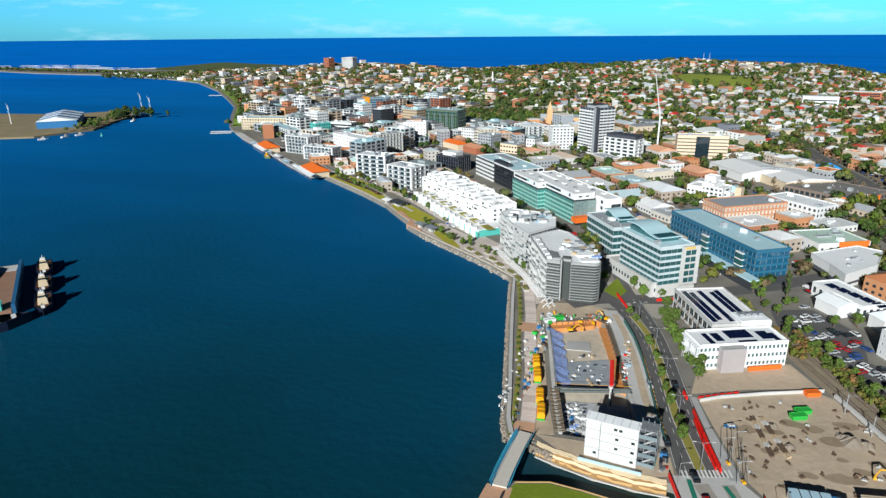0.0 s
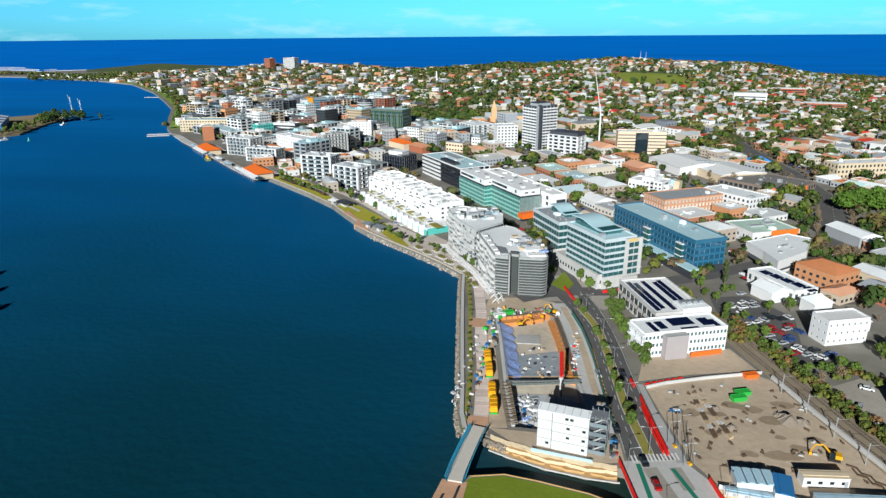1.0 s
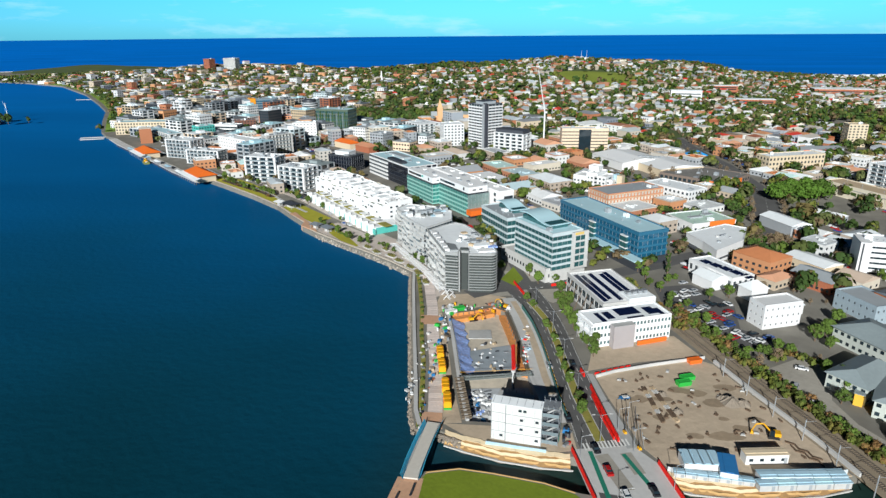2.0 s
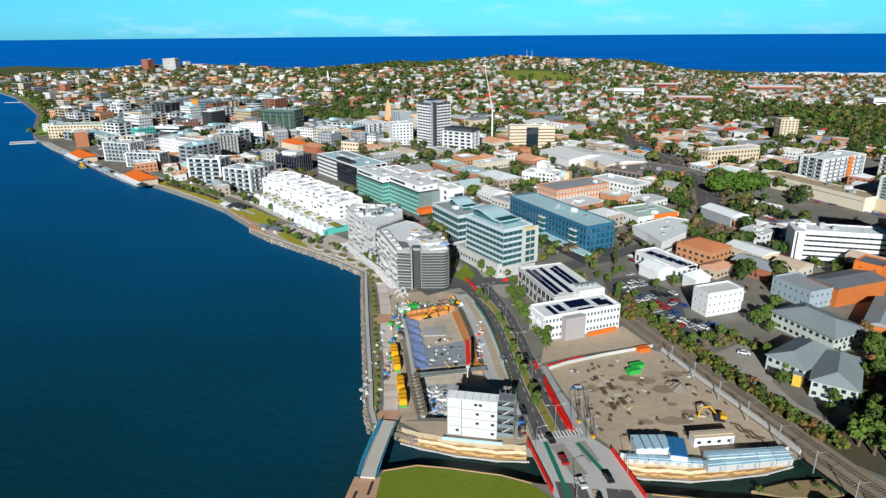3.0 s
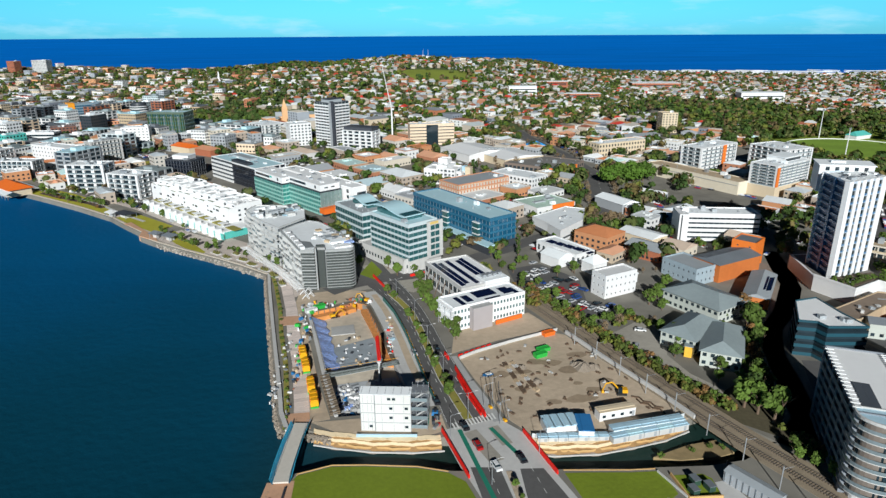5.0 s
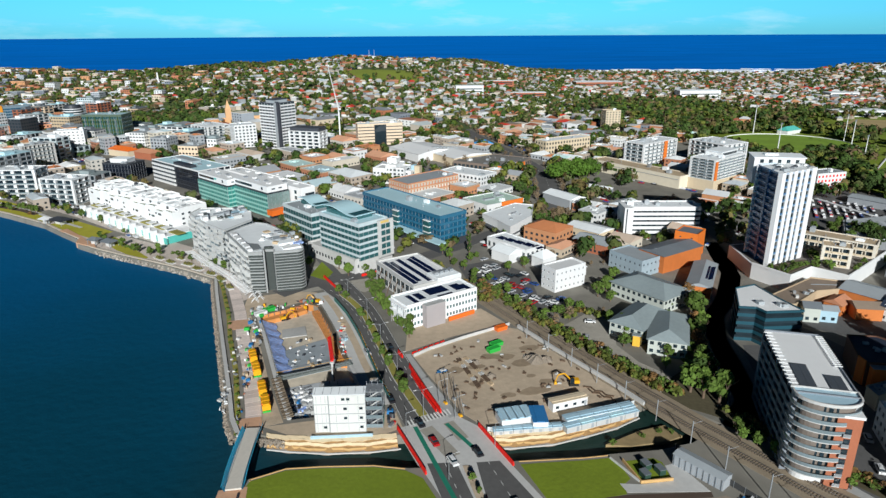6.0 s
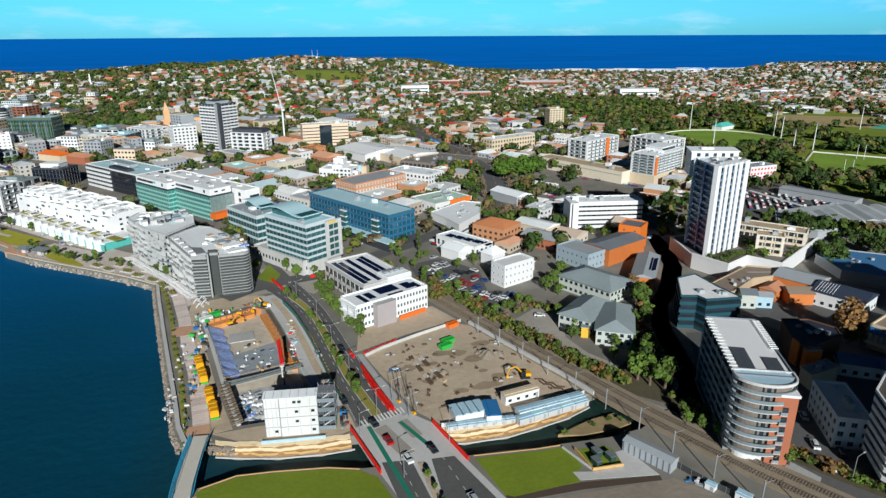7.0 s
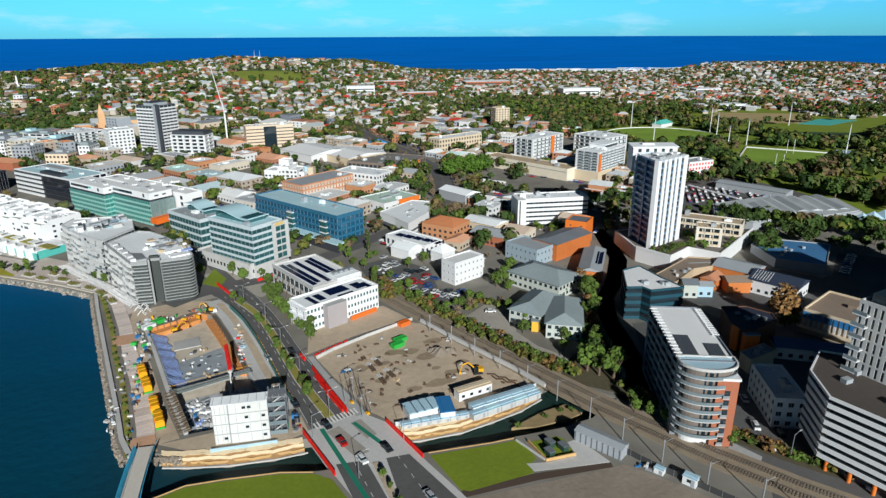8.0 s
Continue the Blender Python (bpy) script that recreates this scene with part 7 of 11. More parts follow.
for x, y, s in ((50.4, 189.7, 1.7), (53.4, 179.8, 1.8), (71.7, 187.5, 3.4), (75.0, 186.5, 2.4), (69.5, 189.5, 2.0), (62, 201, 1.6)):
    g = Geo().cyl(0, 0, 0, s, s * 0.2, s * 0.6, 16)
    g.v = [(x0 + q.gauss(0, 0.12) * s, y0 + q.gauss(0, 0.12) * s, z0) for x0, y0, z0 in g.v]
    single("spoil_mound", g, GRAVEL, "low heap of grey-brown spoil", "heap", at=pose(x, y, Z + 0.02))
YARD_STAIN = mat("damp_dirt", (0.33, 0.25, 0.17), 0.95, scale=0.7, var=0.3, stain=0.3)
for k in range(16):
    cx, cy, s = 42 + q.random() * 40, 163 + q.random() * 38, 1.2 + 2.4 * q.random()
    if (cx - 62) * 0.9 + (cy - 186) * 0.35 < 17:
        patch("damp_patch", [(cx + s * (1 + 0.4 * q.random()) * math.cos(i * 0.7), cy + s * (0.5 + 0.4 * q.random()) * math.sin(i * 0.7)) for i in range(9)], Z + 0.044 + 0.001 * k, YARD_STAIN, "damp darker patch on the dirt yard", "ground", 0.05)

# yard sheds along the creek


def portable(x, y, a, w, d, h, roof, lab, wall=WHITE, rise=0.35, name="site_shed"):
    t = thing(name, x, y, Z + 0.04, a, lab, "site shed", "portable sheds in the yard")
    part("wall", Geo().box(0, 0, 0, w, d, h), wall, t)
    part("roof", Geo().box(0, 0, h, w + 0.3, d + 0.3, 0.12).box(0, 0, h + 0.12, w, d * 0.5, rise * 0.5), roof, t)
    n = max(1, int(w / 3))
    me = Geo().box(0, 0, 0, 1.1, 0.08, 0.9).mesh("window", GLASS)
    if h > 2.3:
        for i in range(n):
            part("window", me, None, t, at=pose((i + 0.5) * w / n - w / 2, -d / 2 - 0.01, 1.0))
        part("door", Geo().box(w / 2 - 0.8, -d / 2 - 0.02, 0.1, 0.9, 0.08, 2.0), GREY, t)
    else:
        part("door", Geo().box(w / 4, -d / 2 - 0.02, 0.1, 0.8, 0.08, h - 0.4), GREY, t)
    return t


for k in range(4):
    portable(49.2 + k * 2.45, 153.2 + k * 0.1, 92, 6.2, 2.4, 2.9, PALE_BLUE, "white portable shed with a pale blue roof")
portable(59.6, 151.2, 80, 8.4, 4.4, 3.0, BLUE, "portable shed with a bright blue roof")
portable(71.5, 157.6, 8, 12, 3.2, 3.0, CREAM, "pair of cream shipping containers side by side", WHITE)
for k in range(5):
    portable(69 + k * 4.6, 148.8 + k * 0.55, 8, 4.5, 3.0, 2.4, PALE_BLUE, "white portable shed with a pale blue metal roof")
    portable(68 + k * 4.9, 145.8 + k * 0.75, 9, 4.8, 2.6, 1.9, (PALE_BLUE, ROOF_BLUE)[k % 2], "low shed with pale blue roof and grey walls", PALE_CONCRETE)
for k in range(7):
    portable(46.5 + k * 2.9, 148.8 - 0.25 * k, -5, 2.8, 2.2, 1.3, PALE_BLUE, "small grey site locker along the creek wall", PALE_CONCRETE)

single("yard_fence", Geo().ribbon([(43.8, 150.2), (49, 148.4), (62, 147.4), (74, 149.2), (83, 151), (92, 154.2)], 0.12, Z + 1.5, 1.5), mat("fence_sheet", (0.60, 0.64, 0.66), 0.7, scale=0.6, var=0.15), "pale sheeted fence along the yard above the creek", "fence")
for x, y, m, lab in ((34.9, 166.9, DARK, "dark drilling mast standing at the yard gate"), (38.0, 168.6, RED, "slim drilling mast in the yard"), (37.9, 159.4, DARK, "dark drilling mast by the crossing")):
    t = thing("drill_mast", x, y, Z + 0.04, 15, lab, "drill mast")
    part("base", Geo().box(0, 0, 0, 0.9, 1.5, 0.6, taper=0.8), YELLOW if m is DARK else STEEL, t)
    part("mast", Geo().beam((0, 0, 0.6), (-0.3, 0.2, 8.2), 0.2), DARK, t)
    part("stay", Geo().beam((0.9, -0.9, 0.6), (0.4, 0.2, 5.6), 0.12), STEEL, t)
for i, (x, y, a) in enumerate(along([(-31.5, 262), (-37, 282), (-42, 300), (-50, 312)], 2.7)):
    t = thing("trestle", x + 2.2 + (i % 2) * 2.6, y, Z + 0.05, a + 70, "white steel trestle frame stacked on the plaza", "trestle", "white trestles before the flats")
    part("frame", Geo().beam((-1.6, 0, 0), (0, 0, 1.7), 0.22).beam((1.6, 0, 0), (0, 0, 1.7), 0.22).beam((-1.6, 1.4, 0), (0, 1.4, 1.7), 0.22).beam((1.6, 1.4, 0), (0, 1.4, 1.7), 0.22).beam((0, 0, 1.65), (0, 1.4, 1.65), 0.2), WHITE, t)
# ribbed grey store beside the railway, transformers, loose plant
t = thing("store_shed", 93.4, 120.6, Z, -62, "long grey ribbed steel store beside the track", "shed")
part("wall", Geo().box(0, 0, 0, 14, 4.2, 3.2), GREY, t)
part("roof", Geo().gable(0, 0, 3.2, 14, 4.2, 0.6, over=0.2), ROOF_GREY, t)
for k in range(9):
    part("rib", Geo().box(-6.6 + k * 1.65, -2.15, 0, 0.18, 0.2, 3.2), ROOF_DARK, t)
for x, y in ((78.5, 122.5), (83.2, 123.3), (80.6, 126)):
    t = thing("transformer_box", x, y, Z + 0.06, 8, "dark green metal transformer box on the slab", "electrical box", "transformer boxes")
    part("cabinet", Geo().box(0, 0, 0, 1.8, 2.6, 1.6), mat("box_green", (0.03, 0.07, 0.05), 0.6), t)
    part("lid", Geo().box(0, 0, 1.6, 2.0, 2.8, 0.15), ROOF_DARK, t)
single("court_wall", Geo().ribbon([(75.8, 129.6), (76.4, 120.4), (85, 119.8)], 0.35, Z + 0.9, 0.9), SAND, "low sandstone wall round the small court", "wall")
single("jetty_wall", Geo().ribbon([(73, 131.4), (76.2, 121)], 0.3, Z + 0.6, 0.6), PALE_CONCRETE, "thin white wall beside the inlet", "wall")
clutter("site_crate", "blue tarpaulin and crates by the fence", 99, 109.5, 3, 3, 8, (BLUE, DARK, WHITE, STEEL), seed=9)
portable(105.5, 99.5, -62, 3.4, 2.2, 2.4, PALE_BLUE, "small white cabin with pale blue roof beside the track")
portable(101.2, 105.8, -62, 2.4, 2.0, 1.6, PALE_BLUE, "small pale cabin beside the track")

# ---- street lamps and vehicles ----
for x, y, a in along(MEDIAN, 24):
    street_lamp(x, y, a - 90)
for x, y in ((20.5, 153), (28.5, 132), (44, 143), (36, 158), (33, 168), (36.5, 172), (137.3, 97.8)):
    street_lamp(x, y, 10, 7.5, False)
for x, y, a, c in ((27.6, 148, -77, "red"), (31, 138.6, -77, "white"), (25.2, 157.5, -75, "black"), (18.4, 172, -80, "black"), (22.5, 207, 98, "black"), (14, 205, -80, "silver"), (38.5, 141, 103, "black"), (43, 119, 100, "silver")):
    car(x, y, a, c, group="cars on the road")

# ---- car parks ----
patch("car_park", [(66, 262), (79, 232), (96, 226), (106, 232), (92, 243), (97, 268), (84, 290), (66, 285)], Z + 0.03, ASPHALT, "dark asphalt car park among the trees", "car park")
patch("car_park", [(89.2, 209.5), (107.4, 221.7), (113.6, 211.7), (104.6, 192), (106.4, 178.5), (112.4, 166.7), (102.8, 157.6), (95, 180)], Z + 0.03, PALE_ASPHALT, "grey asphalt car park beside the railway", "car park")
patch("forecourt", [(100, 300), (128, 330), (150, 322), (135, 290), (112, 285)], Z + 0.025, ASPHALT, "grey asphalt yard among low buildings", "car park")
q = random.Random(12)
PARKED = [(73.1, 275.6), (83, 281.5), (91.3, 265.2), (94.3, 267.5), (85.1, 252.5), (88.6, 245.2), (82, 242.7), (89, 239.4), (80.8, 291), (86, 268), (78, 275), (92, 259), (94.5, 254), (90.4, 255.5), (80.1, 260.2), (83.5, 263.3), (88, 265.9), (75.5, 257.1), (87.3, 250.8), (88.8, 247.8), (81.6, 247.9), (90, 236.5), (91.4, 233.8), (95.2, 238.1), (95.6, 232.7), (87.1, 234), (100.2, 235.8), (73.9, 277.2),
          (78.8, 280.7), (83.2, 277), (69.7, 270.3), (76.2, 270.1), (84, 256), (78, 265), (85, 242), (81, 238), (93, 229.5), (71, 265)]
for i, (x, y) in enumerate(PARKED):
    car(x, y, 30 + q.gauss(0, 6) + (90 if i % 3 == 0 else 0), ("white", "silver", "black", "white", "red", "blue", "silver")[i % 7])
for x, y, a, c in ((103, 211.7, -20, "white"), (98.2, 188.6, -10, "white"), (101.3, 180.7, -10, "black"), (104.4, 165.3, -30, "blue"), (96, 199, 60, "silver")):
    car(x, y, a, c)
g = Geo()
for x, y, a in along([(97, 203), (101, 182), (105, 168)], 2.6, -3.2):
    g.box(x, y, Z + 0.035, 0.12, 4.2, 0.006, a)
single("bay_line", g, LINE, "white parking bay lines", "line", kind="stuff")
for x, y, a, c in ((148, 124, 60, "silver"), (140, 112, 60, "white"), (144, 107, 60, "black"), (137, 103, 62, "silver"), (152, 133, 60, "black")):
    car(x, y, a, c)
strip("road", [(112, 72), (134, 97), (141, 113), (153, 128), (168, 145), (182, 168), (177, 196), (181, 212)], 8, Z + 0.04, ASPHALT, "asphalt side street between apartment blocks")
patch("car_park", [(236, 164), (252, 190), (268, 190), (300, 212), (322, 190), (292, 150), (246, 150)], Z + 0.034, ASPHALT, "dark asphalt car park in the towers' shade", "car park")
for k in range(9):
    car(276 + k * 3.1, 190 + k * 1.9, 118, ("white", "silver", "white", "black", "blue", "silver")[k % 6])
patch("street", [(121, 118), (128, 101), (138, 84), (150, 60), (215, 70), (236, 118), (205, 150), (195, 170), (172, 176), (150, 182), (143, 168), (132, 142), (122, 128)], Z + 0.03, ASPHALT, "dark asphalt street and yards between the apartment blocks", "street")
patch("street", [(178, 196), (186, 222), (202, 222), (226, 212), (250, 206), (262, 190), (236, 164), (200, 172)], Z + 0.028, ASPHALT, "dark asphalt lanes among the low shops", "street")
patch("footpath", [(119, 104.6), (124, 96), (131, 101), (128.4, 108.6)], Z + 0.06, CONCRETE, "grey concrete footpath at the curved end", "pavement")
VERGE = mat("verge_soil", (0.095, 0.08, 0.045), 0.95, scale=0.8, var=0.35, stain=0.3)
single("verge", Geo().ribbon([(x, y) for x, y, a in along([(68, 256), (74.5, 240), (82, 216), (91, 192), (100, 169), (106, 155)], 8, 2.6)], 5.2, Z + 0.045, 0.2), VERGE, "dark leaf-littered verge beside the railway", "verge", kind="structure")
# scrub soil whose dark colour also stands in for the shade here
patch("verge", [(102.8, 157.6), (107, 149), (114, 142), (122.5, 151), (131.5, 172.5), (139, 191), (131, 186), (118, 170), (112.4, 166.7)], Z + 0.036, VERGE, "dark leaf-littered ground under the canal trees, darkened for their shade", "verge")
single("verge", Geo().ribbon([(x, y) for x, y, a in along([(108, 146), (112, 137), (119, 121), (125, 107), (133, 93), (146, 75)], 8, 6.4)], 4.6, Z + 0.052, 0.2), VERGE, "dark leaf-littered verge beside the railway", "verge", kind="structure")
strip("road", [(182, 168), (215, 178), (250, 176), (290, 190)], 8, Z + 0.044, ASPHALT, "asphalt side street in the shade")

# ---- details of the large buildings ----
# solar panels
PANEL = Geo().box(0, 0, 0, 1.0, 2.0, 0.06).mesh("solar_panel", SOLAR)


GREY_PANEL = Geo().box(0, 0, 0, 1.0, 2.0, 0.06).mesh("solar_panel", mat("grey_solar", (0.075, 0.085, 0.10), 0.5, scale=1.0, var=0.1))


def solar_rows(x, y, a, z, rows, cols, dx, dy, label, tilt=6, panel=PANEL):
    t = thing("solar_array", x, y, z, a, label, "solar panels")
    for i in range(cols):
        for j in range(rows):
            part("solar_panel", panel, None, t, at=pose((i - (cols - 1) / 2) * dx, (j - (rows - 1) / 2) * dy, 0.15, tilt))


for x, y, rows, cols in ((34.0, 227.2, 4, 2), (37.2, 229.4, 3, 3), (44.8, 234.2, 3, 9), (47.8, 228.8, 1, 7), (54.0, 236.0, 3, 4), (57.6, 235.4, 3, 2)):
    solar_rows(x, y, 22, Z + 9.75, rows, cols, 1.04, 2.06, "dark blue solar panels on the white roof", 2)
for k, t0 in enumerate((-8.2, -5.6, -1.4, 3.4, 6.0)):
    solar_rows(41 + 0.943 * t0, 261.5 + 0.334 * t0, -70.5, Z + 9.25, 1, 28 - 3 * (k % 2), 1.1, 2.0, "long row of dark solar panels on the pale roof")
t = thing("roof_plant_room", 51.5, 250.2, Z, 22, "white plant room with grey roof deck beside the solar panels", "plant room")
part("wall", Geo().box(0, 0, 0, 12.4, 9, 10.6), WHITE, t)
part("roof_deck", Geo().box(0, 0, 10.6, 11.8, 8.4, 0.3), ROOF_PALE, t)
for k in range(4):
    part("condenser", Geo().box(-4 + k * 2.6, 0.6, 10.9, 1.7, 2.2, 1.3), STEEL, t)
for k in range(5):
    solar_rows(94.5 + k * 3.4, 306 - k * 4.6, -63, Z + 6.05, 2, 5, 1.08, 2.1, "block of dark solar panels on the white hall")
blk = thing("entrance_tower", 41.8, 223.9, Z, 22, "smooth mauve-grey entrance block on the white office front", "building part")
part("body", Geo().box(0, 0, 0, 8.8, 4.4, 9.3), mat("mauve_grey", (0.40, 0.36, 0.36), 0.8, scale=0.5, var=0.05), blk)
part("coping", Geo().box(0, 0, 9.3, 9.0, 4.6, 0.15), CONCRETE, blk)
can = thing("canopy", 29.6, 226.0, Z, 22, "wide white flat canopy on slim posts", "canopy")
part("slab", Geo().box(0, 0, 9.0, 4.6, 12.4, 0.55), BRIGHT, can)
part("lower_slab", Geo().box(-0.3, 0, 5.4, 4.0, 11.6, 0.4), BRIGHT, can)
for py in (-5, 0, 5):
    part("post", Geo().cyl(-2.0, py, 0, 0.15, 0.15, 9.0, 8), STEEL, can)
single("site_screen", Geo().box(0, 0, 0, 13, 0.3, 1.8), ORANGE_ROOF, "low orange-red screen wall beside the office", "fence", at=pose(54.2, 227.2, Z, 0, 0, 24))
single("court_wall", Geo().ribbon([(29.9, 198.6), (36.5, 202.6), (50.4, 208.6), (70.9, 216.2)], 0.4, Z + 1.2, 1.2), PALE_CONCRETE, "low pale wall between the office court and the yard", "wall")
for k in range(5):
    x, y = 25.6 - k * 1.6 + 4.0, 243 + k * 5.6
    t = thing("raking_prop", x, y, Z, 0, "slim brown raking steel prop before the solar hall", "prop", "props along the solar hall")
    part("strut", Geo().beam((0, 0, 0), (3.2, 1.2, 9.2), 0.28), BARK, t)

# waterfront apartment podium with planted terraces
pod = thing("podium", -109.5, 398, Z, -50, "white townhouse podium with aqua glass and planted roof terraces", "podium")
take(-109.5, 398, -50, 105, 19)
part("wall", Geo().box(0, 0, 0, 104, 18, 4.6), BRIGHT, pod)
for k in range(13):
    part("bay", Geo().box(-48 + k * 8, -9.4, 0, 3.6, 2.6, 6.2), BRIGHT, pod)
    part("screen", Geo().box(-44 + k * 8, -9.3, 0.4, 3.2, 0.4, 3.4), AQUA, pod)
    if k % 2 == 0:
        part("terrace_garden", Geo().box(-46 + k * 8, -1, 4.6, 9, 5, 0.5), DRY_GRASS, pod)
    else:
        part("pergola", Geo().box(-46 + k * 8, -3, 6.6, 5, 4, 0.25).box(-46 + k * 8, -3, 4.6, 0.3, 0.3, 2.0), BRIGHT, pod)
part("screen", Geo().box(52.2, 0, 0.2, 0.4, 16, 4.0), AQUA, pod)
def wave_roof(x, y, a, w, d, z, label, mat_roof=ROOF_BLUE):
    """A curved roof hood over an office block's plant floor."""
    t = thing("roof_hood", x, y, z, a, label, "roof")
    vs, fs, n = [], [], 12
    for i in range(n + 1):
        u = i / n
        zz = 3.2 + 1.1 * math.sin(u * math.pi * 1.6 + 0.4)
        for v, dz in ((-d / 2, 0), (d / 2, 0), (d / 2, -0.4), (-d / 2, -0.4)):
            vs.append((-w / 2 + w * u, v, zz + dz))
    for i in range(n):
        for k in range(4):
            fs.append((4 * i + k, 4 * i + 4 + k, 4 * i + 4 + (k + 1) % 4, 4 * i + (k + 1) % 4))
    fs += [(0, 1, 2, 3), (4 * n + 3, 4 * n + 2, 4 * n + 1, 4 * n)]
    part("hood", Geo().add(vs, fs), mat_roof, t, smooth=False)
    part("window_band", Geo().box(0, 0, 0, w - 2.5, d - 2.5, 2.3), GLASS_TEAL, t)


wave_roof(15, 307, -56, 26, 13, Z + 24.2, "curved blue-grey roof hood over the glass office")
wave_roof(-1.5, 361, -60, 20, 11, Z + 15.7, "curved blue-grey roof hood over the glass office")
# podium of the near glass office, canopy and bays of the blue one
pdm = thing("podium", 14.2, 308.4, Z, -57, "pale concrete podium with slit windows under the glass office", "podium")
part("wall", Geo().box(0, 0, 0, 40, 23.5, 6.4), PALE_CONCRETE, pdm)
part("parapet", ring(40, 23.5, 6.4, 0.9, 0.3), PALE_CONCRETE, pdm)
for k in range(14):
    part("slit_window", Geo().box(-17 + k * 2.6, -11.72, 2.6, 1.1, 0.2, 1.6), GLASS, pdm)
for k in range(8):
    part("slit_window", Geo().box(20.0, -9.4 + k * 2.6, 2.6, 0.2, 1.1, 1.6), GLASS, pdm)
cb = thing("canopy", 52.7, 324.7, Z, -62, "long pale canopy over the dark shopfront of the blue office", "canopy")
part("slab", Geo().box(0, 0, 4.8, 42, 6, 0.6), ROOF_BLUE, cb)
part("shopfront", Geo().box(0, 0.6, 0, 41, 4.2, 4.8), DARK, cb)
for s0 in (-2, 26):
    t = thing("glass_bay", 44.7 + 0.485 * s0, 344.4 - 0.875 * s0, Z, -61, "white-framed glass bay on the blue office", "bay")
    part("glazing", Geo().box(0, 0, 4.2, 4.6, 2.2, 9.6), GLASS_TEAL, t)
    for k in range(4):
        part("band", Geo().box(0, 0, 4.0 + k * 3.2, 5.2, 2.8, 0.5), WHITE, t)
# stair tower of the white stepped building and the wide dark-roofed shops
t = thing("stair_tower", 75.6, 473.4, Z, -32, "blue and orange stair tower on the white building", "stair tower")
part("blue_panel", Geo().box(-1.6, 0, 0, 2.4, 5, 13.6), PALE_BLUE, t)
part("orange_panel", Geo().box(1.8, 0.2, 0, 4.2, 5, 13.0), CREAM, t, "ochre rendered panel")
punched("retail_building", "wide low parking hall with a dark flat roof", 150.5, 521, 47, 46, 52, 5.0, 1, mat("hall_brown", (0.22, 0.17, 0.14), 0.85, scale=0.5), mat("parking_deck_roof", (0.20, 0.19, 0.175), 0.9, scale=0.4, var=0.2, stain=0.25), bay=4, ww=0.7, wh=0.5, sep=False, plant=5, seed=39)
for x, y in ((149.5, 490), (170, 503)):
    t = thing("kiosk", x, y, Z, 35, "bright orange box at the corner of the parking hall", "kiosk", "orange boxes on the parking hall")
    part("panel", Geo().box(0, 0, 0, 6.4, 4, 6.4), ORANGE, t)
    part("cap", Geo().box(0, 0, 6.4, 6.6, 4.2, 0.2), ROOF_DARK, t)
# the curved end of the long apartment block: balconies swept round, with a brick bay
dv, wv, ec = Vector((0.438, 0.899)), Vector((0.899, -0.438)), Vector((121.6, 114.8))
cap = [tuple(ec + wv * 7.8 * math.cos(t) - dv * 5.2 * math.sin(t)) for t in [math.pi * i / 16 for i in range(17)]]
cap = [tuple(ec + dv * 3 + wv * 7.8)] + cap + [tuple(ec + dv * 3 - wv * 7.8)]
swept("curved_bay", "curved end of the apartment block with swept balconies", list(reversed(cap)), 23, 8, PALE_CONCRETE, glass=mat("balcony_wall", (0.20, 0.165, 0.14), 0.8, scale=0.5, var=0.15), inset=1.5, band=0.24, rail=GLASS_RAIL, roof=PALE_BLUE, category="apartment bay", base=2.4, base_mat=WHITE, plant=0)
cb = thing("balcony_doors", ec.x, ec.y, Z, 0, "dark glass balcony doors round the curved end", "balcony doors")
for k in range(8):
    gd = Geo()
    for i in range(11):
        th = math.pi * (0.1 + 0.08 * i)
        px, py = wv * 6.3 * math.cos(th) - dv * 3.75 * math.sin(th)
        gd.box(px, py, 2.7 + k * 2.575, 0.9, 0.5, 1.9, math.degrees(math.atan2((wv * -math.sin(th) - dv * 0.6 * math.cos(th)).y, (wv * -math.sin(th) - dv * 0.6 * math.cos(th)).x)))
    part("door_row", gd, GLASS, cb)
bt = thing("brick_bay", 124.9, 111.7, Z, -26, "red brick bay with small windows at the curved end", "apartment bay")
part("wall", Geo().box(0, 0, 0, 5.6, 6.4, 20.4), BRICK, bt)
for k in range(6):
    part("window", Geo().box(0.1, -3.2, 1.2 + k * 2.9, 1.4, 0.2, 1.7), GLASS, bt)
    part("window", Geo().box(2.8, 0.3, 1.2 + k * 2.9, 0.2, 2.0, 1.7), GLASS, bt)
for k in range(6):
    bl = part("balcony", Geo().box(-0.3, -3.55, 0.7 + k * 2.9, 1.7, 0.8, 0.2), PALE_CONCRETE, bt)
    part("balustrade", Geo().box(-0.3, -3.92, 0.9 + k * 2.9, 1.7, 0.07, 0.85), STEEL, bl)
part("coping", Geo().box(0, 0, 20.4, 6.2, 7.0, 0.7), WHITE, bt)
solar_rows(122.8, 124.9, 63, Z + 23.3, 2, 12, 1.03, 2.04, "grey solar panels on the apartment roof", 0, GREY_PANEL)
rf = thing("roof_frame", 129.4, 131, Z + 23.7, 64, "white steel sun frames along the apartment roof edges", "roof frame")
for k in range(16):
    part("rib", Geo().box(-16 + k * 2.1, 6.9, 0, 0.25, 2.2, 0.25), WHITE, rf)
    part("rib", Geo().box(-2 + k * 1.2, -7.0, 0, 0.25, 2.0, 0.25), WHITE, rf)
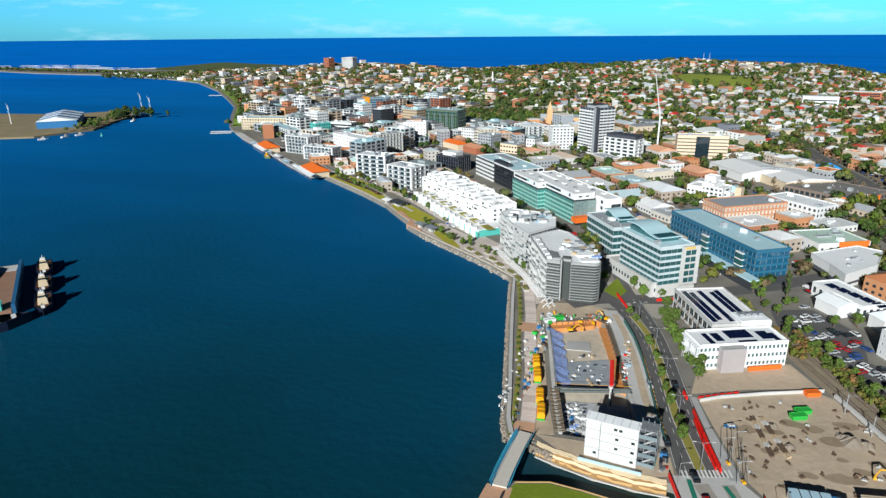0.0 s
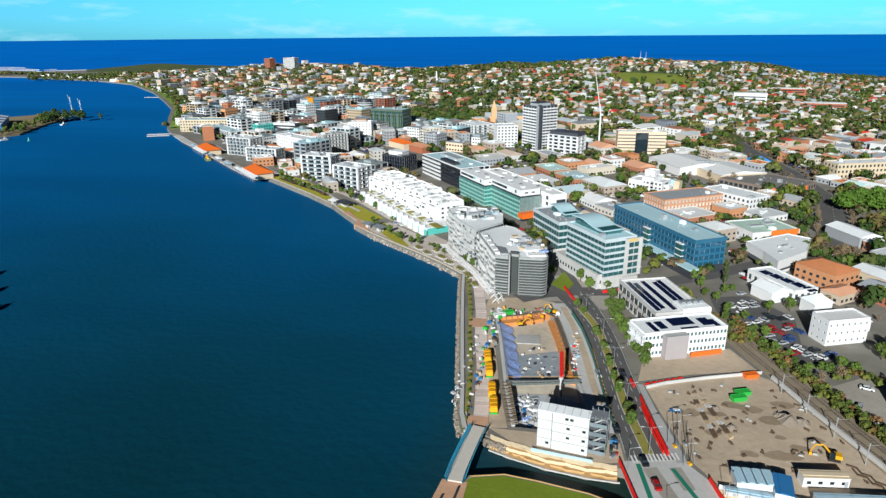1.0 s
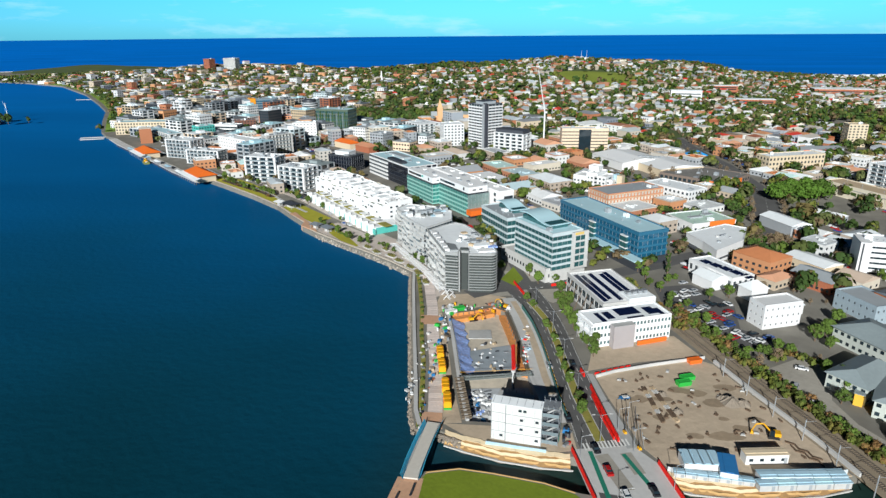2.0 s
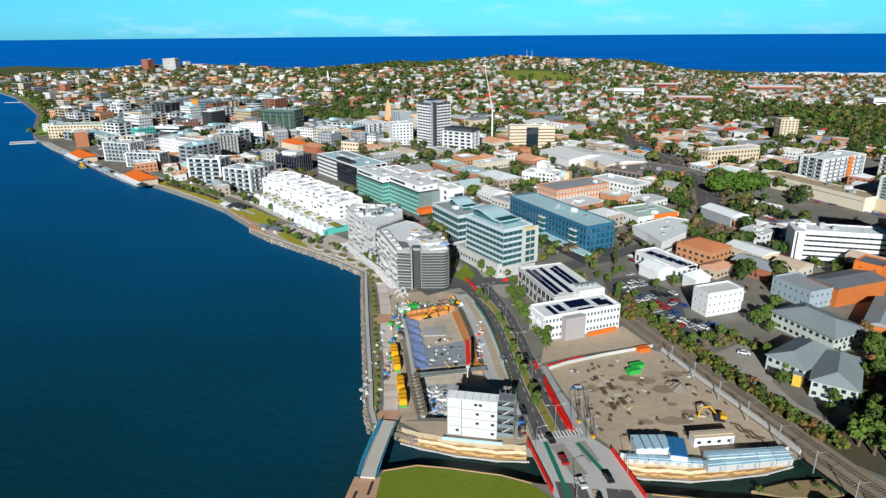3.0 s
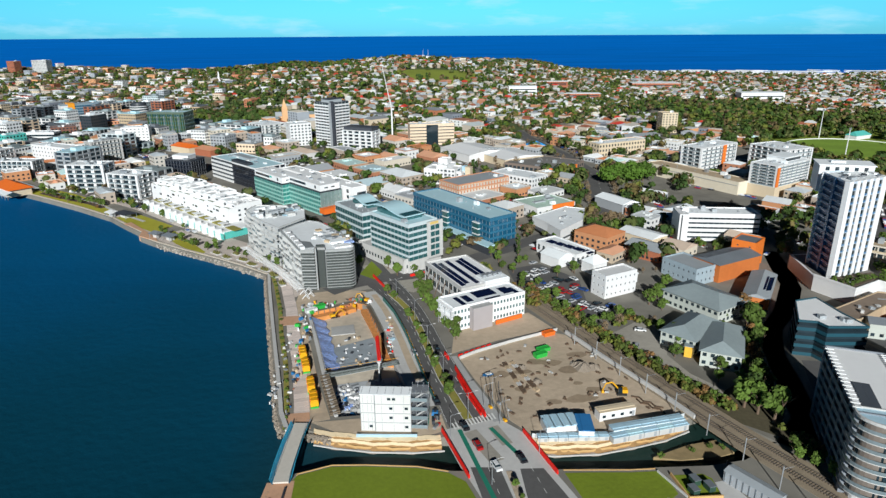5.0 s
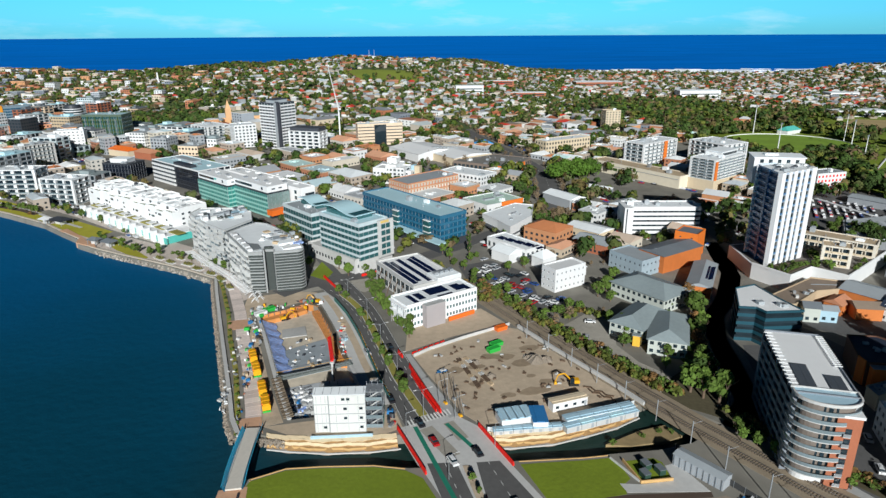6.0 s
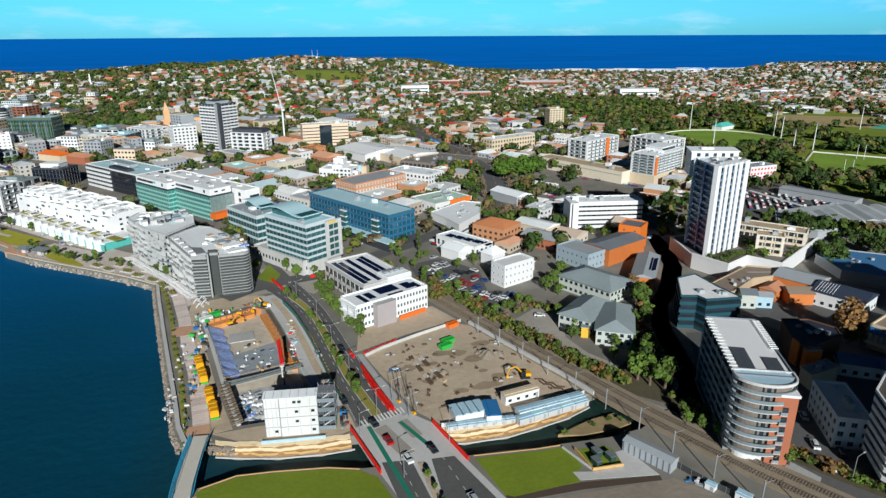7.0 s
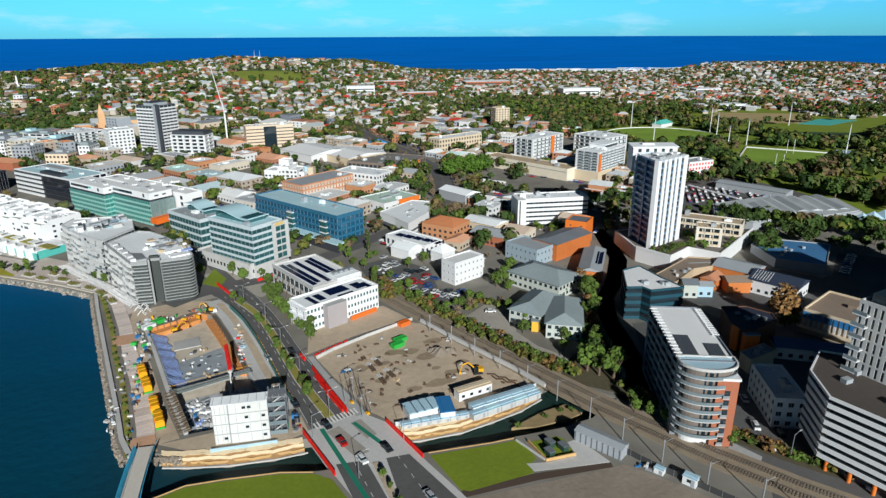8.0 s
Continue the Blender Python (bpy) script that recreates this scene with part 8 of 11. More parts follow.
solar_rows(128, 119.2, 63, Z + 23.3, 2, 8, 1.03, 2.04, "grey solar panels on the apartment roof", 0, GREY_PANEL)
# tall white tower over a four-cornered plan: balconies on its shaded side, white piers on the lit one
TA, TB, TC, TD = Vector((199.5, 235.5)), Vector((224.2, 243.7)), Vector((226.8, 262.0)), Vector((203.7, 257.1))
# blue glass and rails; slabs also carry the shaded side's blue as colour
tw = swept("apartment_tower", "tall white residential tower with ribbed front and blue-glazed balconies", [TA, TB, TC, TD], 49.5, 16, mat("shade_blue_slab", (0.50, 0.58, 0.68), 0.6, scale=0.5), glass=mat("blue_bay_glass", (0.03, 0.10, 0.20), 0.35, scale=0.4), rail=mat("blue_rail_glass", (0.06, 0.16, 0.30), 0.25, scale=0.4), band=0.2, inset=1.1, roof=ROOF_PALE, category="apartment tower", seed=19, plant=3)
take(213, 249, 18, 30, 26)
tc = (TA + TB + TC + TD) / 4
back = pose(-tc.x, -tc.y, 0)


def face_strip(name, p, q, u, w, deep, z0, z1, material, out=0.0):
    """An upright strip of a tower's face, w wide and u along it from p to q."""
    e = (q - p).normalized()
    n = Vector((e.y, -e.x))
    c = p + e * u + n * (out - deep / 2)
    part(name, Geo().box(c.x, c.y, z0, w, deep, z1 - z0, math.degrees(math.atan2(e.y, e.x))), material, tw, at=back)


for k, (u, w) in enumerate(((1.3, 2.6), (6.2, 2.0), (10.0, 2.4), (14.6, 2.0), (18.6, 2.6), (24.0, 3.4))):
    face_strip("pier", TA, TB, u, w, 2.2, 0, 50.6, BRIGHT, 0.35)
for u, w in ((3.8, 2.4), (8.0, 1.6), (12.4, 2.4), (16.6, 2.0), (21.2, 2.6)):
    face_strip("window_strip", TA, TB, u, w, 1.5, 6, 49.3, GLASS, -0.05)
for u, w in ((2.0, 4.0), (9.4, 5.0), (16.8, 3.4)):
    face_strip("pier", TB, TC, u, w, 2.0, 0, 50.4, BRIGHT, 0.2)
face_strip("blade_wall", TD, TA, 0.6, 0.6, 2.6, 0, 50.2, WHITE, 0.6)
face_strip("blade_wall", TD, TA, 10.8, 1.6, 2.2, 0, 50.0, bpy.data.materials["blue_rail_glass"], 0.3)
crown = [(205.8, 262.6), (227.4, 255.2), (233, 266), (212, 275)]
part("crown_block", Geo().prism(crown, 40, 52.2), WHITE, tw, at=back)
part("crown_roof", Geo().prism([(219.2 + (x - 219.2) * 1.04, 264.7 + (y - 264.7) * 1.06) for x, y in crown], 52.2, 52.6).box(217, 266, 52.6, 6, 3, 0.8, -20), ROOF_PALE, tw, at=back)
for k in range(5):
    face_strip("crown_window", Vector(crown[0]), Vector(crown[1]), 3.4 + k * 4.0, 1.7, 0.3, 49.9, 51.6, GLASS, 0.06)
for k in range(7):
    part("roof_plant", Geo().box(tc.x - 8 + k * 2.9, tc.y - 3 + 2.5 * (k % 3), 49.8, 1.8, 1.4, 0.9, 15), (STEEL, DARK, WHITE)[k % 3], tw, at=back)
pd = thing("podium", 0, 0, Z, 0, "plain white podium wall round the tower with planted deck", "podium")
POD = [(195.6, 240.4), (201.8, 222.8), (218.3, 229.8), (226, 216.6), (273, 242.6), (250, 268), (203, 268)]
part("wall", Geo().prism(POD, 0, 7.0), WHITE, pd)
part("deck", Geo().prism([(196.6, 240.2), (202.4, 224.2), (218.9, 231.2), (226.6, 218), (271.4, 242.8), (249.5, 266.8), (204, 266.8)], 7.0, 7.12), mat("podium_deck", (0.20, 0.18, 0.16), 0.9, scale=0.5, var=0.2), pd)
part("deck_garden", Geo().prism([(198.4, 236), (203, 225.6), (218, 232.2), (222.5, 226), (223, 240)], 7.12, 7.4), mat("garden_soil", (0.10, 0.075, 0.05), 0.95, scale=1.0, var=0.3), pd)
part("deck_path", Geo().ribbon([(203.5, 230), (212, 233.6), (219.5, 234.6)], 1.6, 7.46, 0.05), PALE_CONCRETE, pd)
for x, y, s in ((200, 233.4, 1.0), (201.4, 229.4, 1.2), (203.4, 227.2, 0.9), (206.4, 228.6, 1.3), (209.6, 230.2, 1.0), (212.4, 231.4, 1.3), (215.4, 232.8, 1.0), (218.6, 233.6, 1.2), (221.4, 230.6, 1.4),
                (207, 233.4, 0.9), (214, 236.2, 1.0), (224.6, 234.4, 1.6), (226, 228, 1.5), (229.6, 243.6, 1.7), (232.5, 240.8, 1.5), (236, 223.6, 1.0), (241.4, 227, 1.0), (246.8, 230.4, 1.2)):
    tree("bush", x, y, Z + 7.3, s, "shrubs of the tower's roof garden")
part("parapet", Geo().ribbon(POD[:5], 0.5, 8.0, 1.1), WHITE, pd)
balconied("apartment_building", "cream low apartments with deep terraces on the podium", 232.4, 232.3, -41, 12, 9.5, 9, 3, mat("cream_paint", (0.72, 0.66, 0.56), 0.8, scale=0.5, var=0.06), rail=CREAM, roof=TAN, bay=4, out=1.2, plant=1, z=Z + 7.1, seed=60)
balconied("apartment_building", "cream terrace of flats along the podium back", 249.5, 249, -51, 32, 11, 6.4, 2, bpy.data.materials["cream_paint"], rail=CREAM, roof=TAN, bay=4, out=1.2, plant=2, z=Z + 7.1, seed=59)


def slab_building(name, label, pts, h, wall, roof, category="building", windows=0):
    """A low building over any outline, with a parapet and a flat roof."""
    area = sum(a[0] * b[1] - b[0] * a[1] for a, b in zip(pts, pts[1:] + pts[:1]))
    pts = pts if area > 0 else list(reversed(pts))
    cx, cy = sum(p[0] for p in pts) / len(pts), sum(p[1] for p in pts) / len(pts)
    t = thing(name, cx, cy, Z, 0, label, category)
    loc = [(x - cx, y - cy) for x, y in pts]
    part("wall", Geo().prism(loc, 0, h), wall, t)
    part("roof", Geo().prism([(x * 0.97, y * 0.97) for x, y in loc], h, h + 0.12), roof, t)
    part("parapet", Geo().ribbon(loc + loc[:1], 0.4, h + 0.5, 0.6), wall, t)
    qv = random.Random(len(label))
    for k in range(6):
        a, b = qv.choice(loc), qv.random() * 0.6
        part("roof_plant", Geo().box(a[0] * b, a[1] * b, h + 0.12, qv.uniform(1, 2.6), qv.uniform(0.8, 1.8), qv.uniform(0.5, 1.3), qv.uniform(0, 90)), (STEEL, ROOF_GREY, PALE_CONCRETE)[k % 3], t)
    take(cx, cy, 0, 24, 20)
    return t


slab_building("warehouse", "tan-walled shops under a wide flat brown roof", [(177.6, 198.7), (184.1, 198), (202.5, 207.9), (213.1, 207.6), (223, 214), (211.3, 221.5), (181.8, 208.4)], 6, TAN, mat("brown_roof", (0.27, 0.205, 0.155), 0.85, scale=0.5, var=0.15, stain=0.25))
# roof colour holds the blue of skylight in shade
slab_building("retail_hall", "low hall under a wide blue-grey flat roof", [(258.6, 229), (272.8, 234), (296, 214), (266, 192), (252, 208)], 4.2, GREY, mat("shade_blue_flat_roof", (0.06, 0.20, 0.40), 0.7, scale=0.4, var=0.12, stain=0.2))
# brick with its sunlit orange put into the colour
LIT_BRICK = mat("sunlit_brick", (0.60, 0.19, 0.05), 0.85, scale=2, var=0.15)
shed("warehouse", "orange brick warehouse with a grey metal roof", 224, 203, -64, 18, 15, 6.4, 2.0, LIT_BRICK, ROOF_GREY)
shed("shop", "yellow-rendered shop with a low grey roof", 211, 213.5, -17, 10, 6, 5, 1.2, mat("yellow_render", (0.72, 0.42, 0.06), 0.8, scale=0.5), ROOF_GREY)
shed("shop", "orange-roofed shop below the warehouse", 206.5, 200.5, 25, 9, 7, 4.5, 2.0, LIT_BRICK, bpy.data.materials["salmon_brick"])
shed("shop", "brick shop with a brown roof", 213, 193.5, -20, 10, 8, 5, 1.8, LIT_BRICK, bpy.data.materials["brown_roof"])
shed("cottage", "small blue-white cottage among the shops", 196, 194.5, -25, 6.5, 6, 5, 1.2, PALE_BLUE, ROOF_GREY, windows=3)
shed("cottage", "green shop house with a dark roof", 189.5, 196, -25, 6, 6, 6, 1.8, PALE_GREEN, ROOF_DARK, windows=3)
# dark roof; its navy also holds the shade of the slope
shed("warehouse", "white-walled warehouse, dark metal roof with shade in its navy", 227.7, 184.4, -66.8, 19.5, 16, 6, 2.6, WHITE, mat("shade_navy_roof", (0.035, 0.05, 0.085), 0.6, scale=0.5, var=0.2, stain=0.2), windows=3.2)
rb = thing("roof_battens", 227.7, 184.4, Z, -66.8, "pale rails across the navy metal roof", "roof rails")
for k in range(7):
    part("rail", Geo().beam((-8.6 + k * 1.1, -7.6, 6.45), (-8.6 + k * 1.1, -0.6, 8.6), 0.16), WHITE, rb)
bh = slab_building("brick_hall", "dark brick hall with bright orange front and flat dark roof", [(178.5, 166.6), (170, 152.8), (169.4, 148.4), (174.5, 146.6), (188, 149.7), (191.2, 155.1), (187.4, 163.4)], 8.4, mat("dark_brick", (0.13, 0.06, 0.038), 0.85, scale=2, var=0.15), mat("navy_membrane", (0.025, 0.035, 0.06), 0.7, scale=0.5, var=0.2))
part("front_panel", Geo().box(-10.5, -4.1, 0.4, 3.6, 0.5, 8.8, 82), ORANGE, bh)
part("front_box", Geo().box(-7.6, -8.4, 0.2, 5.2, 3.0, 7.6, -19.4), ORANGE, bh)
part("front_box_cap", Geo().box(-7.6, -8.4, 7.8, 5.4, 3.2, 0.2, -19.4), ROOF_GREY, bh)
swept("office_building", "dark teal clad office building with a white roof", [(149.2, 186.4), (155, 184.2), (156, 180), (170.1, 178.1), (169, 190), (169, 204.3), (159.3, 202.7)], 13, 4, TEAL_CLAD, band=1.3, inset=0.7, rail=GLASS, roof=BRIGHT, category="office building", seed=21)
take(161, 191, 0, 24, 28)
take(214, 233, -38, 46, 26)
st_b = punched("apartment_tower", "slim residential tower with white piers above the striped block", 167.1, 93.6, 8, 16, 20, 19.6, 6, PALE_CONCRETE, ROOF_GREY, bay=1.7, ww=0.42, wh=0.84, sep=False, plant=2, z=Z + 20.6, seed=61)
for k in range(6):
    part("balcony", Geo().box(-8.6, 8.6, 0.2 + k * 3.27, 2.4, 3.6, 0.3), WHITE, st_b)
    part("balustrade", Geo().box(-9.7, 8.6, 0.5 + k * 3.27, 0.12, 3.6, 1.0), GLASS_RAIL, st_b)
part("crown_glazing", Geo().box(0, 0, 19.9, 13, 16, 2.6), GLASS, st_b)
t = thing("colonnade", 0, 0, Z, 0, "orange round columns under the striped apartment block", "columns")
for k in range(7):
    part("column", Geo().cyl(141.6 + k * 1.33, 91.0 - k * 5.5, 0, 0.5, 0.5, 3.4, 12), ORANGE, t)
# unseen towers added out of view to cast shade over the street quarter
balconied("apartment_tower", "unseen tower added to shade the street", 243, 82, -30, 22, 20, 58, 18, WHITE, seed=71)
balconied("apartment_tower", "unseen tower added to shade the hall", 290, 96, -30, 30, 20, 52, 16, GREY, seed=72)
balconied("apartment_tower", "unseen tower added to shade the cottages", 184, 52, -6, 26, 16, 47, 15, WHITE, seed=73)
balconied("apartment_tower", "unseen tower added to shade the car park", 262, 66, -20, 32, 18, 54, 17, WHITE, seed=74)
# small buildings in the shade at the foot of the towers
punched("house", "white three-storey block with square windows", 152.5, 117, 62, 20, 9, 9, 3, WHITE, ROOF_PALE, bay=3.0, seed=62, plant=1)
tk = slab_building("workshop", "small tan workshop with a sunken dark roof deck", [(162.6, 141), (161.4, 135.4), (174.4, 137.4), (175, 142.8)], 5, CREAM, ROOF_GREY)
part("roof_well", Geo().box(-0.6, 0.2, 5.14, 5.4, 2.4, 0.1, 9), DARK, tk)
# cottage roofs: blue muted in the colour itself to stand in for shade
shed("workshop", "blue-roofed cottage in the shade", 186, 140, -35, 13, 8, 4.5, 2, WHITE, mat("shaded_cottage_roof", (0.10, 0.17, 0.30), 0.6, scale=0.5, var=0.1, stain=0.15), windows=3)
shed("workshop", "blue-roofed cottage in the shade", 194.5, 133, -35, 11, 8, 4.5, 2, WHITE, bpy.data.materials["shaded_cottage_roof"], windows=3)
cn = thing("cinema", 223.9, 137.7, Z, -70, "long tan hall with pale piers and blue-striped front", "cinema")
take(223.9, 137.7, -70, 44, 28)
part("wall", Geo().box(0, 0, 0, 42, 26, 8.6), TAN, cn)
part("roof", Geo().box(0, 0.6, 8.6, 41, 24, 0.2).box(-9, 2, 8.8, 3, 2.2, 1.3).box(6, 5, 8.8, 2.2, 2.2, 1.0).box(13, -4, 8.8, 1.6, 1.6, 0.8), bpy.data.materials["brown_roof"], cn)
part("parapet", ring(42, 26, 8.6, 0.9, 0.5), CREAM, cn)
part("canopy", Geo().box(0, -14.2, 2.6, 42, 2.4, 0.4), CREAM, cn)
pier_mesh, stripe_mesh = Geo().box(0, 0, 0, 0.75, 0.5, 3.0).mesh("pier", PALE_CONCRETE), Geo().box(0, 0, 0, 1.15, 0.4, 2.5).mesh("stripe", BLUE)
for k in range(24):
    part("pier", pier_mesh, None, cn, at=pose(-20.1 + k * 1.75, -13.2, 3.0))
    part("stripe", stripe_mesh, None, cn, at=pose(-20.1 + k * 1.75, -13.2, 6.0))
# hotel end walls and the dark-trimmed orange hall
punched("stair_tower", "orange rendered tower on the hall", 186.5, 277.5, 40, 12.5, 11.5, 12.4, 3, ORANGE, ROOF_DARK, bay=5, ww=0.15, wh=0.2, plant=0, seed=65)
punched("office_building", "blue-grey corrugated hall front", 149, 263.5, 22, 14, 20, 7.6, 2, mat("blue_grey_sheet", (0.34, 0.42, 0.47), 0.6, scale=0.6, var=0.1, stain=0.15), ROOF_GREY, bay=3, ww=0.3, wh=0.3, plant=0, seed=66)
shed("brick_building", "red brick workshop with a grey roof", 143, 294.5, -55, 19.5, 14, 5.6, 2.0, BRICK, ROOF_GREY, windows=2.6)
t = thing("end_wall", 170.5, 317, Z, -12, "white blank end wall of the hotel with a dark slot", "wall")
part("wall", Geo().box(0, 0, 0, 5, 14.6, 17), WHITE, t)
part("slot", Geo().box(-1.2, -7.3, 0, 0.7, 0.3, 16.5), DARK, t)
# white framed part of the near glass office's end
ef = thing("end_frame", 26.9, 288.8, Z, -56, "pale framed end wall of the glass office with square panes", "facade")
part("frame", Geo().box(0, 5.2, 6, 1.0, 7.6, 18.6), PALE_CONCRETE, ef)
for i in range(2):
    for j in range(5):
        part("pane", Geo().box(0.45, 3.5 + i * 2.9, 7.2 + j * 3.3, 0.3, 2.5, 2.3), GLASS_TEAL, ef)
part("parapet_panel", Geo().box(0.3, 4.4, 23.2, 0.9, 5.0, 1.2), mat("ochre_panel", (0.72, 0.50, 0.16), 0.7, scale=0.5), ef)
part("corner_pier", Geo().box(0.1, 9.4, 6, 1.0, 1.0, 18.6).box(0.1, 1.0, 6, 1.0, 0.9, 18.6), PALE_CONCRETE, ef)
# cross wings of the grey-roofed offices
shed("office_house", "pale two-storey office under a grey hipped roof", 137.5, 228, -64.4, 26.6, 18.5, 6.4, 3.2, PALE_GREEN, ROOF_SLATE, hip=8, windows=2.6, floors=2, over=0.9)
shed("office_house", "pale office wing under a grey hipped roof", 124.3, 190.5, 58.3, 25, 13, 6, 2.8, PALE_GREEN, ROOF_SLATE, hip=5, windows=2.8, floors=2, over=0.8)
shed("office_house", "pale office wing with a ridge roof of grey metal", 118.2, 201.4, 37, 22, 13, 6, 2.9, PALE_GREEN, ROOF_SLATE, hip=5, windows=2.8, floors=2, over=0.8)
t = thing("entrance_porch", 112.2, 191.2, Z, 58, "bright yellow entrance porch between the office wings", "porch")
part("wall", Geo().box(0, 0, 0, 4.6, 2.6, 4.2), mat("yellow_porch", (0.80, 0.46, 0.05), 0.7, scale=0.6), t)
part("roof", Geo().box(0, 0, 4.2, 5.2, 3.2, 0.25), ROOF_SLATE, t)
th = slab_building("theatre", "white-rendered theatre with red banners and a dark street awning", [(95.6, 350), (100.5, 334.8), (103.5, 320), (122.6, 339.1), (131.6, 362.2), (121.7, 368.8)], 7.2, WHITE, ROOF_PALE)
for k in range(4):
    part("banner", Geo().box(-15.4 + k * 1.1, 1.6 - k * 3.2, 3.0, 0.3, 1.7, 2.4, 18), RED, th)
part("awning", Geo().ribbon([(-18.6, 7), (-14.6, -9), (-10.6, -27), (10, -7)], 3.2, 2.7, 0.3), DARK, th)
shed("shop", "white corner shop with flared metal awnings", 92.5, 290, -60, 12, 10, 5, 2.2, WHITE, ROOF_PALE)
shed("shop", "white cottage shop with a peaked roof", 107.5, 277, 25, 9, 8, 5.4, 3.0, WHITE, ROOF_PALE, hip=3.5)
shed("shop", "low white shop with a pale roof", 116.5, 262.5, 21, 10, 8, 4.2, 1.2, WHITE, ROOF_PALE)
shed("workshop", "long pale-roofed workshop beside the bare trees", 150, 318, -60, 22, 14, 5, 1.6, CREAM, ROOF_PALE, windows=4)
shed("workshop", "long brick workshop with a grey roof beside the canal", 169.4, 238.6, 51.7, 33, 10, 5, 1.5, LIT_BRICK, ROOF_GREY, windows=5)
solar_rows(171.6, 236.9, 51.7, Z + 5.9, 2, 16, 1.1, 2.1, "dark solar panels on the workshop roof", -16)
# rooftop of small white box: red sign
t = thing("wall_sign", 99.4, 247.6, Z + 7.2, 21, "small red sign panel on the cream wall", "sign")
part("panel", Geo().box(0, 0, 0, 0.2, 1.8, 1.6), RED, t)

# landmarks of the old town
ob_ = ribboned("office_building", "blue-grey office block with an orange stair fin", -389.5, 935.6, 34, 46, 17, 21, 6, mat("slate_panel", (0.20, 0.27, 0.32), 0.5, scale=0.5, var=0.1), GLASS_BLUE, ROOF_GREY, share=0.5, seed=48)
part("fin", Geo().box(-11, -0.5, 0, 8, 17.5, 23), mat("amber_render", (0.85, 0.33, 0.02), 0.6, scale=0.5), ob_, "bright amber stair fin")
part("end_block", Geo().box(-19.4, -0.2, 0, 8.6, 17.4, 20), WHITE, ob_)
part("window_strip", Geo().box(-19.4, -0.3, 3, 7.2, 17.5, 1.5).box(-19.4, -0.3, 7, 7.2, 17.5, 1.5).box(-19.4, -0.3, 11, 7.2, 17.5, 1.5).box(-19.4, -0.3, 15, 7.2, 17.5, 1.5), GLASS, ob_)
rt2 = swept("office_tower", "round white office tower with a dark crown", [(-295 + 11.5 * math.cos(i * math.pi / 12), 887 + 11.5 * math.sin(i * math.pi / 12)) for i in range(24)], 21, 7, WHITE, band=1.3, inset=0.8, rail=GLASS, category="office tower", roof=ROOF_DARK, plant=0)
take(-295, 887, 0, 25, 25)
part("crown", Geo().cyl(0, 0, 21.3, 9.6, 8.6, 4.5, 24), DARK, rt2)
punched("market_hall", "long salmon brick market hall with a pale roof", -318, 828, 12, 52, 20, 10, 3, bpy.data.materials["salmon_brick"], ROOF_PALE, sep=False, seed=57)
shed("shop", "long shop row under orange tiles", -178, 648, -42, 30, 12, 6, 3, CREAM, ORANGE_ROOF, hip=4)
shed("shop", "shop row under orange-brown tiles", -152, 628, -42, 24, 12, 6, 3, BRICK, bpy.data.materials["salmon_brick"], hip=4)
punched("apartment_building", "teal and white end block of the waterfront terrace", -362, 700, -35, 16, 20, 14, 4, AQUA, ROOF_BLUE, sep=False, seed=56)
t = thing("roof_pavilion", -150.6, 541, Z + 13.2, -22, "white plant storey on the black-clad office", "roof pavilion")
part("wall", Geo().box(0, 0, 0, 15, 10, 3.0), WHITE, t)
part("roof", Geo().box(0, 0, 3.0, 15.6, 10.6, 0.25), ROOF_PALE, t)
# pavilions and planting on the waterfront lawn
for x, y, a, w, d, m, lab in ((-155, 410, -40, 13, 8, DARK, "dark-roofed open pavilion on the waterfront lawn"), (-164, 413, -40, 7, 6, WHITE, "white peaked tent beside the pavilion"), (-113, 357, -40, 8, 6, ROOF_DARK, "small dark-roofed kiosk on the quay walk"), (-122, 362, -30, 6, 5, ROOF_DARK, "small shelter on the quay walk")):
    t = thing("pavilion", x, y, Z + 0.06, a, lab, "pavilion")
    part("roof", Geo().gable(0, 0, 2.9, w, d, 1.5, over=0.5, hip=w * 0.35), m, t)
    for px in (-1, 1):
        for py in (-1, 1):
            part("post", Geo().box(px * (w / 2 - 0.3), py * (d / 2 - 0.3), 0, 0.25, 0.25, 2.9), STEEL, t)
    part("counter", Geo().box(0, 0, 0, w * 0.5, d * 0.4, 2.4), PALE_CONCRETE, t)
strip("garden_bed", [(-240, 487), (-222, 472), (-191, 449), (-178, 436)], 4.0, Z + 0.1, bpy.data.materials["mulch"], "brown planted bed across the waterfront lawn", "garden")
qg = random.Random(17)
for x, y, a in along([(-238, 485), (-222, 472), (-191, 449), (-178, 436)], 5.0):
    tree(("bush", "rust", "round")[qg.randrange(3)], x + qg.gauss(0, 1.2), y + qg.gauss(0, 1.2), Z + 0.1, 1.0, "planting on the waterfront lawn")
strip("path", [(-246, 497), (-214, 474), (-184, 446), (-160, 418), (-140, 398)], 2.2, Z + 0.09, PALE_CONCRETE, "pale winding path on the waterfront lawn", "path")

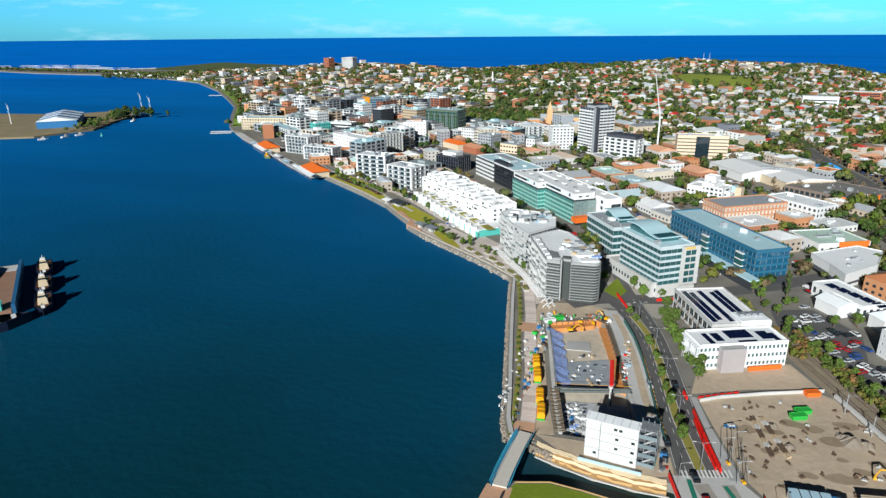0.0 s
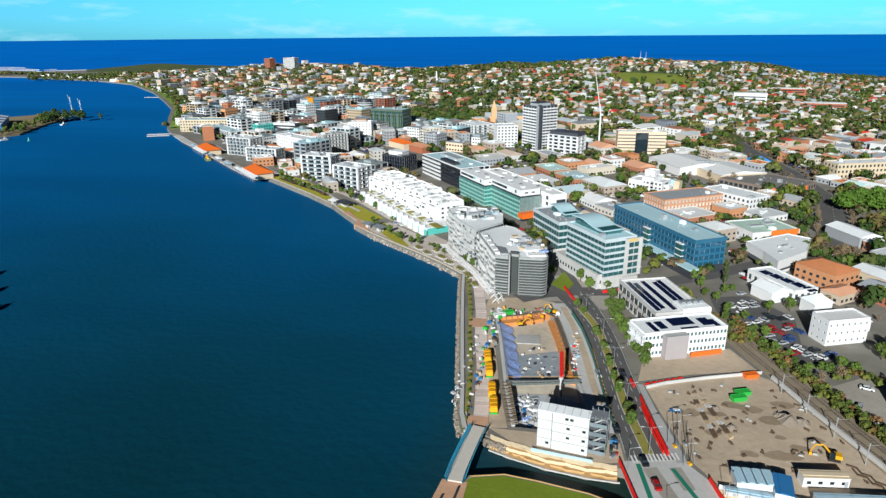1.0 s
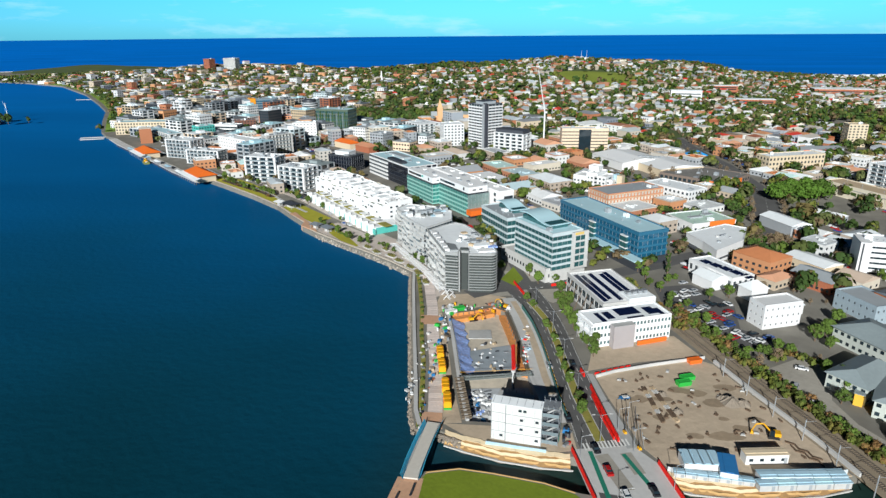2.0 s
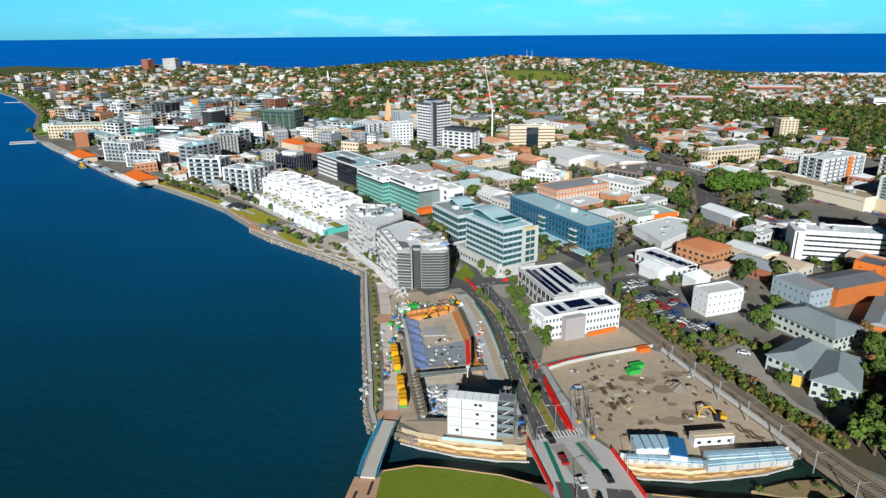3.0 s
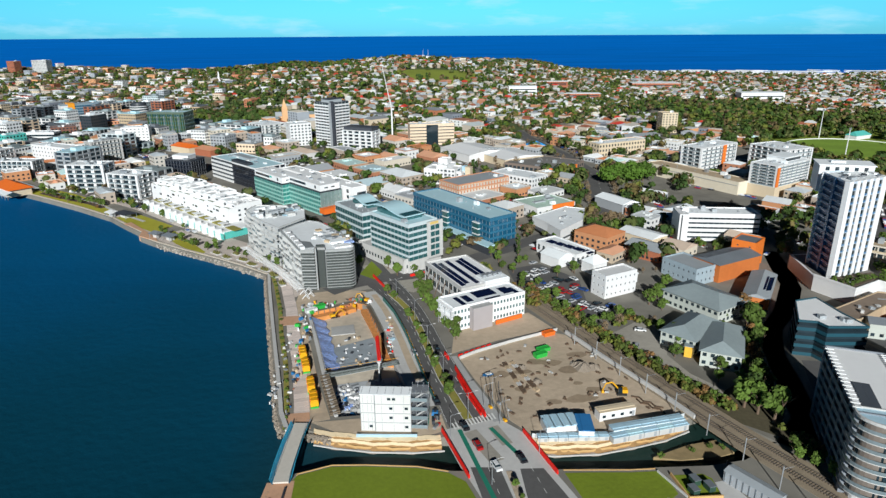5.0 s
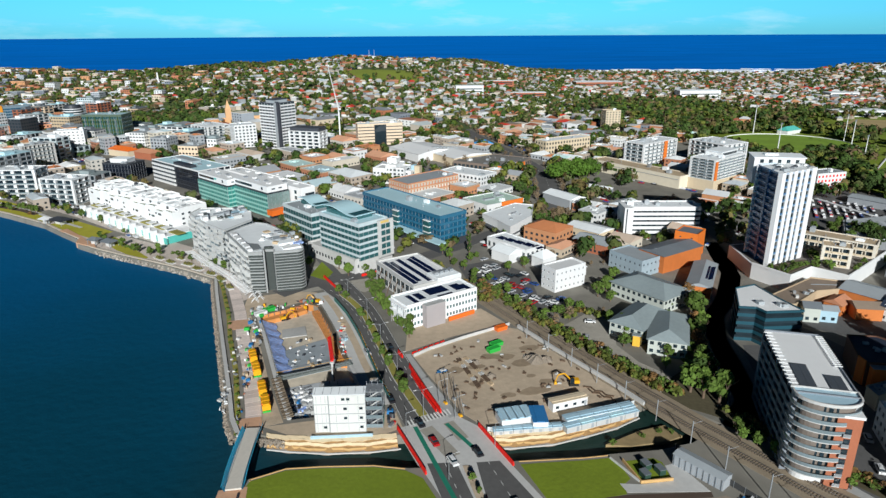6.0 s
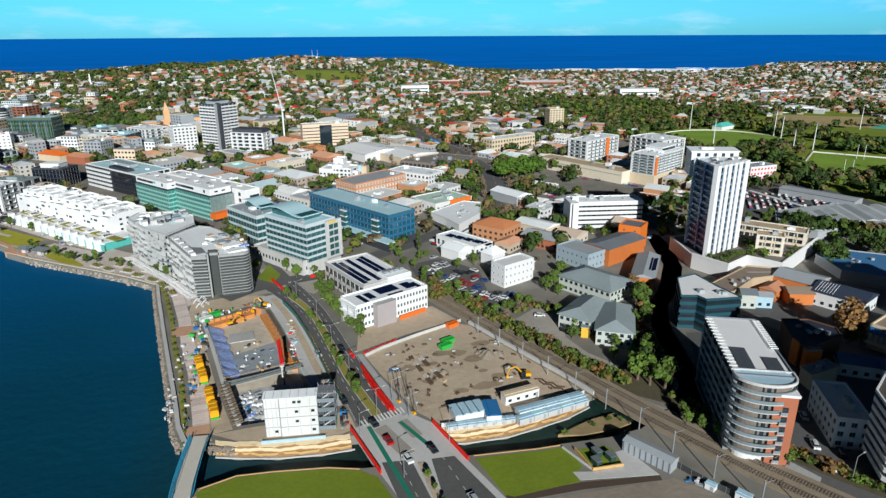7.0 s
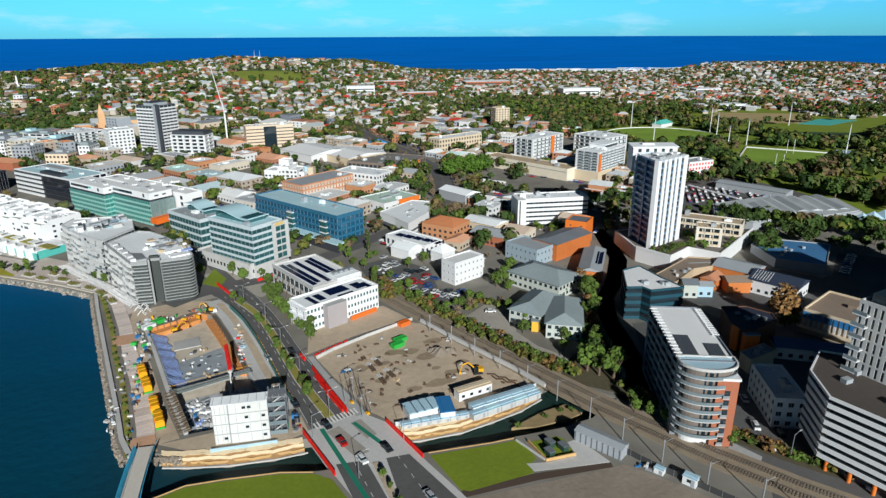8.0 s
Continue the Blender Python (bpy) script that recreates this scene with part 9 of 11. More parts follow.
# ---- waterfront: wharf, sheds, boats ----
for x, y in ((-262, 492), (-366, 588)):
    t = thing("verandah", x, y, Z, -45, "pale metal verandah roofs round the wharf shed", "verandah")
    for s, w in ((-1, 44), (1, 38)):
        part("roof", Geo().add([(-w / 2, s * 7.4, 4.6), (w / 2, s * 7.4, 4.6), (w / 2, s * 12.4, 3.4), (-w / 2, s * 12.4, 3.4), (-w / 2, s * 7.4, 4.8), (w / 2, s * 7.4, 4.8), (w / 2, s * 12.4, 3.6), (-w / 2, s * 12.4, 3.6)],
                               [(0, 1, 2, 3), (7, 6, 5, 4), (0, 4, 5, 1), (3, 2, 6, 7), (1, 5, 6, 2), (0, 3, 7, 4)]), ROOF_PALE, t)
    for k in range(8):
        part("post", Geo().cyl(-20 + k * 5.6, -12.0, -0.4, 0.14, 0.14, 3.8, 6), STEEL, t)
for k in range(6):
    x, y = -290 - k * 22, 508 + k * 21
    t = thing("wharf_shelter", x, y, 2.6, -44, "small pale shelter roof on the wharf", "shelter", "shelters along the wharf")
    part("roof", Geo().gable(0, 0, 2.8, 9, 4.4, 1.0, over=0.2), (ROOF_PALE, PALE_BLUE)[k % 2], t)
    for px in (-4, 4):
        part("post", Geo().box(px, 0, 0, 0.3, 3.6, 2.8), STEEL, t)
single("wharf", Geo().ribbon([(-258, 484), (-300, 522), (-340, 562), (-390, 610), (-440, 658), (-470, 690)], 9, 2.6, 0.7), PALE_CONCRETE, "timber and concrete wharf deck on piles", "wharf", kind="structure")
g = Geo()
for x, y, a in along([(-258, 484), (-300, 522), (-340, 562), (-390, 610), (-440, 658)], 5, 4.2):
    g.cyl(x, y, -2, 0.3, 0.3, 4.2, 6)
single("wharf_piles", g, BARK, "dark timber piles under the wharf", "piles", kind="stuff")


BOAT_DECK = mat("boat_deck", (0.20, 0.10, 0.06), 0.8, scale=1.0, var=0.2)


def boat(x, y, a, L, hull, top, label, name="boat", z=0.0):
    t = thing(name, x, y, z, a, label, "boat")
    w = L * 0.3
    pts = [(-L / 2, -w / 2), (L * 0.2, -w / 2), (L / 2, 0), (L * 0.2, w / 2), (-L / 2, w / 2)]
    part("hull", Geo().prism(pts, -0.5, L * 0.09), hull, t)
    part("bulwark", Geo().ribbon([(x0 * 0.97, y0 * 0.95) for x0, y0 in pts + pts[:1]], 0.35, L * 0.125, L * 0.035), hull, t)
    part("deck", Geo().prism([(x0 * 0.92, y0 * 0.88) for x0, y0 in pts], L * 0.09, L * 0.095), BOAT_DECK, t)
    part("rail_frame", Geo().box(-0.3 * L, 0, L * 0.095, L * 0.1, w * 0.3, L * 0.04).box(0.3 * L, 0, L * 0.095, L * 0.05, w * 0.2, L * 0.05).box(0, 0, L * 0.3, L * 0.1, w * 0.3, L * 0.03), WHITE, t)
    part("wheelhouse", Geo().box(0, 0, L * 0.1, L * 0.28, w * 0.6, L * 0.11, taper=0.85), top, t)
    part("bridge_deck", Geo().box(0.02 * L, 0, L * 0.21, L * 0.16, w * 0.45, L * 0.09, taper=0.85), top, t)
    part("window_band", Geo().box(0.02 * L, 0, L * 0.235, L * 0.165, w * 0.46, L * 0.035), GLASS, t)
    part("funnel", Geo().cyl(-0.14 * L, 0, L * 0.1, L * 0.025, L * 0.022, L * 0.17, 8), YELLOW, t)
    part("mast", Geo().cyl(0.02 * L, 0, L * 0.3, L * 0.008, L * 0.005, L * 0.1, 6), WHITE, t)
    return t


boat(-356, 566, 130, 16, mat("olive_hull", (0.22, 0.25, 0.08), 0.6), YELLOW, "olive work boat moored at the wharf")
NAVY = mat("navy_hull", (0.01, 0.015, 0.035), 0.4)
for x, y in ((-295, 243), (-275, 224), (-256, 206.4)):
    boat(x, y, -43, 24, NAVY, mat("cream_cabin", (0.62, 0.50, 0.34), 0.7, scale=0.8, var=0.12, stain=0.15), "harbour tug with a cream wheelhouse and dark hull", "tugboat")
boat(-257, 179, 60, 34, NAVY, WHITE, "long navy-hulled workboat at the dock end", "workboat")
patch("dock_deck", [(-262, 195), (-312, 243), (-345, 213), (-295, 163)], 2.6, mat("rust_deck", (0.30, 0.17, 0.11), 0.9, scale=0.3, var=0.2), "rust-brown dock deck with dark edge", "dock", 4.6)
single("dock_wall", Geo().ribbon([(-261, 195.6), (-311.4, 243.8)], 1.6, 5.2, 6.4), mat("dock_blue", (0.02, 0.12, 0.26), 0.6, scale=0.6, var=0.2), "dark blue side wall of the floating dock", "dock wall", kind="structure")
patch("dock_apron", [(-305, 235), (-311.6, 242.4), (-340, 216), (-334, 209)], 2.72, PALE_CONCRETE, "pale concrete end of the dock deck", "dock", 0.3)
shed("dock_shed", "dark-roofed dock shed on the deck", -311.5, 209.6, -55, 26, 14, 5, 2, WHITE, ROOF_DARK, z=2.6)
portable(-268.5, 193.6, -43, 6, 4, 3, AQUA, "aqua container on the dock", AQUA, name="container").location.z = 2.64
# striped roof of the shed on the far bank, boats and a buoy
t = thing("roof_stripe", -771, 712, 2.2, -50, "blue stripes across the white shed roof", "roof stripes")
for k in range(3):
    part("stripe", Geo().gable(-28 + k * 28, 0, 9.1, 11, 48, 5.15, over=0.55), BLUE, t)
for x, y, a in ((-668, 640, 70), (-672, 622, 80), (-684, 600, 60), (-700, 770, 100), (-735, 832, 110)):
    boat(x, y, a, 12, WHITE, WHITE, "small white motor boat by the far bank")
t = thing("channel_buoy", -634.5, 639.8, 0, 0, "green channel marker buoy", "buoy")
part("float", Geo().cyl(0, 0, -0.3, 1.5, 1.5, 1.2, 12), AQUA, t)
part("tower", Geo().cyl(0, 0, 0.9, 0.8, 0.25, 3.4, 8), AQUA, t)
# far bank: cranes and scrub
for x, y, h in ((-716, 826, 26), (-755, 852, 28), (-838, 690, 26)):
    t = thing("dock_crane", x, y, 2.2, 20, "slim white and blue dock crane", "crane")
    part("mast", Geo().cyl(0, 0, 0, 0.7, 0.4, h, 8), WHITE, t)
    part("jib", Geo().beam((0, 0, h * 0.7), (-3, 1, h * 1.1), 0.5), PALE_BLUE, t)
    part("cabin", Geo().box(0, 0, h * 0.6, 3, 3, 3), BLUE, t)
for i in range(16):
    a = q.random()
    tree(("dark", "broad")[i % 2], -775 + 60 * q.random() + 40 * a, 770 + 70 * q.random(), 2.2, 1.0, "scrub trees on the far bank")
shed("shed", "low white shed on the far bank", -735, 816, -40, 30, 10, 4, 1.5, WHITE, ROOF_PALE, z=2.2)

# white luffing tower crane over the town
t = thing("tower_crane", 28, 687, Z, 0, "white luffing tower crane over the town", "tower crane")
part("mast", Geo().box(0, 0, 0, 1.5, 1.5, 34), WHITE, t)
part("jib", Geo().beam((0, 0, 33), (-8, 10, 76), 0.9, w1=0.5), WHITE, t)
part("counter_jib", Geo().box(1, -3, 33, 2.4, 6, 1.6), WHITE, t)
part("cab", Geo().box(1.8, 0, 31, 1.6, 1.8, 2.2), GLASS, t)
part("a_frame", Geo().beam((0, -4, 34), (-1, 0, 44), 0.5), WHITE, t)

# ---- trees and shrubs near by ----
for x, y in ((23, 175), (22.4, 183), (20.4, 193), (19, 202), (17.6, 211), (16, 223), (14, 234), (9, 256), (6.6, 262)):
    tree("round", x, y, Z + 0.1, 0.9, "young trees on the median")
for x, y in ((20, 265), (21, 259), (22, 252), (23, 247), (24, 242), (25, 237), (26.4, 231), (28, 226), (29, 221), (22.6, 265), (24.4, 257), (30.6, 214), (26, 246), (27, 240), (22, 272), (25, 262), (29, 230), (31.5, 219)):
    tree("broad", x, y, Z, 0.72, "street trees beside the white office")
for x, y in ((20, 287), (8, 294), (5, 306), (-2, 318), (12, 284), (-6, 300)):
    tree("broad", x, y, Z, 0.7, "trees at the street corner")
for x, y in ((69, 330), (74, 328), (80, 321), (76, 303), (63, 321)):
    tree("slim", x, y, Z, 1.0, "cypresses along the cross street")
for x, y in ((64, 295), (65, 289), (72, 259), (74, 247), (76, 238), (79, 232), (84, 225), (87, 220), (94, 220), (99, 224), (103, 222), (88, 273), (76, 263), (67.4, 260), (79, 245.5), (77, 251), (84, 231.4), (64, 286), (73.6, 291), (96.7, 277), (97, 275), (78, 295), (70, 268), (92, 222), (68, 280), (62, 305)):
    tree("broad", x, y, Z, 0.62, "trees round the car park")
for x, y in ((89, 213), (112, 219), (96, 216)):
    tree("brown", x, y, Z, 0.55, "autumn trees beside the track")
for x, y in ((110, 210), (110, 195), (106.5, 190), (117, 235), (120, 229), (133, 253), (112, 203), (122, 238), (126, 243)):
    tree("broad", x, y, Z, 0.8, "trees round the grey-roofed offices")
for x, y in ((114, 284), (114, 275), (128, 284), (130, 271), (137, 272), (122, 278), (143, 268), (108, 277)):
    tree("brown", x, y, Z, 0.55, "bare trees beside the red brick workshop")
for x, y in ((147, 206), (140, 194), (134, 184), (129, 175), (145, 200), (137, 188), (133, 179), (127, 170), (142, 198), (149, 212), (152, 220), (125, 164)):
    tree(("autumn", "broad", "autumn", "brown")[int(x + y) % 4], x - 1.0, y + 1, Z, (0.85, 1.15, 0.8, 0.85)[int(x + y) % 4], "tall brown trees along the canal")
for x, y in ((113, 157), (115, 153), (118, 160), (121, 166), (117, 148)):
    tree(("dark", "broad")[int(x) % 2], x, y, Z, (0.82, 1.25)[int(x) % 2], "tall green trees where the canal meets the creek")
for x, y in ((121, 172), (123, 163), (119, 156), (126, 178), (131, 188), (136, 210), (140, 216), (113, 172), (117, 178)):
    tree(("broad", "brown")[int(y) % 2], x, y, Z, 0.62, "trees between the offices and the canal")
for x, y in ((114, 135), (112.6, 131), (117, 132.4), (115.6, 128), (117, 123), (118, 120.4), (127, 107.5), (120, 126)):
    tree("broad", x, y, Z, 0.62, "shrubby trees at the foot of the apartments")
q = random.Random(33)
for x, y, a in along([(68, 256), (74.5, 240), (82, 216), (91, 192), (100, 169), (106, 155)], 1.7, 3.2):
    tree(("bush", "bush", "bush", "bush", "rust")[q.randrange(5)], x + q.gauss(0, 0.9), y + q.gauss(0, 0.9), Z, 1.2, "scrub along the railway")
for x, y, a in along([(112, 137), (119, 121), (125, 107), (133, 93), (146, 75)], 1.9, 7.0):
    tree(("bush", "rust")[q.randrange(2)], x + q.gauss(0, 0.6), y + q.gauss(0, 0.6), Z, 1.05, "scrub along the railway")
for x, y, a in along(PROM, 5.5, 4.6):
    tree("bush", x, y + q.gauss(0, 0.6), Z, 0.5, "low planting along the promenade")
for x, y, a in along([(x + 8.5, y + 8.5) for x, y in QUAY[6:12]], 6.0):
    tree(("round", "bush", "round")[q.randrange(3)], x + q.gauss(0, 1.5), y + q.gauss(0, 1.5), Z, 0.75, "waterfront trees and shrubs")
for x, y in ((-240, 490), (-223, 470), (-209, 456), (-198, 450), (-190, 452), (-226, 498), (-215, 488), (-203, 470), (-190, 473), (-232, 486), (-180, 440), (-106, 354), (-131, 406), (-111, 379),
             (-98, 345), (-88, 336), (-146, 420), (-158, 434), (-172, 448)):
    tree(("broad", "round")[q.randrange(2)], x, y, Z, 0.7, "trees on the waterfront lawns")
for x, y in ((78, 139.8), (88, 141), (94, 142), (97, 141)):
    tree("bush", x, y, 1.0, 0.6, "scrub on the sand bar")
for x, y in ((34.4, 130), (34.8, 125), (35.4, 119), (36.4, 113)):
    tree("round", x, y, Z + 0.2, 0.45, "small shrubs on the bridge median")
for x, y in ((131, 351), (137, 357), (140, 351), (147, 357), (148, 345), (128, 335), (136, 337), (142, 345), (133, 345), (150, 350), (19, 445), (28, 454), (30, 430), (38, 450), (12, 470), (22, 460), (34, 462)):
    tree("brown", x, y, Z, 1.35, "bare brown street trees")
for x, y in ((92, 585), (101, 560), (96, 535), (108, 512), (82, 585), (112, 540), (128, 530), (90, 570), (104, 590), (-13, 447), (-9, 432), (-6, 455)):
    tree("brown", x, y, Z, 1.3, "bare trees along the avenue")
for x, y in ((184, 456), (195, 466), (207, 470), (203, 456), (213, 461)):
    tree("fig", x, y, Z, 1.05, "broad fig trees at the street corner")
for x, y in ((144, 437), (143, 421), (151, 429), (156, 421), (157, 407), (201, 404), (202, 390), (206, 379), (240, 382), (168, 356), (170, 345), (185, 395)):
    tree(("broad", "brown", "dark")[q.randrange(3)], x, y, Z, 0.8, "street trees among low buildings")
for x, y in ((-215, 865), (-200, 860), (-192, 872), (-180, 858), (-169, 863), (-141, 836), (-128, 812), (-169, 810), (-150, 795), (-239, 898), (-137, 960), (-264, 934), (-155, 850), (-185, 840)):
    tree("dark", x, y, Z, 1.3, "dark park trees in the town")
for x, y, k, s in ((203.4, 160.5, "autumn", 1.65), (207.6, 160, "autumn", 1.5), (205, 164.6, "autumn", 1.45), (202, 157.4, "broad", 0.9), (206.4, 156.4, "broad", 0.8)):
    tree(k, x, y, Z, s, "large autumn tree by the shaded hall")
for x, y in ((397, 622), (398, 648), (358, 590), (429, 449), (416, 425), (393, 400), (386, 412), (380, 363), (384, 350), (406, 363), (419, 336), (410, 319), (402, 303), (401, 294), (416, 297), (404, 276), (426, 284), (323, 278), (306, 258),
             (372, 340)):
    tree(("dark", "broad")[q.randrange(2)], x, y, Z, 1.15, "trees round the playing fields")
for x, y in ((280, 299), (288, 296), (298, 300), (296, 288), (294, 276), (296, 267), (284, 288), (290, 281), (271, 238), (264, 224), (258, 220), (297, 254), (296, 237), (297, 228), (307, 232), (308, 222), (305, 214), (315, 219), (316, 210), (320, 204), (303, 251), (287, 264), (315, 285), (283, 276), (269, 361), (255, 344), (263, 350), (284, 240), (330, 214), (276, 255), (262, 262), (248, 256)):
    tree(("dark", "broad")[q.randrange(2)], x, y, Z, 0.85, "dense trees below the tower")

# ---- playing fields ----
g = Geo()
pts = [(475 + 63 * math.cos(2 * math.pi * i / 40), 562 + 62 * math.sin(2 * math.pi * i / 40)) for i in range(40)]
single("sports_oval", g.prism(pts, Z - 0.2, Z + 0.06), SUNNY_LAWN, "bright green sports oval", "oval", kind="structure")
single("oval_fence", Geo().ribbon(pts + pts[:1], 0.35, Z + 0.9, 0.9), WHITE, "white boundary fence round the oval", "fence", kind="structure")
patch("rugby_field", [(416, 396), (505, 468), (556, 410), (476, 352)], Z + 0.06, SUNNY_LAWN, "green rugby field with white touch lines", "field")
for pts in ([(430, 412), (502, 470)], [(502, 470), (556, 405)]):
    single("field_rail", Geo().ribbon(pts, 0.9, Z + 1.0, 1.0), WHITE, "white rail along the rugby field", "fence", kind="structure")
for x, y in ((443.6, 379.2), (513.6, 429.8)):
    t = thing("goal_posts", x, y, Z, -45, "tall white rugby goal posts", "goal posts")
    for s in (-2.8, 2.8):
        part("post", Geo().cyl(s, 0, 0, 0.2, 0.2, 13, 6), WHITE, t)
    part("crossbar", Geo().box(0, 0, 3.0, 5.6, 0.3, 0.3), WHITE, t)
patch("field", [(590, 495), (692, 560), (820, 560), (900, 480), (615, 400), (562, 455)], Z + 0.05, LAWN, "wide green sports ground with bare patches", "field")
patch("field", [(590, 640), (690, 705), (800, 640), (700, 575)], Z + 0.05, mat("straw_grass", (0.42, 0.32, 0.15), 0.95, scale=0.05, var=0.25, stain=0.3), "dry brown sports ground", "field")
patch("court", [(690, 575), (760, 600), (790, 570), (715, 550)], Z + 0.09, AQUA, "green hard courts", "court")
for x, y, h in ((487, 632, 29), (430, 520, 26), (515, 524, 26), (540, 560, 26), (512, 480, 24), (470, 462, 22), (482, 352, 24), (575, 420, 24), (671, 570, 24)):
    t = thing("floodlight_mast", x, y, Z, 30, "tall pale floodlight mast beside the field", "floodlight", "floodlights round the fields")
    part("mast", Geo().cyl(0, 0, 0, 0.55, 0.3, h, 8), WHITE, t)
    part("lamp_frame", Geo().box(0, 0, h, 4.0, 0.5, 1.8), STEEL, t)
t = thing("grandstand", 515, 369, Z, 55, "blue-roofed grandstand beside the rugby field", "grandstand")
part("seating", Geo().box(0, 0, 0, 40, 12, 5, taper=0.8), CONCRETE, t)
part("roof", Geo().box(0, 0, 8.5, 44, 15, 0.6), PALE_BLUE, t)
for s in (-18, -6, 6, 18):
    part("column", Geo().cyl(s, -5, 0, 0.3, 0.3, 8.5, 8), STEEL, t)
t = thing("grandstand", 525, 622, Z, 20, "pale green domed pavilion beside the oval", "pavilion")
part("wall", Geo().box(0, 0, 0, 26, 12, 4), WHITE, t)
part("roof", Geo().gable(0, 0, 4, 26, 12, 4, hip=5), AQUA, t)
# retail sheds and their car park
patch("car_park", [(282, 306), (318, 360), (376, 392), (392, 362), (392, 300), (350, 280)], Z + 0.03, ASPHALT, "full asphalt car park of the retail centre", "car park")
g = Geo()
q = random.Random(5)
for i in range(9):
    for j in range(16):
        if q.random() < 0.78:
            x, y = 302 + j * 3.4 + i * 3.2, 322 + i * 4.2 - j * 2.4
            g.box(x, y, Z + 0.3, 4.2, 1.8, 0.7, 55).box(x, y, Z + 1.0, 2.2, 1.5, 0.5, 55, taper=0.8)
single("parked_cars", g, FAR_CARS, "rows of small parked cars of mixed colours", "cars", kind="stuff")
WORN_SHEET = mat("worn_sheet_roof", (0.48, 0.51, 0.52), 0.65, scale=0.15, var=0.2, stain=0.3)
t = thing("retail_building", 0, 0, Z, 0, "wide low retail building under grey metal roofs", "retail building")
part("wall", Geo().prism([(279, 276), (290, 258), (330, 252), (370, 252), (384, 280), (342, 302), (300, 300)], 0, 4.6), GREY, t)
part("roof", Geo().prism([(280, 276), (291, 259), (330, 253), (369, 253), (383, 280), (342, 301), (301, 299)], 4.6, 5.0), WORN_SHEET, t)
for k in range(9):
    part("roof_ridge", Geo().gable(298 + k * 9, 277 - 3 * math.sin(k), 5.0, 34, 7.4, 1.0, 66, 0.1), (WORN_SHEET, WORN_SHEET, ROOF_GREY)[k % 3], t)
cw = thing("covered_walk", 0, 0, Z, 0, "long white covered walkway between the parked cars", "walkway")
part("roof", Geo().ribbon([(324, 349), (325, 327), (326, 305)], 2.6, 4.2, 0.3), WHITE, cw)
for k in range(8):
    part("post", Geo().cyl(324.1 + k * 0.26, 347.5 - k * 5.9, 0, 0.14, 0.14, 3.9, 6), STEEL, cw)
shed("retail_shed", "long low shed with a grey roof beside the cars", 362, 327, -68, 48, 13, 4.5, 1.0, GREY, ROOF_GREY)
t = thing("marquee", 352, 238, Z, 0, "pale blue peaked fabric marquee", "marquee")
for k in range(3):
    part("peak", Geo().add([(k * 9 - 6, -5, 3), (k * 9 + 6, -5, 3), (k * 9 + 6, 7, 3), (k * 9 - 6, 7, 3), (k * 9, 1, 9)], [(0, 1, 4), (1, 2, 4), (2, 3, 4), (3, 0, 4), (3, 2, 1, 0)]), PALE_BLUE, t)
punched("office_building", "white four-storey block with red panels", 359, 383.5, 4, 25, 14, 13, 4, WHITE, ROOF_GREY, glass=RED, bay=3, sep=False, seed=70)
take(475, 562, 0, 128, 126)
take(486, 406, 40, 130, 100)
take(720, 500, 0, 270, 150)
take(695, 640, 0, 170, 110)
take(340, 290, -35, 130, 110)
take(515, 369, 55, 50, 24)
patch("parkland", [(375, 240), (400, 520), (430, 640), (560, 760), (900, 760), (1000, 420), (640, 200)], Z + 0.015, LAWN, "rough green parkland round the playing fields", "grass")
take(205, 455, 20, 40, 40)
take(230, 400, 0, 40, 40)
patch("car_park", [(-222, 622), (-199, 607), (-168, 574), (-146, 590), (-170, 626), (-206, 646)], Z + 0.045, ASPHALT, "asphalt car park behind the vacant block", "car park")
g = Geo()
for i in range(5):
    for j in range(9):
        if q.random() < 0.75:
            g.box(-208 + j * 4.2 + i * 3.0, 621 - j * 4.0 + i * 4.2, Z + 0.3, 1.8, 4.2, 1.1, -20, taper=0.85)
single("parked_cars", g, FAR_CARS, "small parked cars of mixed colours", "cars", kind="stuff")

# ---- the town between ----
AVENUE = [(175, 780), (175.5, 700), (178, 640), (184, 584), (183, 504), (180, 470), (168, 430), (150, 385), (140, 362)]
strip("road", AVENUE, 15, Z + 0.05, ASPHALT, "wide asphalt avenue through the town")
for (ax, ay), (bx, by) in zip(AVENUE, AVENUE[1:]):
    take((ax + bx) / 2, (ay + by) / 2, math.degrees(math.atan2(by - ay, bx - ax)), math.hypot(bx - ax, by - ay), 20)
g = Geo()
for x, y, a in along(AVENUE, 9.0):
    g.box(x, y, Z + 0.056, 3.0, 0.18, 0.008, a)
single("lane_line", g, LINE, "white broken lane line along the avenue", "line", kind="stuff")
qa = random.Random(91)
for side in (-9.5, 9.5):
    for x, y, a in along(AVENUE, 13, side):
        if qa.random() < 0.75:
            tree("brown", x + qa.gauss(0, 1), y + qa.gauss(0, 1), Z, 0.95, "bare street trees along the avenue")
t = thing("marquee", 168, 616, Z, 10, "bright blue peaked tent beside the avenue", "marquee")
part("roof", Geo().gable(0, 0, 3.2, 18, 15, 4.0, hip=8), mat("tent_blue", (0.02, 0.33, 0.80), 0.5, scale=0.6, var=0.08), t)
part("wall", Geo().box(0, 0, 0, 17, 14, 3.2), PALE_BLUE, t)
take(168, 616, 10, 20, 16)
t = thing("shop", 280, 645, Z, 12, "long shop with a bright red front and grey roof", "shop")
part("wall", Geo().box(0, 0, 0, 60, 18, 6), GREY, t)
part("red_front", Geo().box(8, -9.2, 1.2, 38, 0.5, 4.4), RED, t)
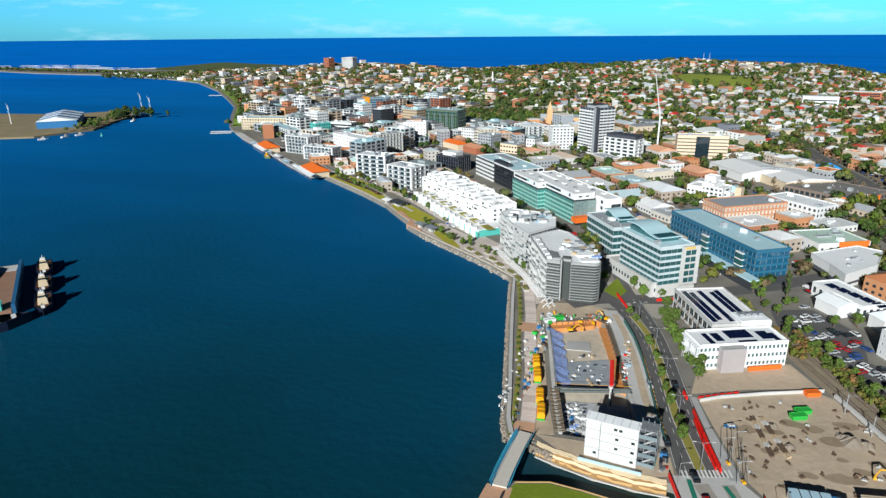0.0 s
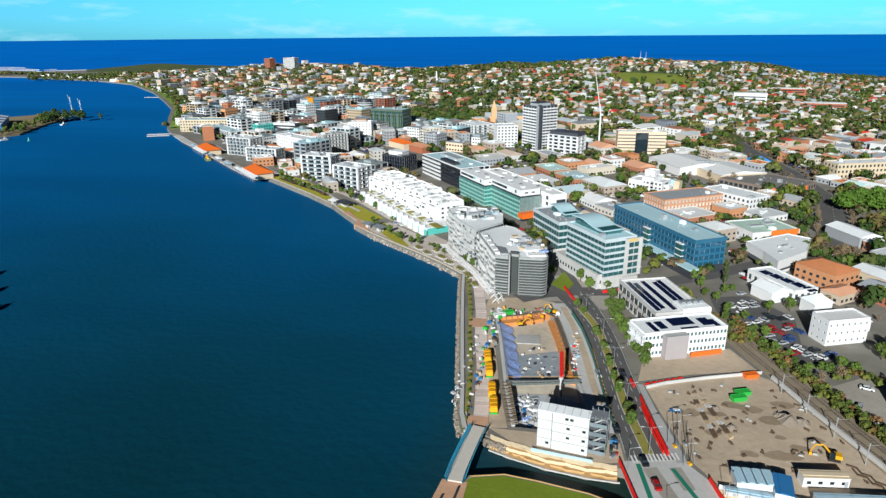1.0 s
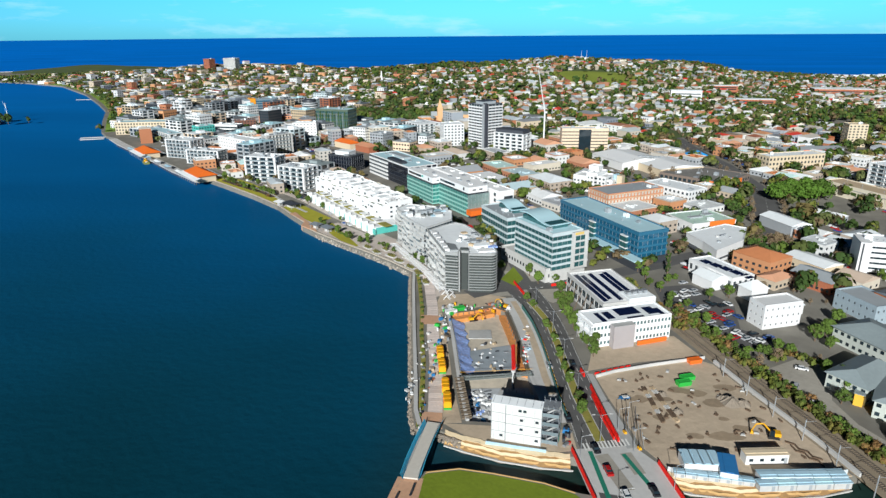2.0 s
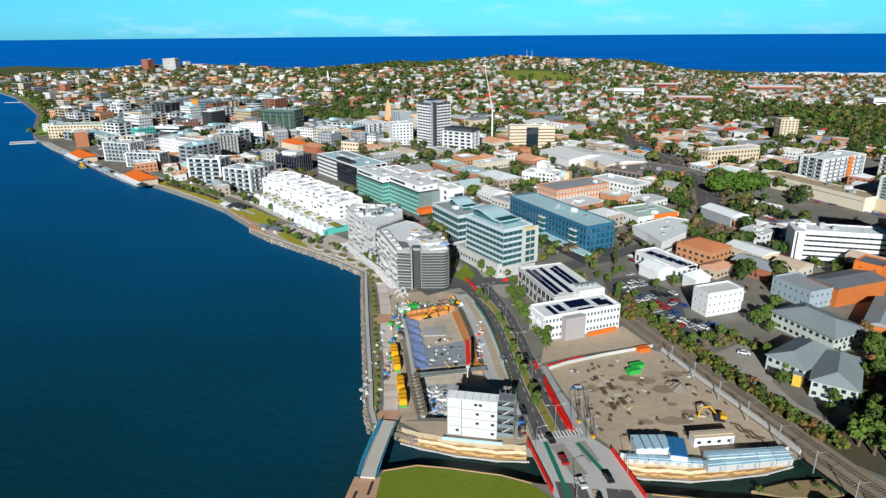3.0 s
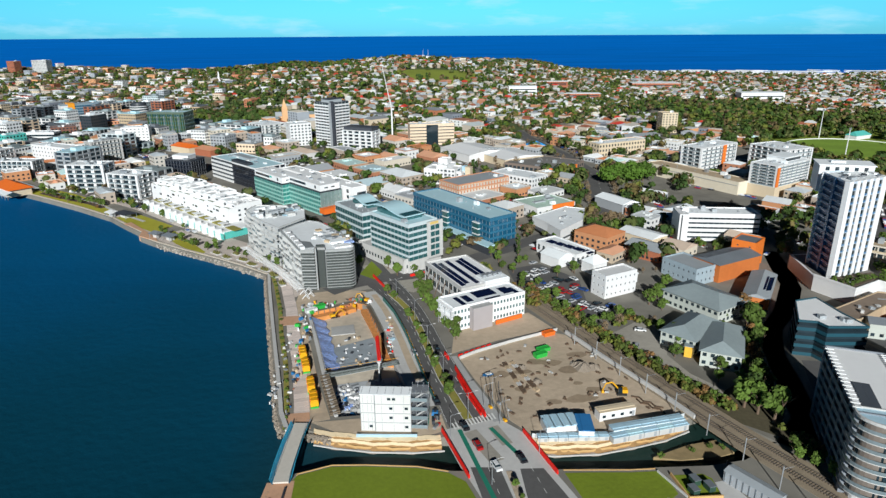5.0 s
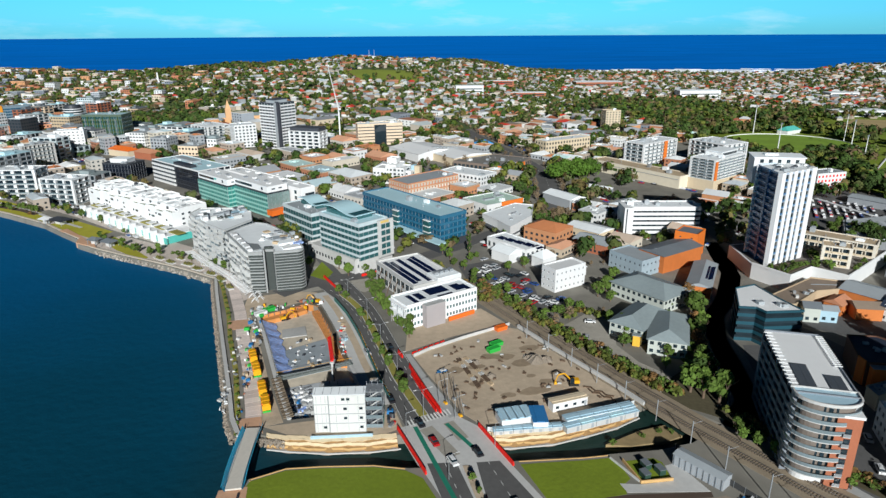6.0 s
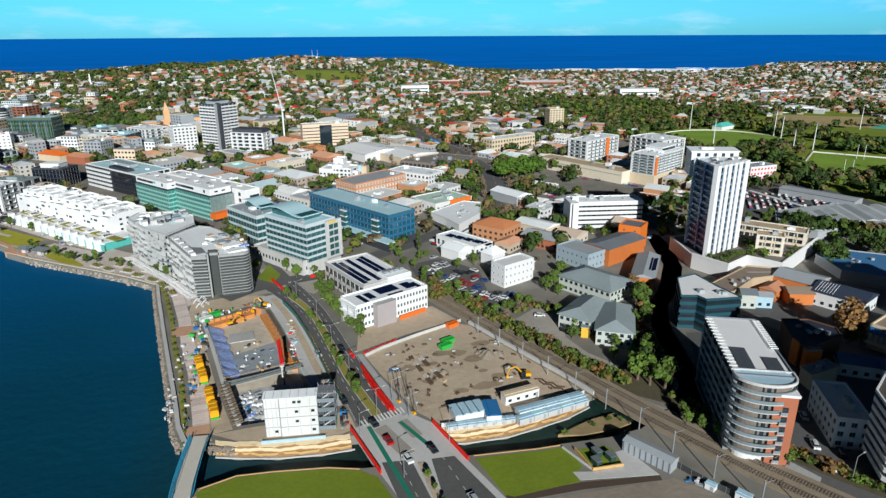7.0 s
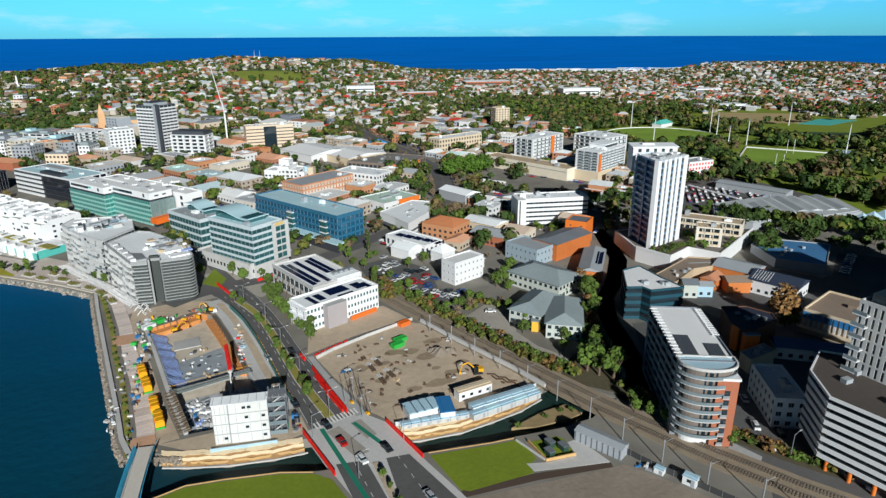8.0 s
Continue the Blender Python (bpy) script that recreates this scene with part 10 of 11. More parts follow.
part("roof", Geo().gable(0, 0, 6, 60, 18, 1.6, over=0.4), ROOF_GREY, t)
take(280, 645, 12, 62, 20)
t = thing("clubhouse", 377, 720, Z, -30, "white flat-roofed clubhouse on dark columns", "clubhouse")
part("lower_storey", Geo().box(0, 0, 0, 34, 14, 4), GLASS, t)
part("upper_storey", Geo().box(0, 0, 4, 35, 15, 2.2), WHITE, t)
part("roof", Geo().box(0, 0, 6.2, 38, 18, 0.5), ROOF_PALE, t)
take(377, 720, -30, 38, 18)
take(8, 250, -75, 160, 60)
take(-175, 870, 0, 120, 100)
PEACH = mat("peach_stone", (0.72, 0.42, 0.22), 0.85, scale=0.6, var=0.1, stain=0.15)
ch = thing("church", -97, 838, Z, 12, "peach stone church with a square tower and grey slate roof", "church")
take(-92, 840, 12, 66, 40)
part("nave", Geo().box(0, 0, 0, 34, 12, 11), PEACH, ch)
part("nave_roof", Geo().gable(0, 0, 11, 34, 12, 5), ROOF_GREY, ch)
part("tower", Geo().box(-6, -7, 0, 7, 7, 22), PEACH, ch)
part("spire", Geo().add([(-9, -10, 22), (-3, -10, 22), (-3, -4, 22), (-9, -4, 22), (-6, -7, 33)], [(0, 1, 4), (1, 2, 4), (2, 3, 4), (3, 0, 4), (3, 2, 1, 0)]), PEACH, ch)
part("transept", Geo().box(8, -4, 0, 10, 16, 10), PEACH, ch)
part("transept_roof", Geo().gable(8, -4, 10, 16, 10, 4, 90), ROOF_GREY, ch)
for x, y, a, w, d, h in ((-62, 846, 8, 30, 16, 12), (-70, 868, 14, 36, 14, 10), (-118, 826, -8, 22, 14, 9)):
    t = thing("hall", x, y, Z, a, "peach rendered hall with a pale roof", "hall", "peach halls beside the church")
    part("wall", Geo().box(0, 0, 0, w, d, h), PEACH, t)
    part("roof", Geo().gable(0, 0, h, w, d, 2.6, hip=3), ROOF_SLATE, t)
    part("glazing", Geo().box(0, -d / 2, h * 0.5, w * 0.8, 0.2, 1.4).box(0, -d / 2, h * 0.2, w * 0.8, 0.2, 1.4), GLASS, t, kind="stuff")
    take(x, y, a, w, d)
take(70, 260, 0, 90, 90)
take(-60, 330, -50, 100, 40)
take(-160, 590, -20, 110, 66)


def in_town(x, y):
    """Whether a place lies on the land of the town, well clear of the quay."""
    edge = QUAY[6:] + WHARF + FAR_SHORE[:7]
    for (x0, y0), (x1, y1) in zip(edge, edge[1:]):
        if y0 <= y < y1:
            return x > x0 + (x1 - x0) * (y - y0) / (y1 - y0) + 26
    return y > 280 and x > -30


def low_building(x, y, a, w, d, h, q):
    """A low shop or workshop: walls, roof and a strip of windows or an awning."""
    kind = q.random()
    b = thing("shop_building", x, y, Z + max(0.0, hill(x, y) - 0.7), a, ("low rendered shop with a flat roof", "low workshop with a pitched metal roof", "brick and render shop with an awning")[int(kind * 3)], "shop", "low buildings of the town")
    take(x, y, a, w, d)
    part("wall", Geo().box(0, 0, 0, w, d, h), SHOP_WALLS, b)
    if kind < 0.55:
        part("roof", Geo().box(0, 0, h, w - 0.6, d - 0.6, 0.2).box(q.uniform(-0.3, 0.3) * w, 0, h + 0.2, w * 0.15, d * 0.2, 1.2).box(q.uniform(-0.4, 0.4) * w, q.uniform(-0.3, 0.3) * d, h + 0.2, 1.4, 1.1, 0.9).box(q.uniform(-0.4, 0.4) * w, q.uniform(-0.3, 0.3) * d, h + 0.2, 0.8, 2.2, 0.6).box(q.uniform(-0.4, 0.4) * w, q.uniform(-0.3, 0.3) * d, h + 0.2, 1.0, 0.9, 0.7), SHOP_ROOFS, b)
        part("parapet", ring(w, d, h, 0.7, 0.3), SHOP_WALLS, b)
    else:
        part("roof", Geo().gable(0, 0, h, w, d, d * 0.16, over=0.3, hip=(0 if q.random() < 0.6 else d * 0.4)), SHOP_ROOFS, b)
    g = Geo()
    for f in range(max(1, int(h / 3.2))):
        for s in (-1, 1):
            for i in range(int(w / 3)):
                g.box((i + 0.5) * w / int(w / 3) - w / 2, s * d / 2, 1.1 + f * 3.1, 1.5, 0.16, 1.3)
        for i in range(int(d / 3.5)):
            for s in (-1, 1):
                g.box(s * w / 2, (i + 0.5) * d / int(d / 3.5) - d / 2, 1.1 + f * 3.1, 0.16, 1.4, 1.3)
    if g.v:
        part("glazing", g, GLASS, b, kind="stuff")


def far_tree(g, x, y, z, s, q, n=11):
    """A far tree: leaves in an uneven, upright clump."""
    k = Geo()
    for _ in range(n):
        d = Vector((q.gauss(0, 1), q.gauss(0, 1), q.gauss(0.2, 0.8))).normalized()
        p = Vector((x, y, z + s * 0.7)) + Vector((d.x, d.y, d.z * 0.75)) * s * 0.45 * q.uniform(0.5, 1.15)
        u = (d + Vector((q.gauss(0, 0.5), q.gauss(0, 0.5), 0.5))).normalized().orthogonal().normalized()
        v = d.cross(u).normalized()
        e = s * q.uniform(0.2, 0.36) * (11 / n) ** 0.4
        k.add([tuple(p + u * e), tuple(p + v * e), tuple(p - u * e), tuple(p - v * e)], [(0, 1, 2, 3)])
    g.add(k.v, k.f)


def mid_block(x, y, a, w, d, h, wall, kind, q):
    """A mid-rise block of the old town: walls, storeys of windows or balcony bands, flat roof with plant."""
    b = thing("apartment_building", x, y, Z, a, kind, "apartment building", "mid-rise blocks of the old town")
    take(x, y, a, w, d)
    part("wall", Geo().box(0, 0, 0, w - 1.2, d - 1.2, h), wall, b)
    g, gl, n = Geo(), Geo(), max(2, int(h / 3.1))
    bands = "balconies" in kind
    for f in range(n):
        z = f * h / n
        if bands:
            g.box(0, 0, z + 0.0, w, d, 0.35).add(*[(k.v, k.f) for k in (ring(w, d, z + 0.35, 0.7, 0.15),)][0])
            gl.box(0, 0, z + 0.9, w - 1.0, d - 1.0, h / n - 1.3)
        else:
            for L, m in faces_of(w - 1.2, d - 1.2):
                c = max(2, int(L / 3.2))
                for i in range(c):
                    k = Geo().box((i + 0.5) * L / c, 0, z + 1.0, L / c * 0.55, 0.14, 1.6)
                    gl.add([tuple(m @ Vector(v)) for v in k.v], k.f)
    if bands:
        for L, m in faces_of(w, d):
            c = max(2, int(L / 6))
            for i in range(c + 1):
                k = Geo().box(min(max(i * L / c, 0.3), L - 0.3), 0.5, 0, 0.6 + 1.6 * (i % 2), 1.0, h)
                g.add([tuple(m @ Vector(v)) for v in k.v], k.f)
        part("balcony", g, wall, b, kind="stuff")
    part("glazing", gl, GLASS, b, kind="stuff")
    part("roof", Geo().box(0, 0, h, w - 0.8, d - 0.8, 0.3).box(q.uniform(-0.25, 0.25) * w, q.uniform(-0.2, 0.2) * d, h + 0.3, w * 0.3, d * 0.35, 2.2).box(q.uniform(-0.35, 0.35) * w, 0, h + 0.3, 2, 2, 1.3), q.choice((ROOF_PALE, ROOF_GREY, ROOF_SLATE, ROOF_BLUE, ROOF_DARK)), b)


q = random.Random(31)
spot = []
for i in range(-16, 17):
    for j in range(-12, 22):
        u, v = i * 36 + q.uniform(-4, 4), j * 27 + q.uniform(-3, 3)
        x, y = -300 + 0.9 * u + 0.43 * v, 760 - 0.43 * u + 0.9 * v
        r, az = math.hypot(x, y), math.degrees(math.atan2(x, y))
        if in_town(x, y) and 540 < r < 1120 and -36 < az < -7 and x < -95:
            spot.append((r, x, y))
spot.sort()
for r, x, y in spot:
    w, d, h = q.uniform(20, 31), q.uniform(14, 19), q.choice((9, 12, 12, 15, 18, 21)) * (1.0 if x < -220 else 0.75)
    if q.random() < 0.3 or not free(x, y, w * 0.42):
        continue
    wall = q.choice((WHITE, WHITE, BRIGHT, PALE_CONCRETE, GREY, CREAM, BRIGHT, TAN, bpy.data.materials["peach_render"], DARK, BLUE_BAND, GREY, BRICK))
    mid_block(x, y, -25 + q.choice((0, 0, 90)) + q.gauss(0, 3), w, d, h, wall, q.choice(("mid-rise town block with rows of dark windows", "white-banded town apartment block with balconies")), q)

qh = random.Random(6)
gh = Geo()
for line, off, wide in (([(69, 256), (75.5, 240), (83, 216), (92, 192), (101, 169), (107, 155)], -0.2, 2.6), ([(112, 140), (119, 123), (125, 109), (133, 95), (146, 77)], 6.4, 1.6), ([(95, 216), (103, 222), (110, 214)], 0, 1.5), ([(64, 292), (70, 268), (77, 240)], -9, 1.6)):
    for x, y, a in along(line, 0.9, off):
        far_tree(gh, x + qh.gauss(0, wide * 0.5), y + qh.gauss(0, wide * 0.5), Z - 0.4, qh.uniform(1.6, 3.4), qh, 26)
single("hedge", gh, leaf_mass("hedge_leaves", [(0.12, 0.15, 0.028), (0.17, 0.15, 0.035), (0.08, 0.11, 0.022), (0.20, 0.12, 0.04), (0.11, 0.13, 0.025), (0.15, 0.17, 0.03)], 3.0), "dense olive and brown scrub along the railway", "scrub", kind="stuff")

q = random.Random(77)
GRID = radians(-55)
cg, sg = math.cos(GRID), math.sin(GRID)
plots = []
for i in range(-34, 44):
    for j in range(-22, 34):
        if j % 4 == 3 or i % 7 == 6:
            continue
        u, v = i * 18.0 + q.uniform(-2, 2), j * 16.0 + q.uniform(-2, 2)
        x, y = 20 + cg * u - sg * v, 440 + sg * u + cg * v
        r = math.hypot(x, y)
        az = math.degrees(math.atan2(x, y))
        if in_town(x, y) and r < 850 and -38 < az < 48 and (y > 290 or x > 120) and r > 230 and (x < 330 or y > 600 and x < 405):
            plots.append((r, x, y))
plots.sort()
made = 0
gb, gro, gwi, gtr = Geo(), Geo(), Geo(), Geo()
for i in range(150):
    u, v = q.uniform(-1, 1), q.uniform(-1, 1)
    if u * u + v * v < 1:
        far_tree(gtr, -178 + u * 60, 875 + v * 48, Z, q.uniform(9, 16), q, 60)
for r, x, y in plots:
    w, d = (q.uniform(15, 30), q.uniform(12, 22)) if -110 < x < 130 and r > 330 else (q.uniform(11, 17.5), q.uniform(9, 15))
    if q.random() < 0.1 or not free(x, y, max(w, d) * 0.5):
        continue
    h = q.choice((4, 4.5, 5, 6, 7, 8)) if r < 560 or x > -40 else q.choice((6, 8, 10, 13, 16))
    a = -55 + q.choice((0, 0, 0, 90)) + q.gauss(0, 2)
    if made < 165:
        low_building(x, y, a, w, d, h, q)
    else:
        take(x, y, a, w, d)
        hz = Z + max(0.0, hill(x, y) - 0.7)
        gb.box(x, y, hz - 1, w, d, h + 1, a)
        if q.random() < 0.5:
            gro.box(x, y, hz + h, w - 0.4, d - 0.4, 0.3, a)
        else:
            gro.gable(x, y, hz + h, w, d, d * 0.17, a, 0.3, hip=q.choice((0, d * 0.4)))
        c, s = math.cos(radians(a)), math.sin(radians(a))
        for f in range(int(h / 3.1)):
            for k in range(4):
                for sd in (-1, 1):
                    px, py = (k - 1.5) * w / 4, sd * d / 2
                    gwi.box(x + c * px - s * py, y + s * px + c * py, hz + 1 + f * 3.1, 1.6, 0.2, 1.4, a)
    made += 1
for i in range(5200):
    az, r = radians(q.uniform(-34, 52)), math.sqrt(q.uniform(230 ** 2, 850 ** 2))
    x, y = r * math.sin(az), r * math.cos(az)
    if x < -100 and q.random() < 0.5:
        continue
    if in_town(x, y) and free(x, y, 0.6) and (y > 300 or x > 130) and noise.noise((x * 0.012, y * 0.012, 9.0)) > -0.22:
        far_tree(gtr, x, y, Z + max(0.0, hill(x, y) - 0.7), q.uniform(3.5, 8.5) * (1.25 if x > 130 else 1.0), q, 46)
gc = Geo()
for i in range(-34, 44):
    for j in range(-22, 34):
        for k in range(4):
            if not (j % 4 == 3 or i % 7 == 6) or q.random() < 0.45:
                continue
            side = q.choice((-3.2, 3.2, 1.0))
            u, v = (i * 18.0 + k * 4.5, j * 16.0 + side) if j % 4 == 3 else (i * 18.0 + side, j * 16.0 + k * 4.0)
            x, y = 20 + cg * u - sg * v, 440 + sg * u + cg * v
            if in_town(x, y) and free(x, y, 1.2) and math.hypot(x, y) < 820 and (y > 290 or x > 120) and x < 340:
                hz, a = Z + max(0.0, hill(x, y) - 0.7), -55 if j % 4 == 3 else 35
                gc.box(x, y, hz + 0.25, 4.3, 1.8, 0.65, a).box(x, y, hz + 0.9, 2.3, 1.6, 0.5, a, taper=0.8)
single("street_cars", gc, FAR_CARS, "small parked cars of mixed colours along the town streets", "cars", kind="stuff")
low = thing("town_blocks", 0, 0, 0, 0, "far low shops and workshops of the town", "shops")
OLD_WALLS = mat("old_town_walls", (0.6, 0.5, 0.4), 0.85, scale=0.2, var=0.08, island=True,
                ramp=[(0.76, 0.76, 0.75), (0.66, 0.54, 0.40), (0.46, 0.18, 0.09), (0.70, 0.70, 0.70), (0.40, 0.43, 0.47), (0.80, 0.80, 0.79), (0.62, 0.50, 0.37), (0.22, 0.24, 0.28), (0.70, 0.34, 0.16), (0.55, 0.48, 0.40)])
part("block", gb, OLD_WALLS, low, kind="stuff")
part("roof", gro, ROOFS, low, kind="stuff")
part("window", gwi, GLASS, low, kind="stuff")
for i in range(3200):
    x, y = q.uniform(365, 960), q.uniform(230, 800)
    if free(x, y, 2) and math.hypot(x, y) < 1150 and noise.noise((x * 0.014, y * 0.014, 2.0)) > -0.12:
        far_tree(gtr, x, y, Z, q.uniform(6, 11.5), q, 40)
for x, y, a in along([(-505, 752), (-566, 838), (-640, 955), (-732, 1072), (-862, 1228), (-1060, 1440)], 6, -14):
    for k in range(2):
        far_tree(gtr, x + q.gauss(0, 5) + 4, y + q.gauss(0, 5), Z, q.uniform(6, 10), q, 30)
strip("park_strip", [(-500, 742), (-560, 836), (-634, 957), (-726, 1074), (-858, 1232), (-1062, 1438), (-1228, 1534)], 24, Z + 0.06, SUNNY_LAWN, "green foreshore park along the harbour", "grass")
for x, y, a in along([(-500, 742), (-560, 836), (-634, 957), (-726, 1074), (-858, 1232), (-1062, 1438)], 8):
    far_tree(gtr, x + q.gauss(0, 7), y + q.gauss(0, 5), Z, q.uniform(5, 10), q, 30)
for x, y, a in along([(-1100, 1475), (-1240, 1545), (-1408, 1605), (-1597, 1680), (-1900, 1720), (-2250, 1800)], 9):
    for k in range(3):
        far_tree(gtr, x + q.gauss(0, 14), y + 12 + abs(q.gauss(0, 22)), Z, q.uniform(6, 11), q, 16)
for i in range(60):
    t0 = q.random()
    far_tree(gtr, -690 - 70 * t0 + q.gauss(0, 9), 650 + 180 * t0 + q.gauss(0, 9), 2.2, q.uniform(3, 8), q, 30)
gs = Geo()
for x, y, a in along([(-1110, 1480), (-1240, 1548), (-1408, 1612), (-1597, 1690)], 34):
    gs.box(x + q.gauss(0, 8), y + 10 + q.gauss(0, 8), Z - 0.2, q.uniform(10, 24), q.uniform(8, 12), q.uniform(4, 7), q.uniform(10, 50), taper=0.9)
single("club_houses", gs, WHITE, "small white buildings along the spit", "buildings", kind="stuff")
single("marina_jetty", Geo().ribbon([(-806, 1146), (-838, 1140)], 2.5, 1.2, 0.8).ribbon([(-488, 700), (-512, 690)], 3, 1.2, 0.8).ribbon([(-494, 712), (-520, 702)], 3, 1.2, 0.8), PALE_CONCRETE, "pale floating jetties on the harbour shore", "jetty", kind="structure")
for line, step, s0, s1, wide in (([(524, 470), (576, 437), (602, 402)], 5, 9, 14, 3), ([(296, 268), (308, 257), (316, 247), (324, 236), (337, 227), (352, 219), (372, 214)], 3.5, 7, 11, 4),
                                 ([(440, 345), (460, 352), (488, 361), (510, 350)], 4, 9, 15, 6), ([(396, 312), (406, 303), (412, 290), (414, 272), (420, 250)], 4, 9, 14, 7), ([(392, 372), (408, 392), (420, 424), (468, 465)], 4, 8, 13, 5),
                                 ([(600, 400), (650, 440), (715, 480), (800, 500)], 8, 8, 13, 6)):
    for x, y, a in along(line, step):
        for k in range(2):
            far_tree(gtr, x + q.gauss(0, wide), y + q.gauss(0, wide), Z, q.uniform(s0, s1), q, 60)
patch("meadow", [(626, 532), (713, 484), (602, 408), (562, 462)], Z + 0.07, mat("dark_meadow", (0.03, 0.065, 0.022), 0.95, scale=0.05, var=0.3, stain=0.25), "dark green meadow past the rugby field", "grass")
single("town_trees", gtr, CROWNS, "small green and brown trees among the town's buildings", "trees", kind="stuff")

# the old town towards the harbour mouth: taller blocks, far off
g, gr, gw = Geo(), Geo(), Geo()
for i in range(2600):
    az, r = radians(q.uniform(-38, -8)), q.uniform(830, 2150)
    if math.degrees(az) > -20 and q.random() < 0.6:
        continue
    x, y = r * math.sin(az), r * math.cos(az)
    if not in_town(x, y) and y < 1480 or not free(x, y, 9) or r > coast(math.degrees(az)) - 80:
        continue
    w, d = q.uniform(11, 24), q.uniform(9, 17)
    h = q.choice((6, 7, 8, 10, 12, 15)) * (1.2 if x < -300 and r < 1050 else 0.65)
    if x < -420 and q.random() < 0.06:
        h *= 2.0
    a = q.choice((-20, 70)) + q.gauss(0, 6)
    z = Z + hill(x, y) - 0.5
    take(x, y, a, w * 0.8, d * 0.8)
    g.box(x, y, z - 2, w, d, h + 2, a)
    gr.box(x, y, z + h, w - 0.6, d - 0.6, 0.5, a)
    c, s = math.cos(radians(a)), math.sin(radians(a))
    for f in range(int(h / 3.1)):
        for k in range(int(w / 3.4)):
            px, py = (k + 0.5) * w / int(w / 3.4) - w / 2, -d / 2
            gw.box(x + c * px - s * py, y + s * px + c * py, z + 1 + f * 3.1, 1.7, 0.2, 1.5, a)
        for sd in (-1, 1):
            for k in range(int(d / 3.4)):
                px, py = sd * w / 2, (k + 0.5) * d / int(d / 3.4) - d / 2
                gw.box(x + c * px - s * py, y + s * px + c * py, z + 1 + f * 3.1, 0.2, 1.7, 1.5, a)
town = thing("old_town", 0, 0, 0, 0, "far blocks of the old town in cream, brick and white", "town")
part("block", g, OLD_WALLS, town, kind="stuff")
part("roof", gr, ROOFS, town, kind="stuff")
part("window", gw, GLASS, town, kind="stuff")

# ---- suburbs on the hills: the nearest houses singly, the rest as one mass ----


def open_green(x, y):
    """Parks and bare slopes without houses."""
    if (x - 125) ** 2 / 75 ** 2 + (y - 1120) ** 2 / 50 ** 2 < 1 or (x + 200) ** 2 / 175 ** 2 + (y - 1330) ** 2 / 110 ** 2 < 1:
        return True
    return (x - 500) ** 2 / 115 ** 2 + (y - 870) ** 2 / 160 ** 2 < 1 or (x - 600) ** 2 / 60 ** 2 + (y - 730) ** 2 / 50 ** 2 < 1


spots = []
row = 0
r = 560.0
while r < 2300:
    az = -28.0
    while az < 66:
        x, y = r * math.sin(radians(az)), r * math.cos(radians(az))
        x, y = x + q.gauss(0, 3), y + q.gauss(0, 3)
        az += math.degrees((15.0 if r < 1500 else 20) * (0.8 if az > 22 and r > 1100 else 1.0) / r)
        if r > coast(az) - 55 or (x > 360 and y < 700 and r < 985) or (r < 840 and az < 34) or x < -420 or az < -26 or open_green(x, y) or (r < 1100 and az < -14) or q.random() < 0.2:
            continue
        if free(x, y, 6):
            spots.append((r, x, y))
    r += 16.5 if r < 1500 else 19
    row += 1


def house_parts(q):
    w, d = q.uniform(7.5, 13), q.uniform(6.5, 9.5)
    return w, d, q.choice((2.8, 3.0, 3.2, 3.4, 5.4)), q.uniform(1.8, 3.0)


HOUSE_ROOF = mat("tiled_house_roof", (0.5, 0.2, 0.1), 0.75, scale=0.3, var=0.1, rnd=0.12,
                 ramp=[(0.42, 0.13, 0.06), (0.66, 0.67, 0.67), (0.34, 0.37, 0.39), (0.32, 0.11, 0.06), (0.48, 0.51, 0.53), (0.44, 0.21, 0.11), (0.22, 0.24, 0.27), (0.76, 0.76, 0.75), (0.55, 0.05, 0.03)])
gw, gr, gt = Geo(), Geo(), Geo()
spots.sort()
for k, (r, x, y) in enumerate(spots):
    w, d, h, rise = house_parts(q)
    a = q.choice((-55, 35, -55, 35, -20, 70)) + q.gauss(0, 4)
    z = Z + hill(x, y) - 0.5
    hip = q.choice((0, d * 0.4, d * 0.45))
    if k < 100:
        t = thing("house", x, y, z, a, "detached house with a tiled or metal pitched roof", "house", "houses of the near suburb")
        part("wall", Geo().box(0, 0, -1, w, d, h + 1), SHOP_WALLS, t)
        part("roof", Geo().gable(0, 0, h, w, d, rise, over=0.5, hip=hip), HOUSE_ROOF, t)
    else:
        gw.box(x, y, z - 2, w, d, h + 2, a)
        gr.gable(x, y, z + h, w, d, rise, a, 0.5, hip=hip)
        if q.random() < 0.4:
            c, s = math.cos(radians(a)), math.sin(radians(a))
            px, py = w * 0.3, d * 0.6
            gw.box(x + c * px - s * py, y + s * px + c * py, z - 2, w * 0.45, d * 0.6, h + 2, a)
            gr.gable(x + c * px - s * py, y + s * px + c * py, z + h, w * 0.45, d * 0.6, rise * 0.7, a + 90, 0.4)
sub = thing("suburb", 0, 0, 0, 0, "hills covered with houses under red, grey and white roofs", "houses")
part("house_wall", gw, HOUSE_WALLS, sub, kind="stuff")
part("house_roof", gr, ROOFS, sub, kind="stuff")


count = 0
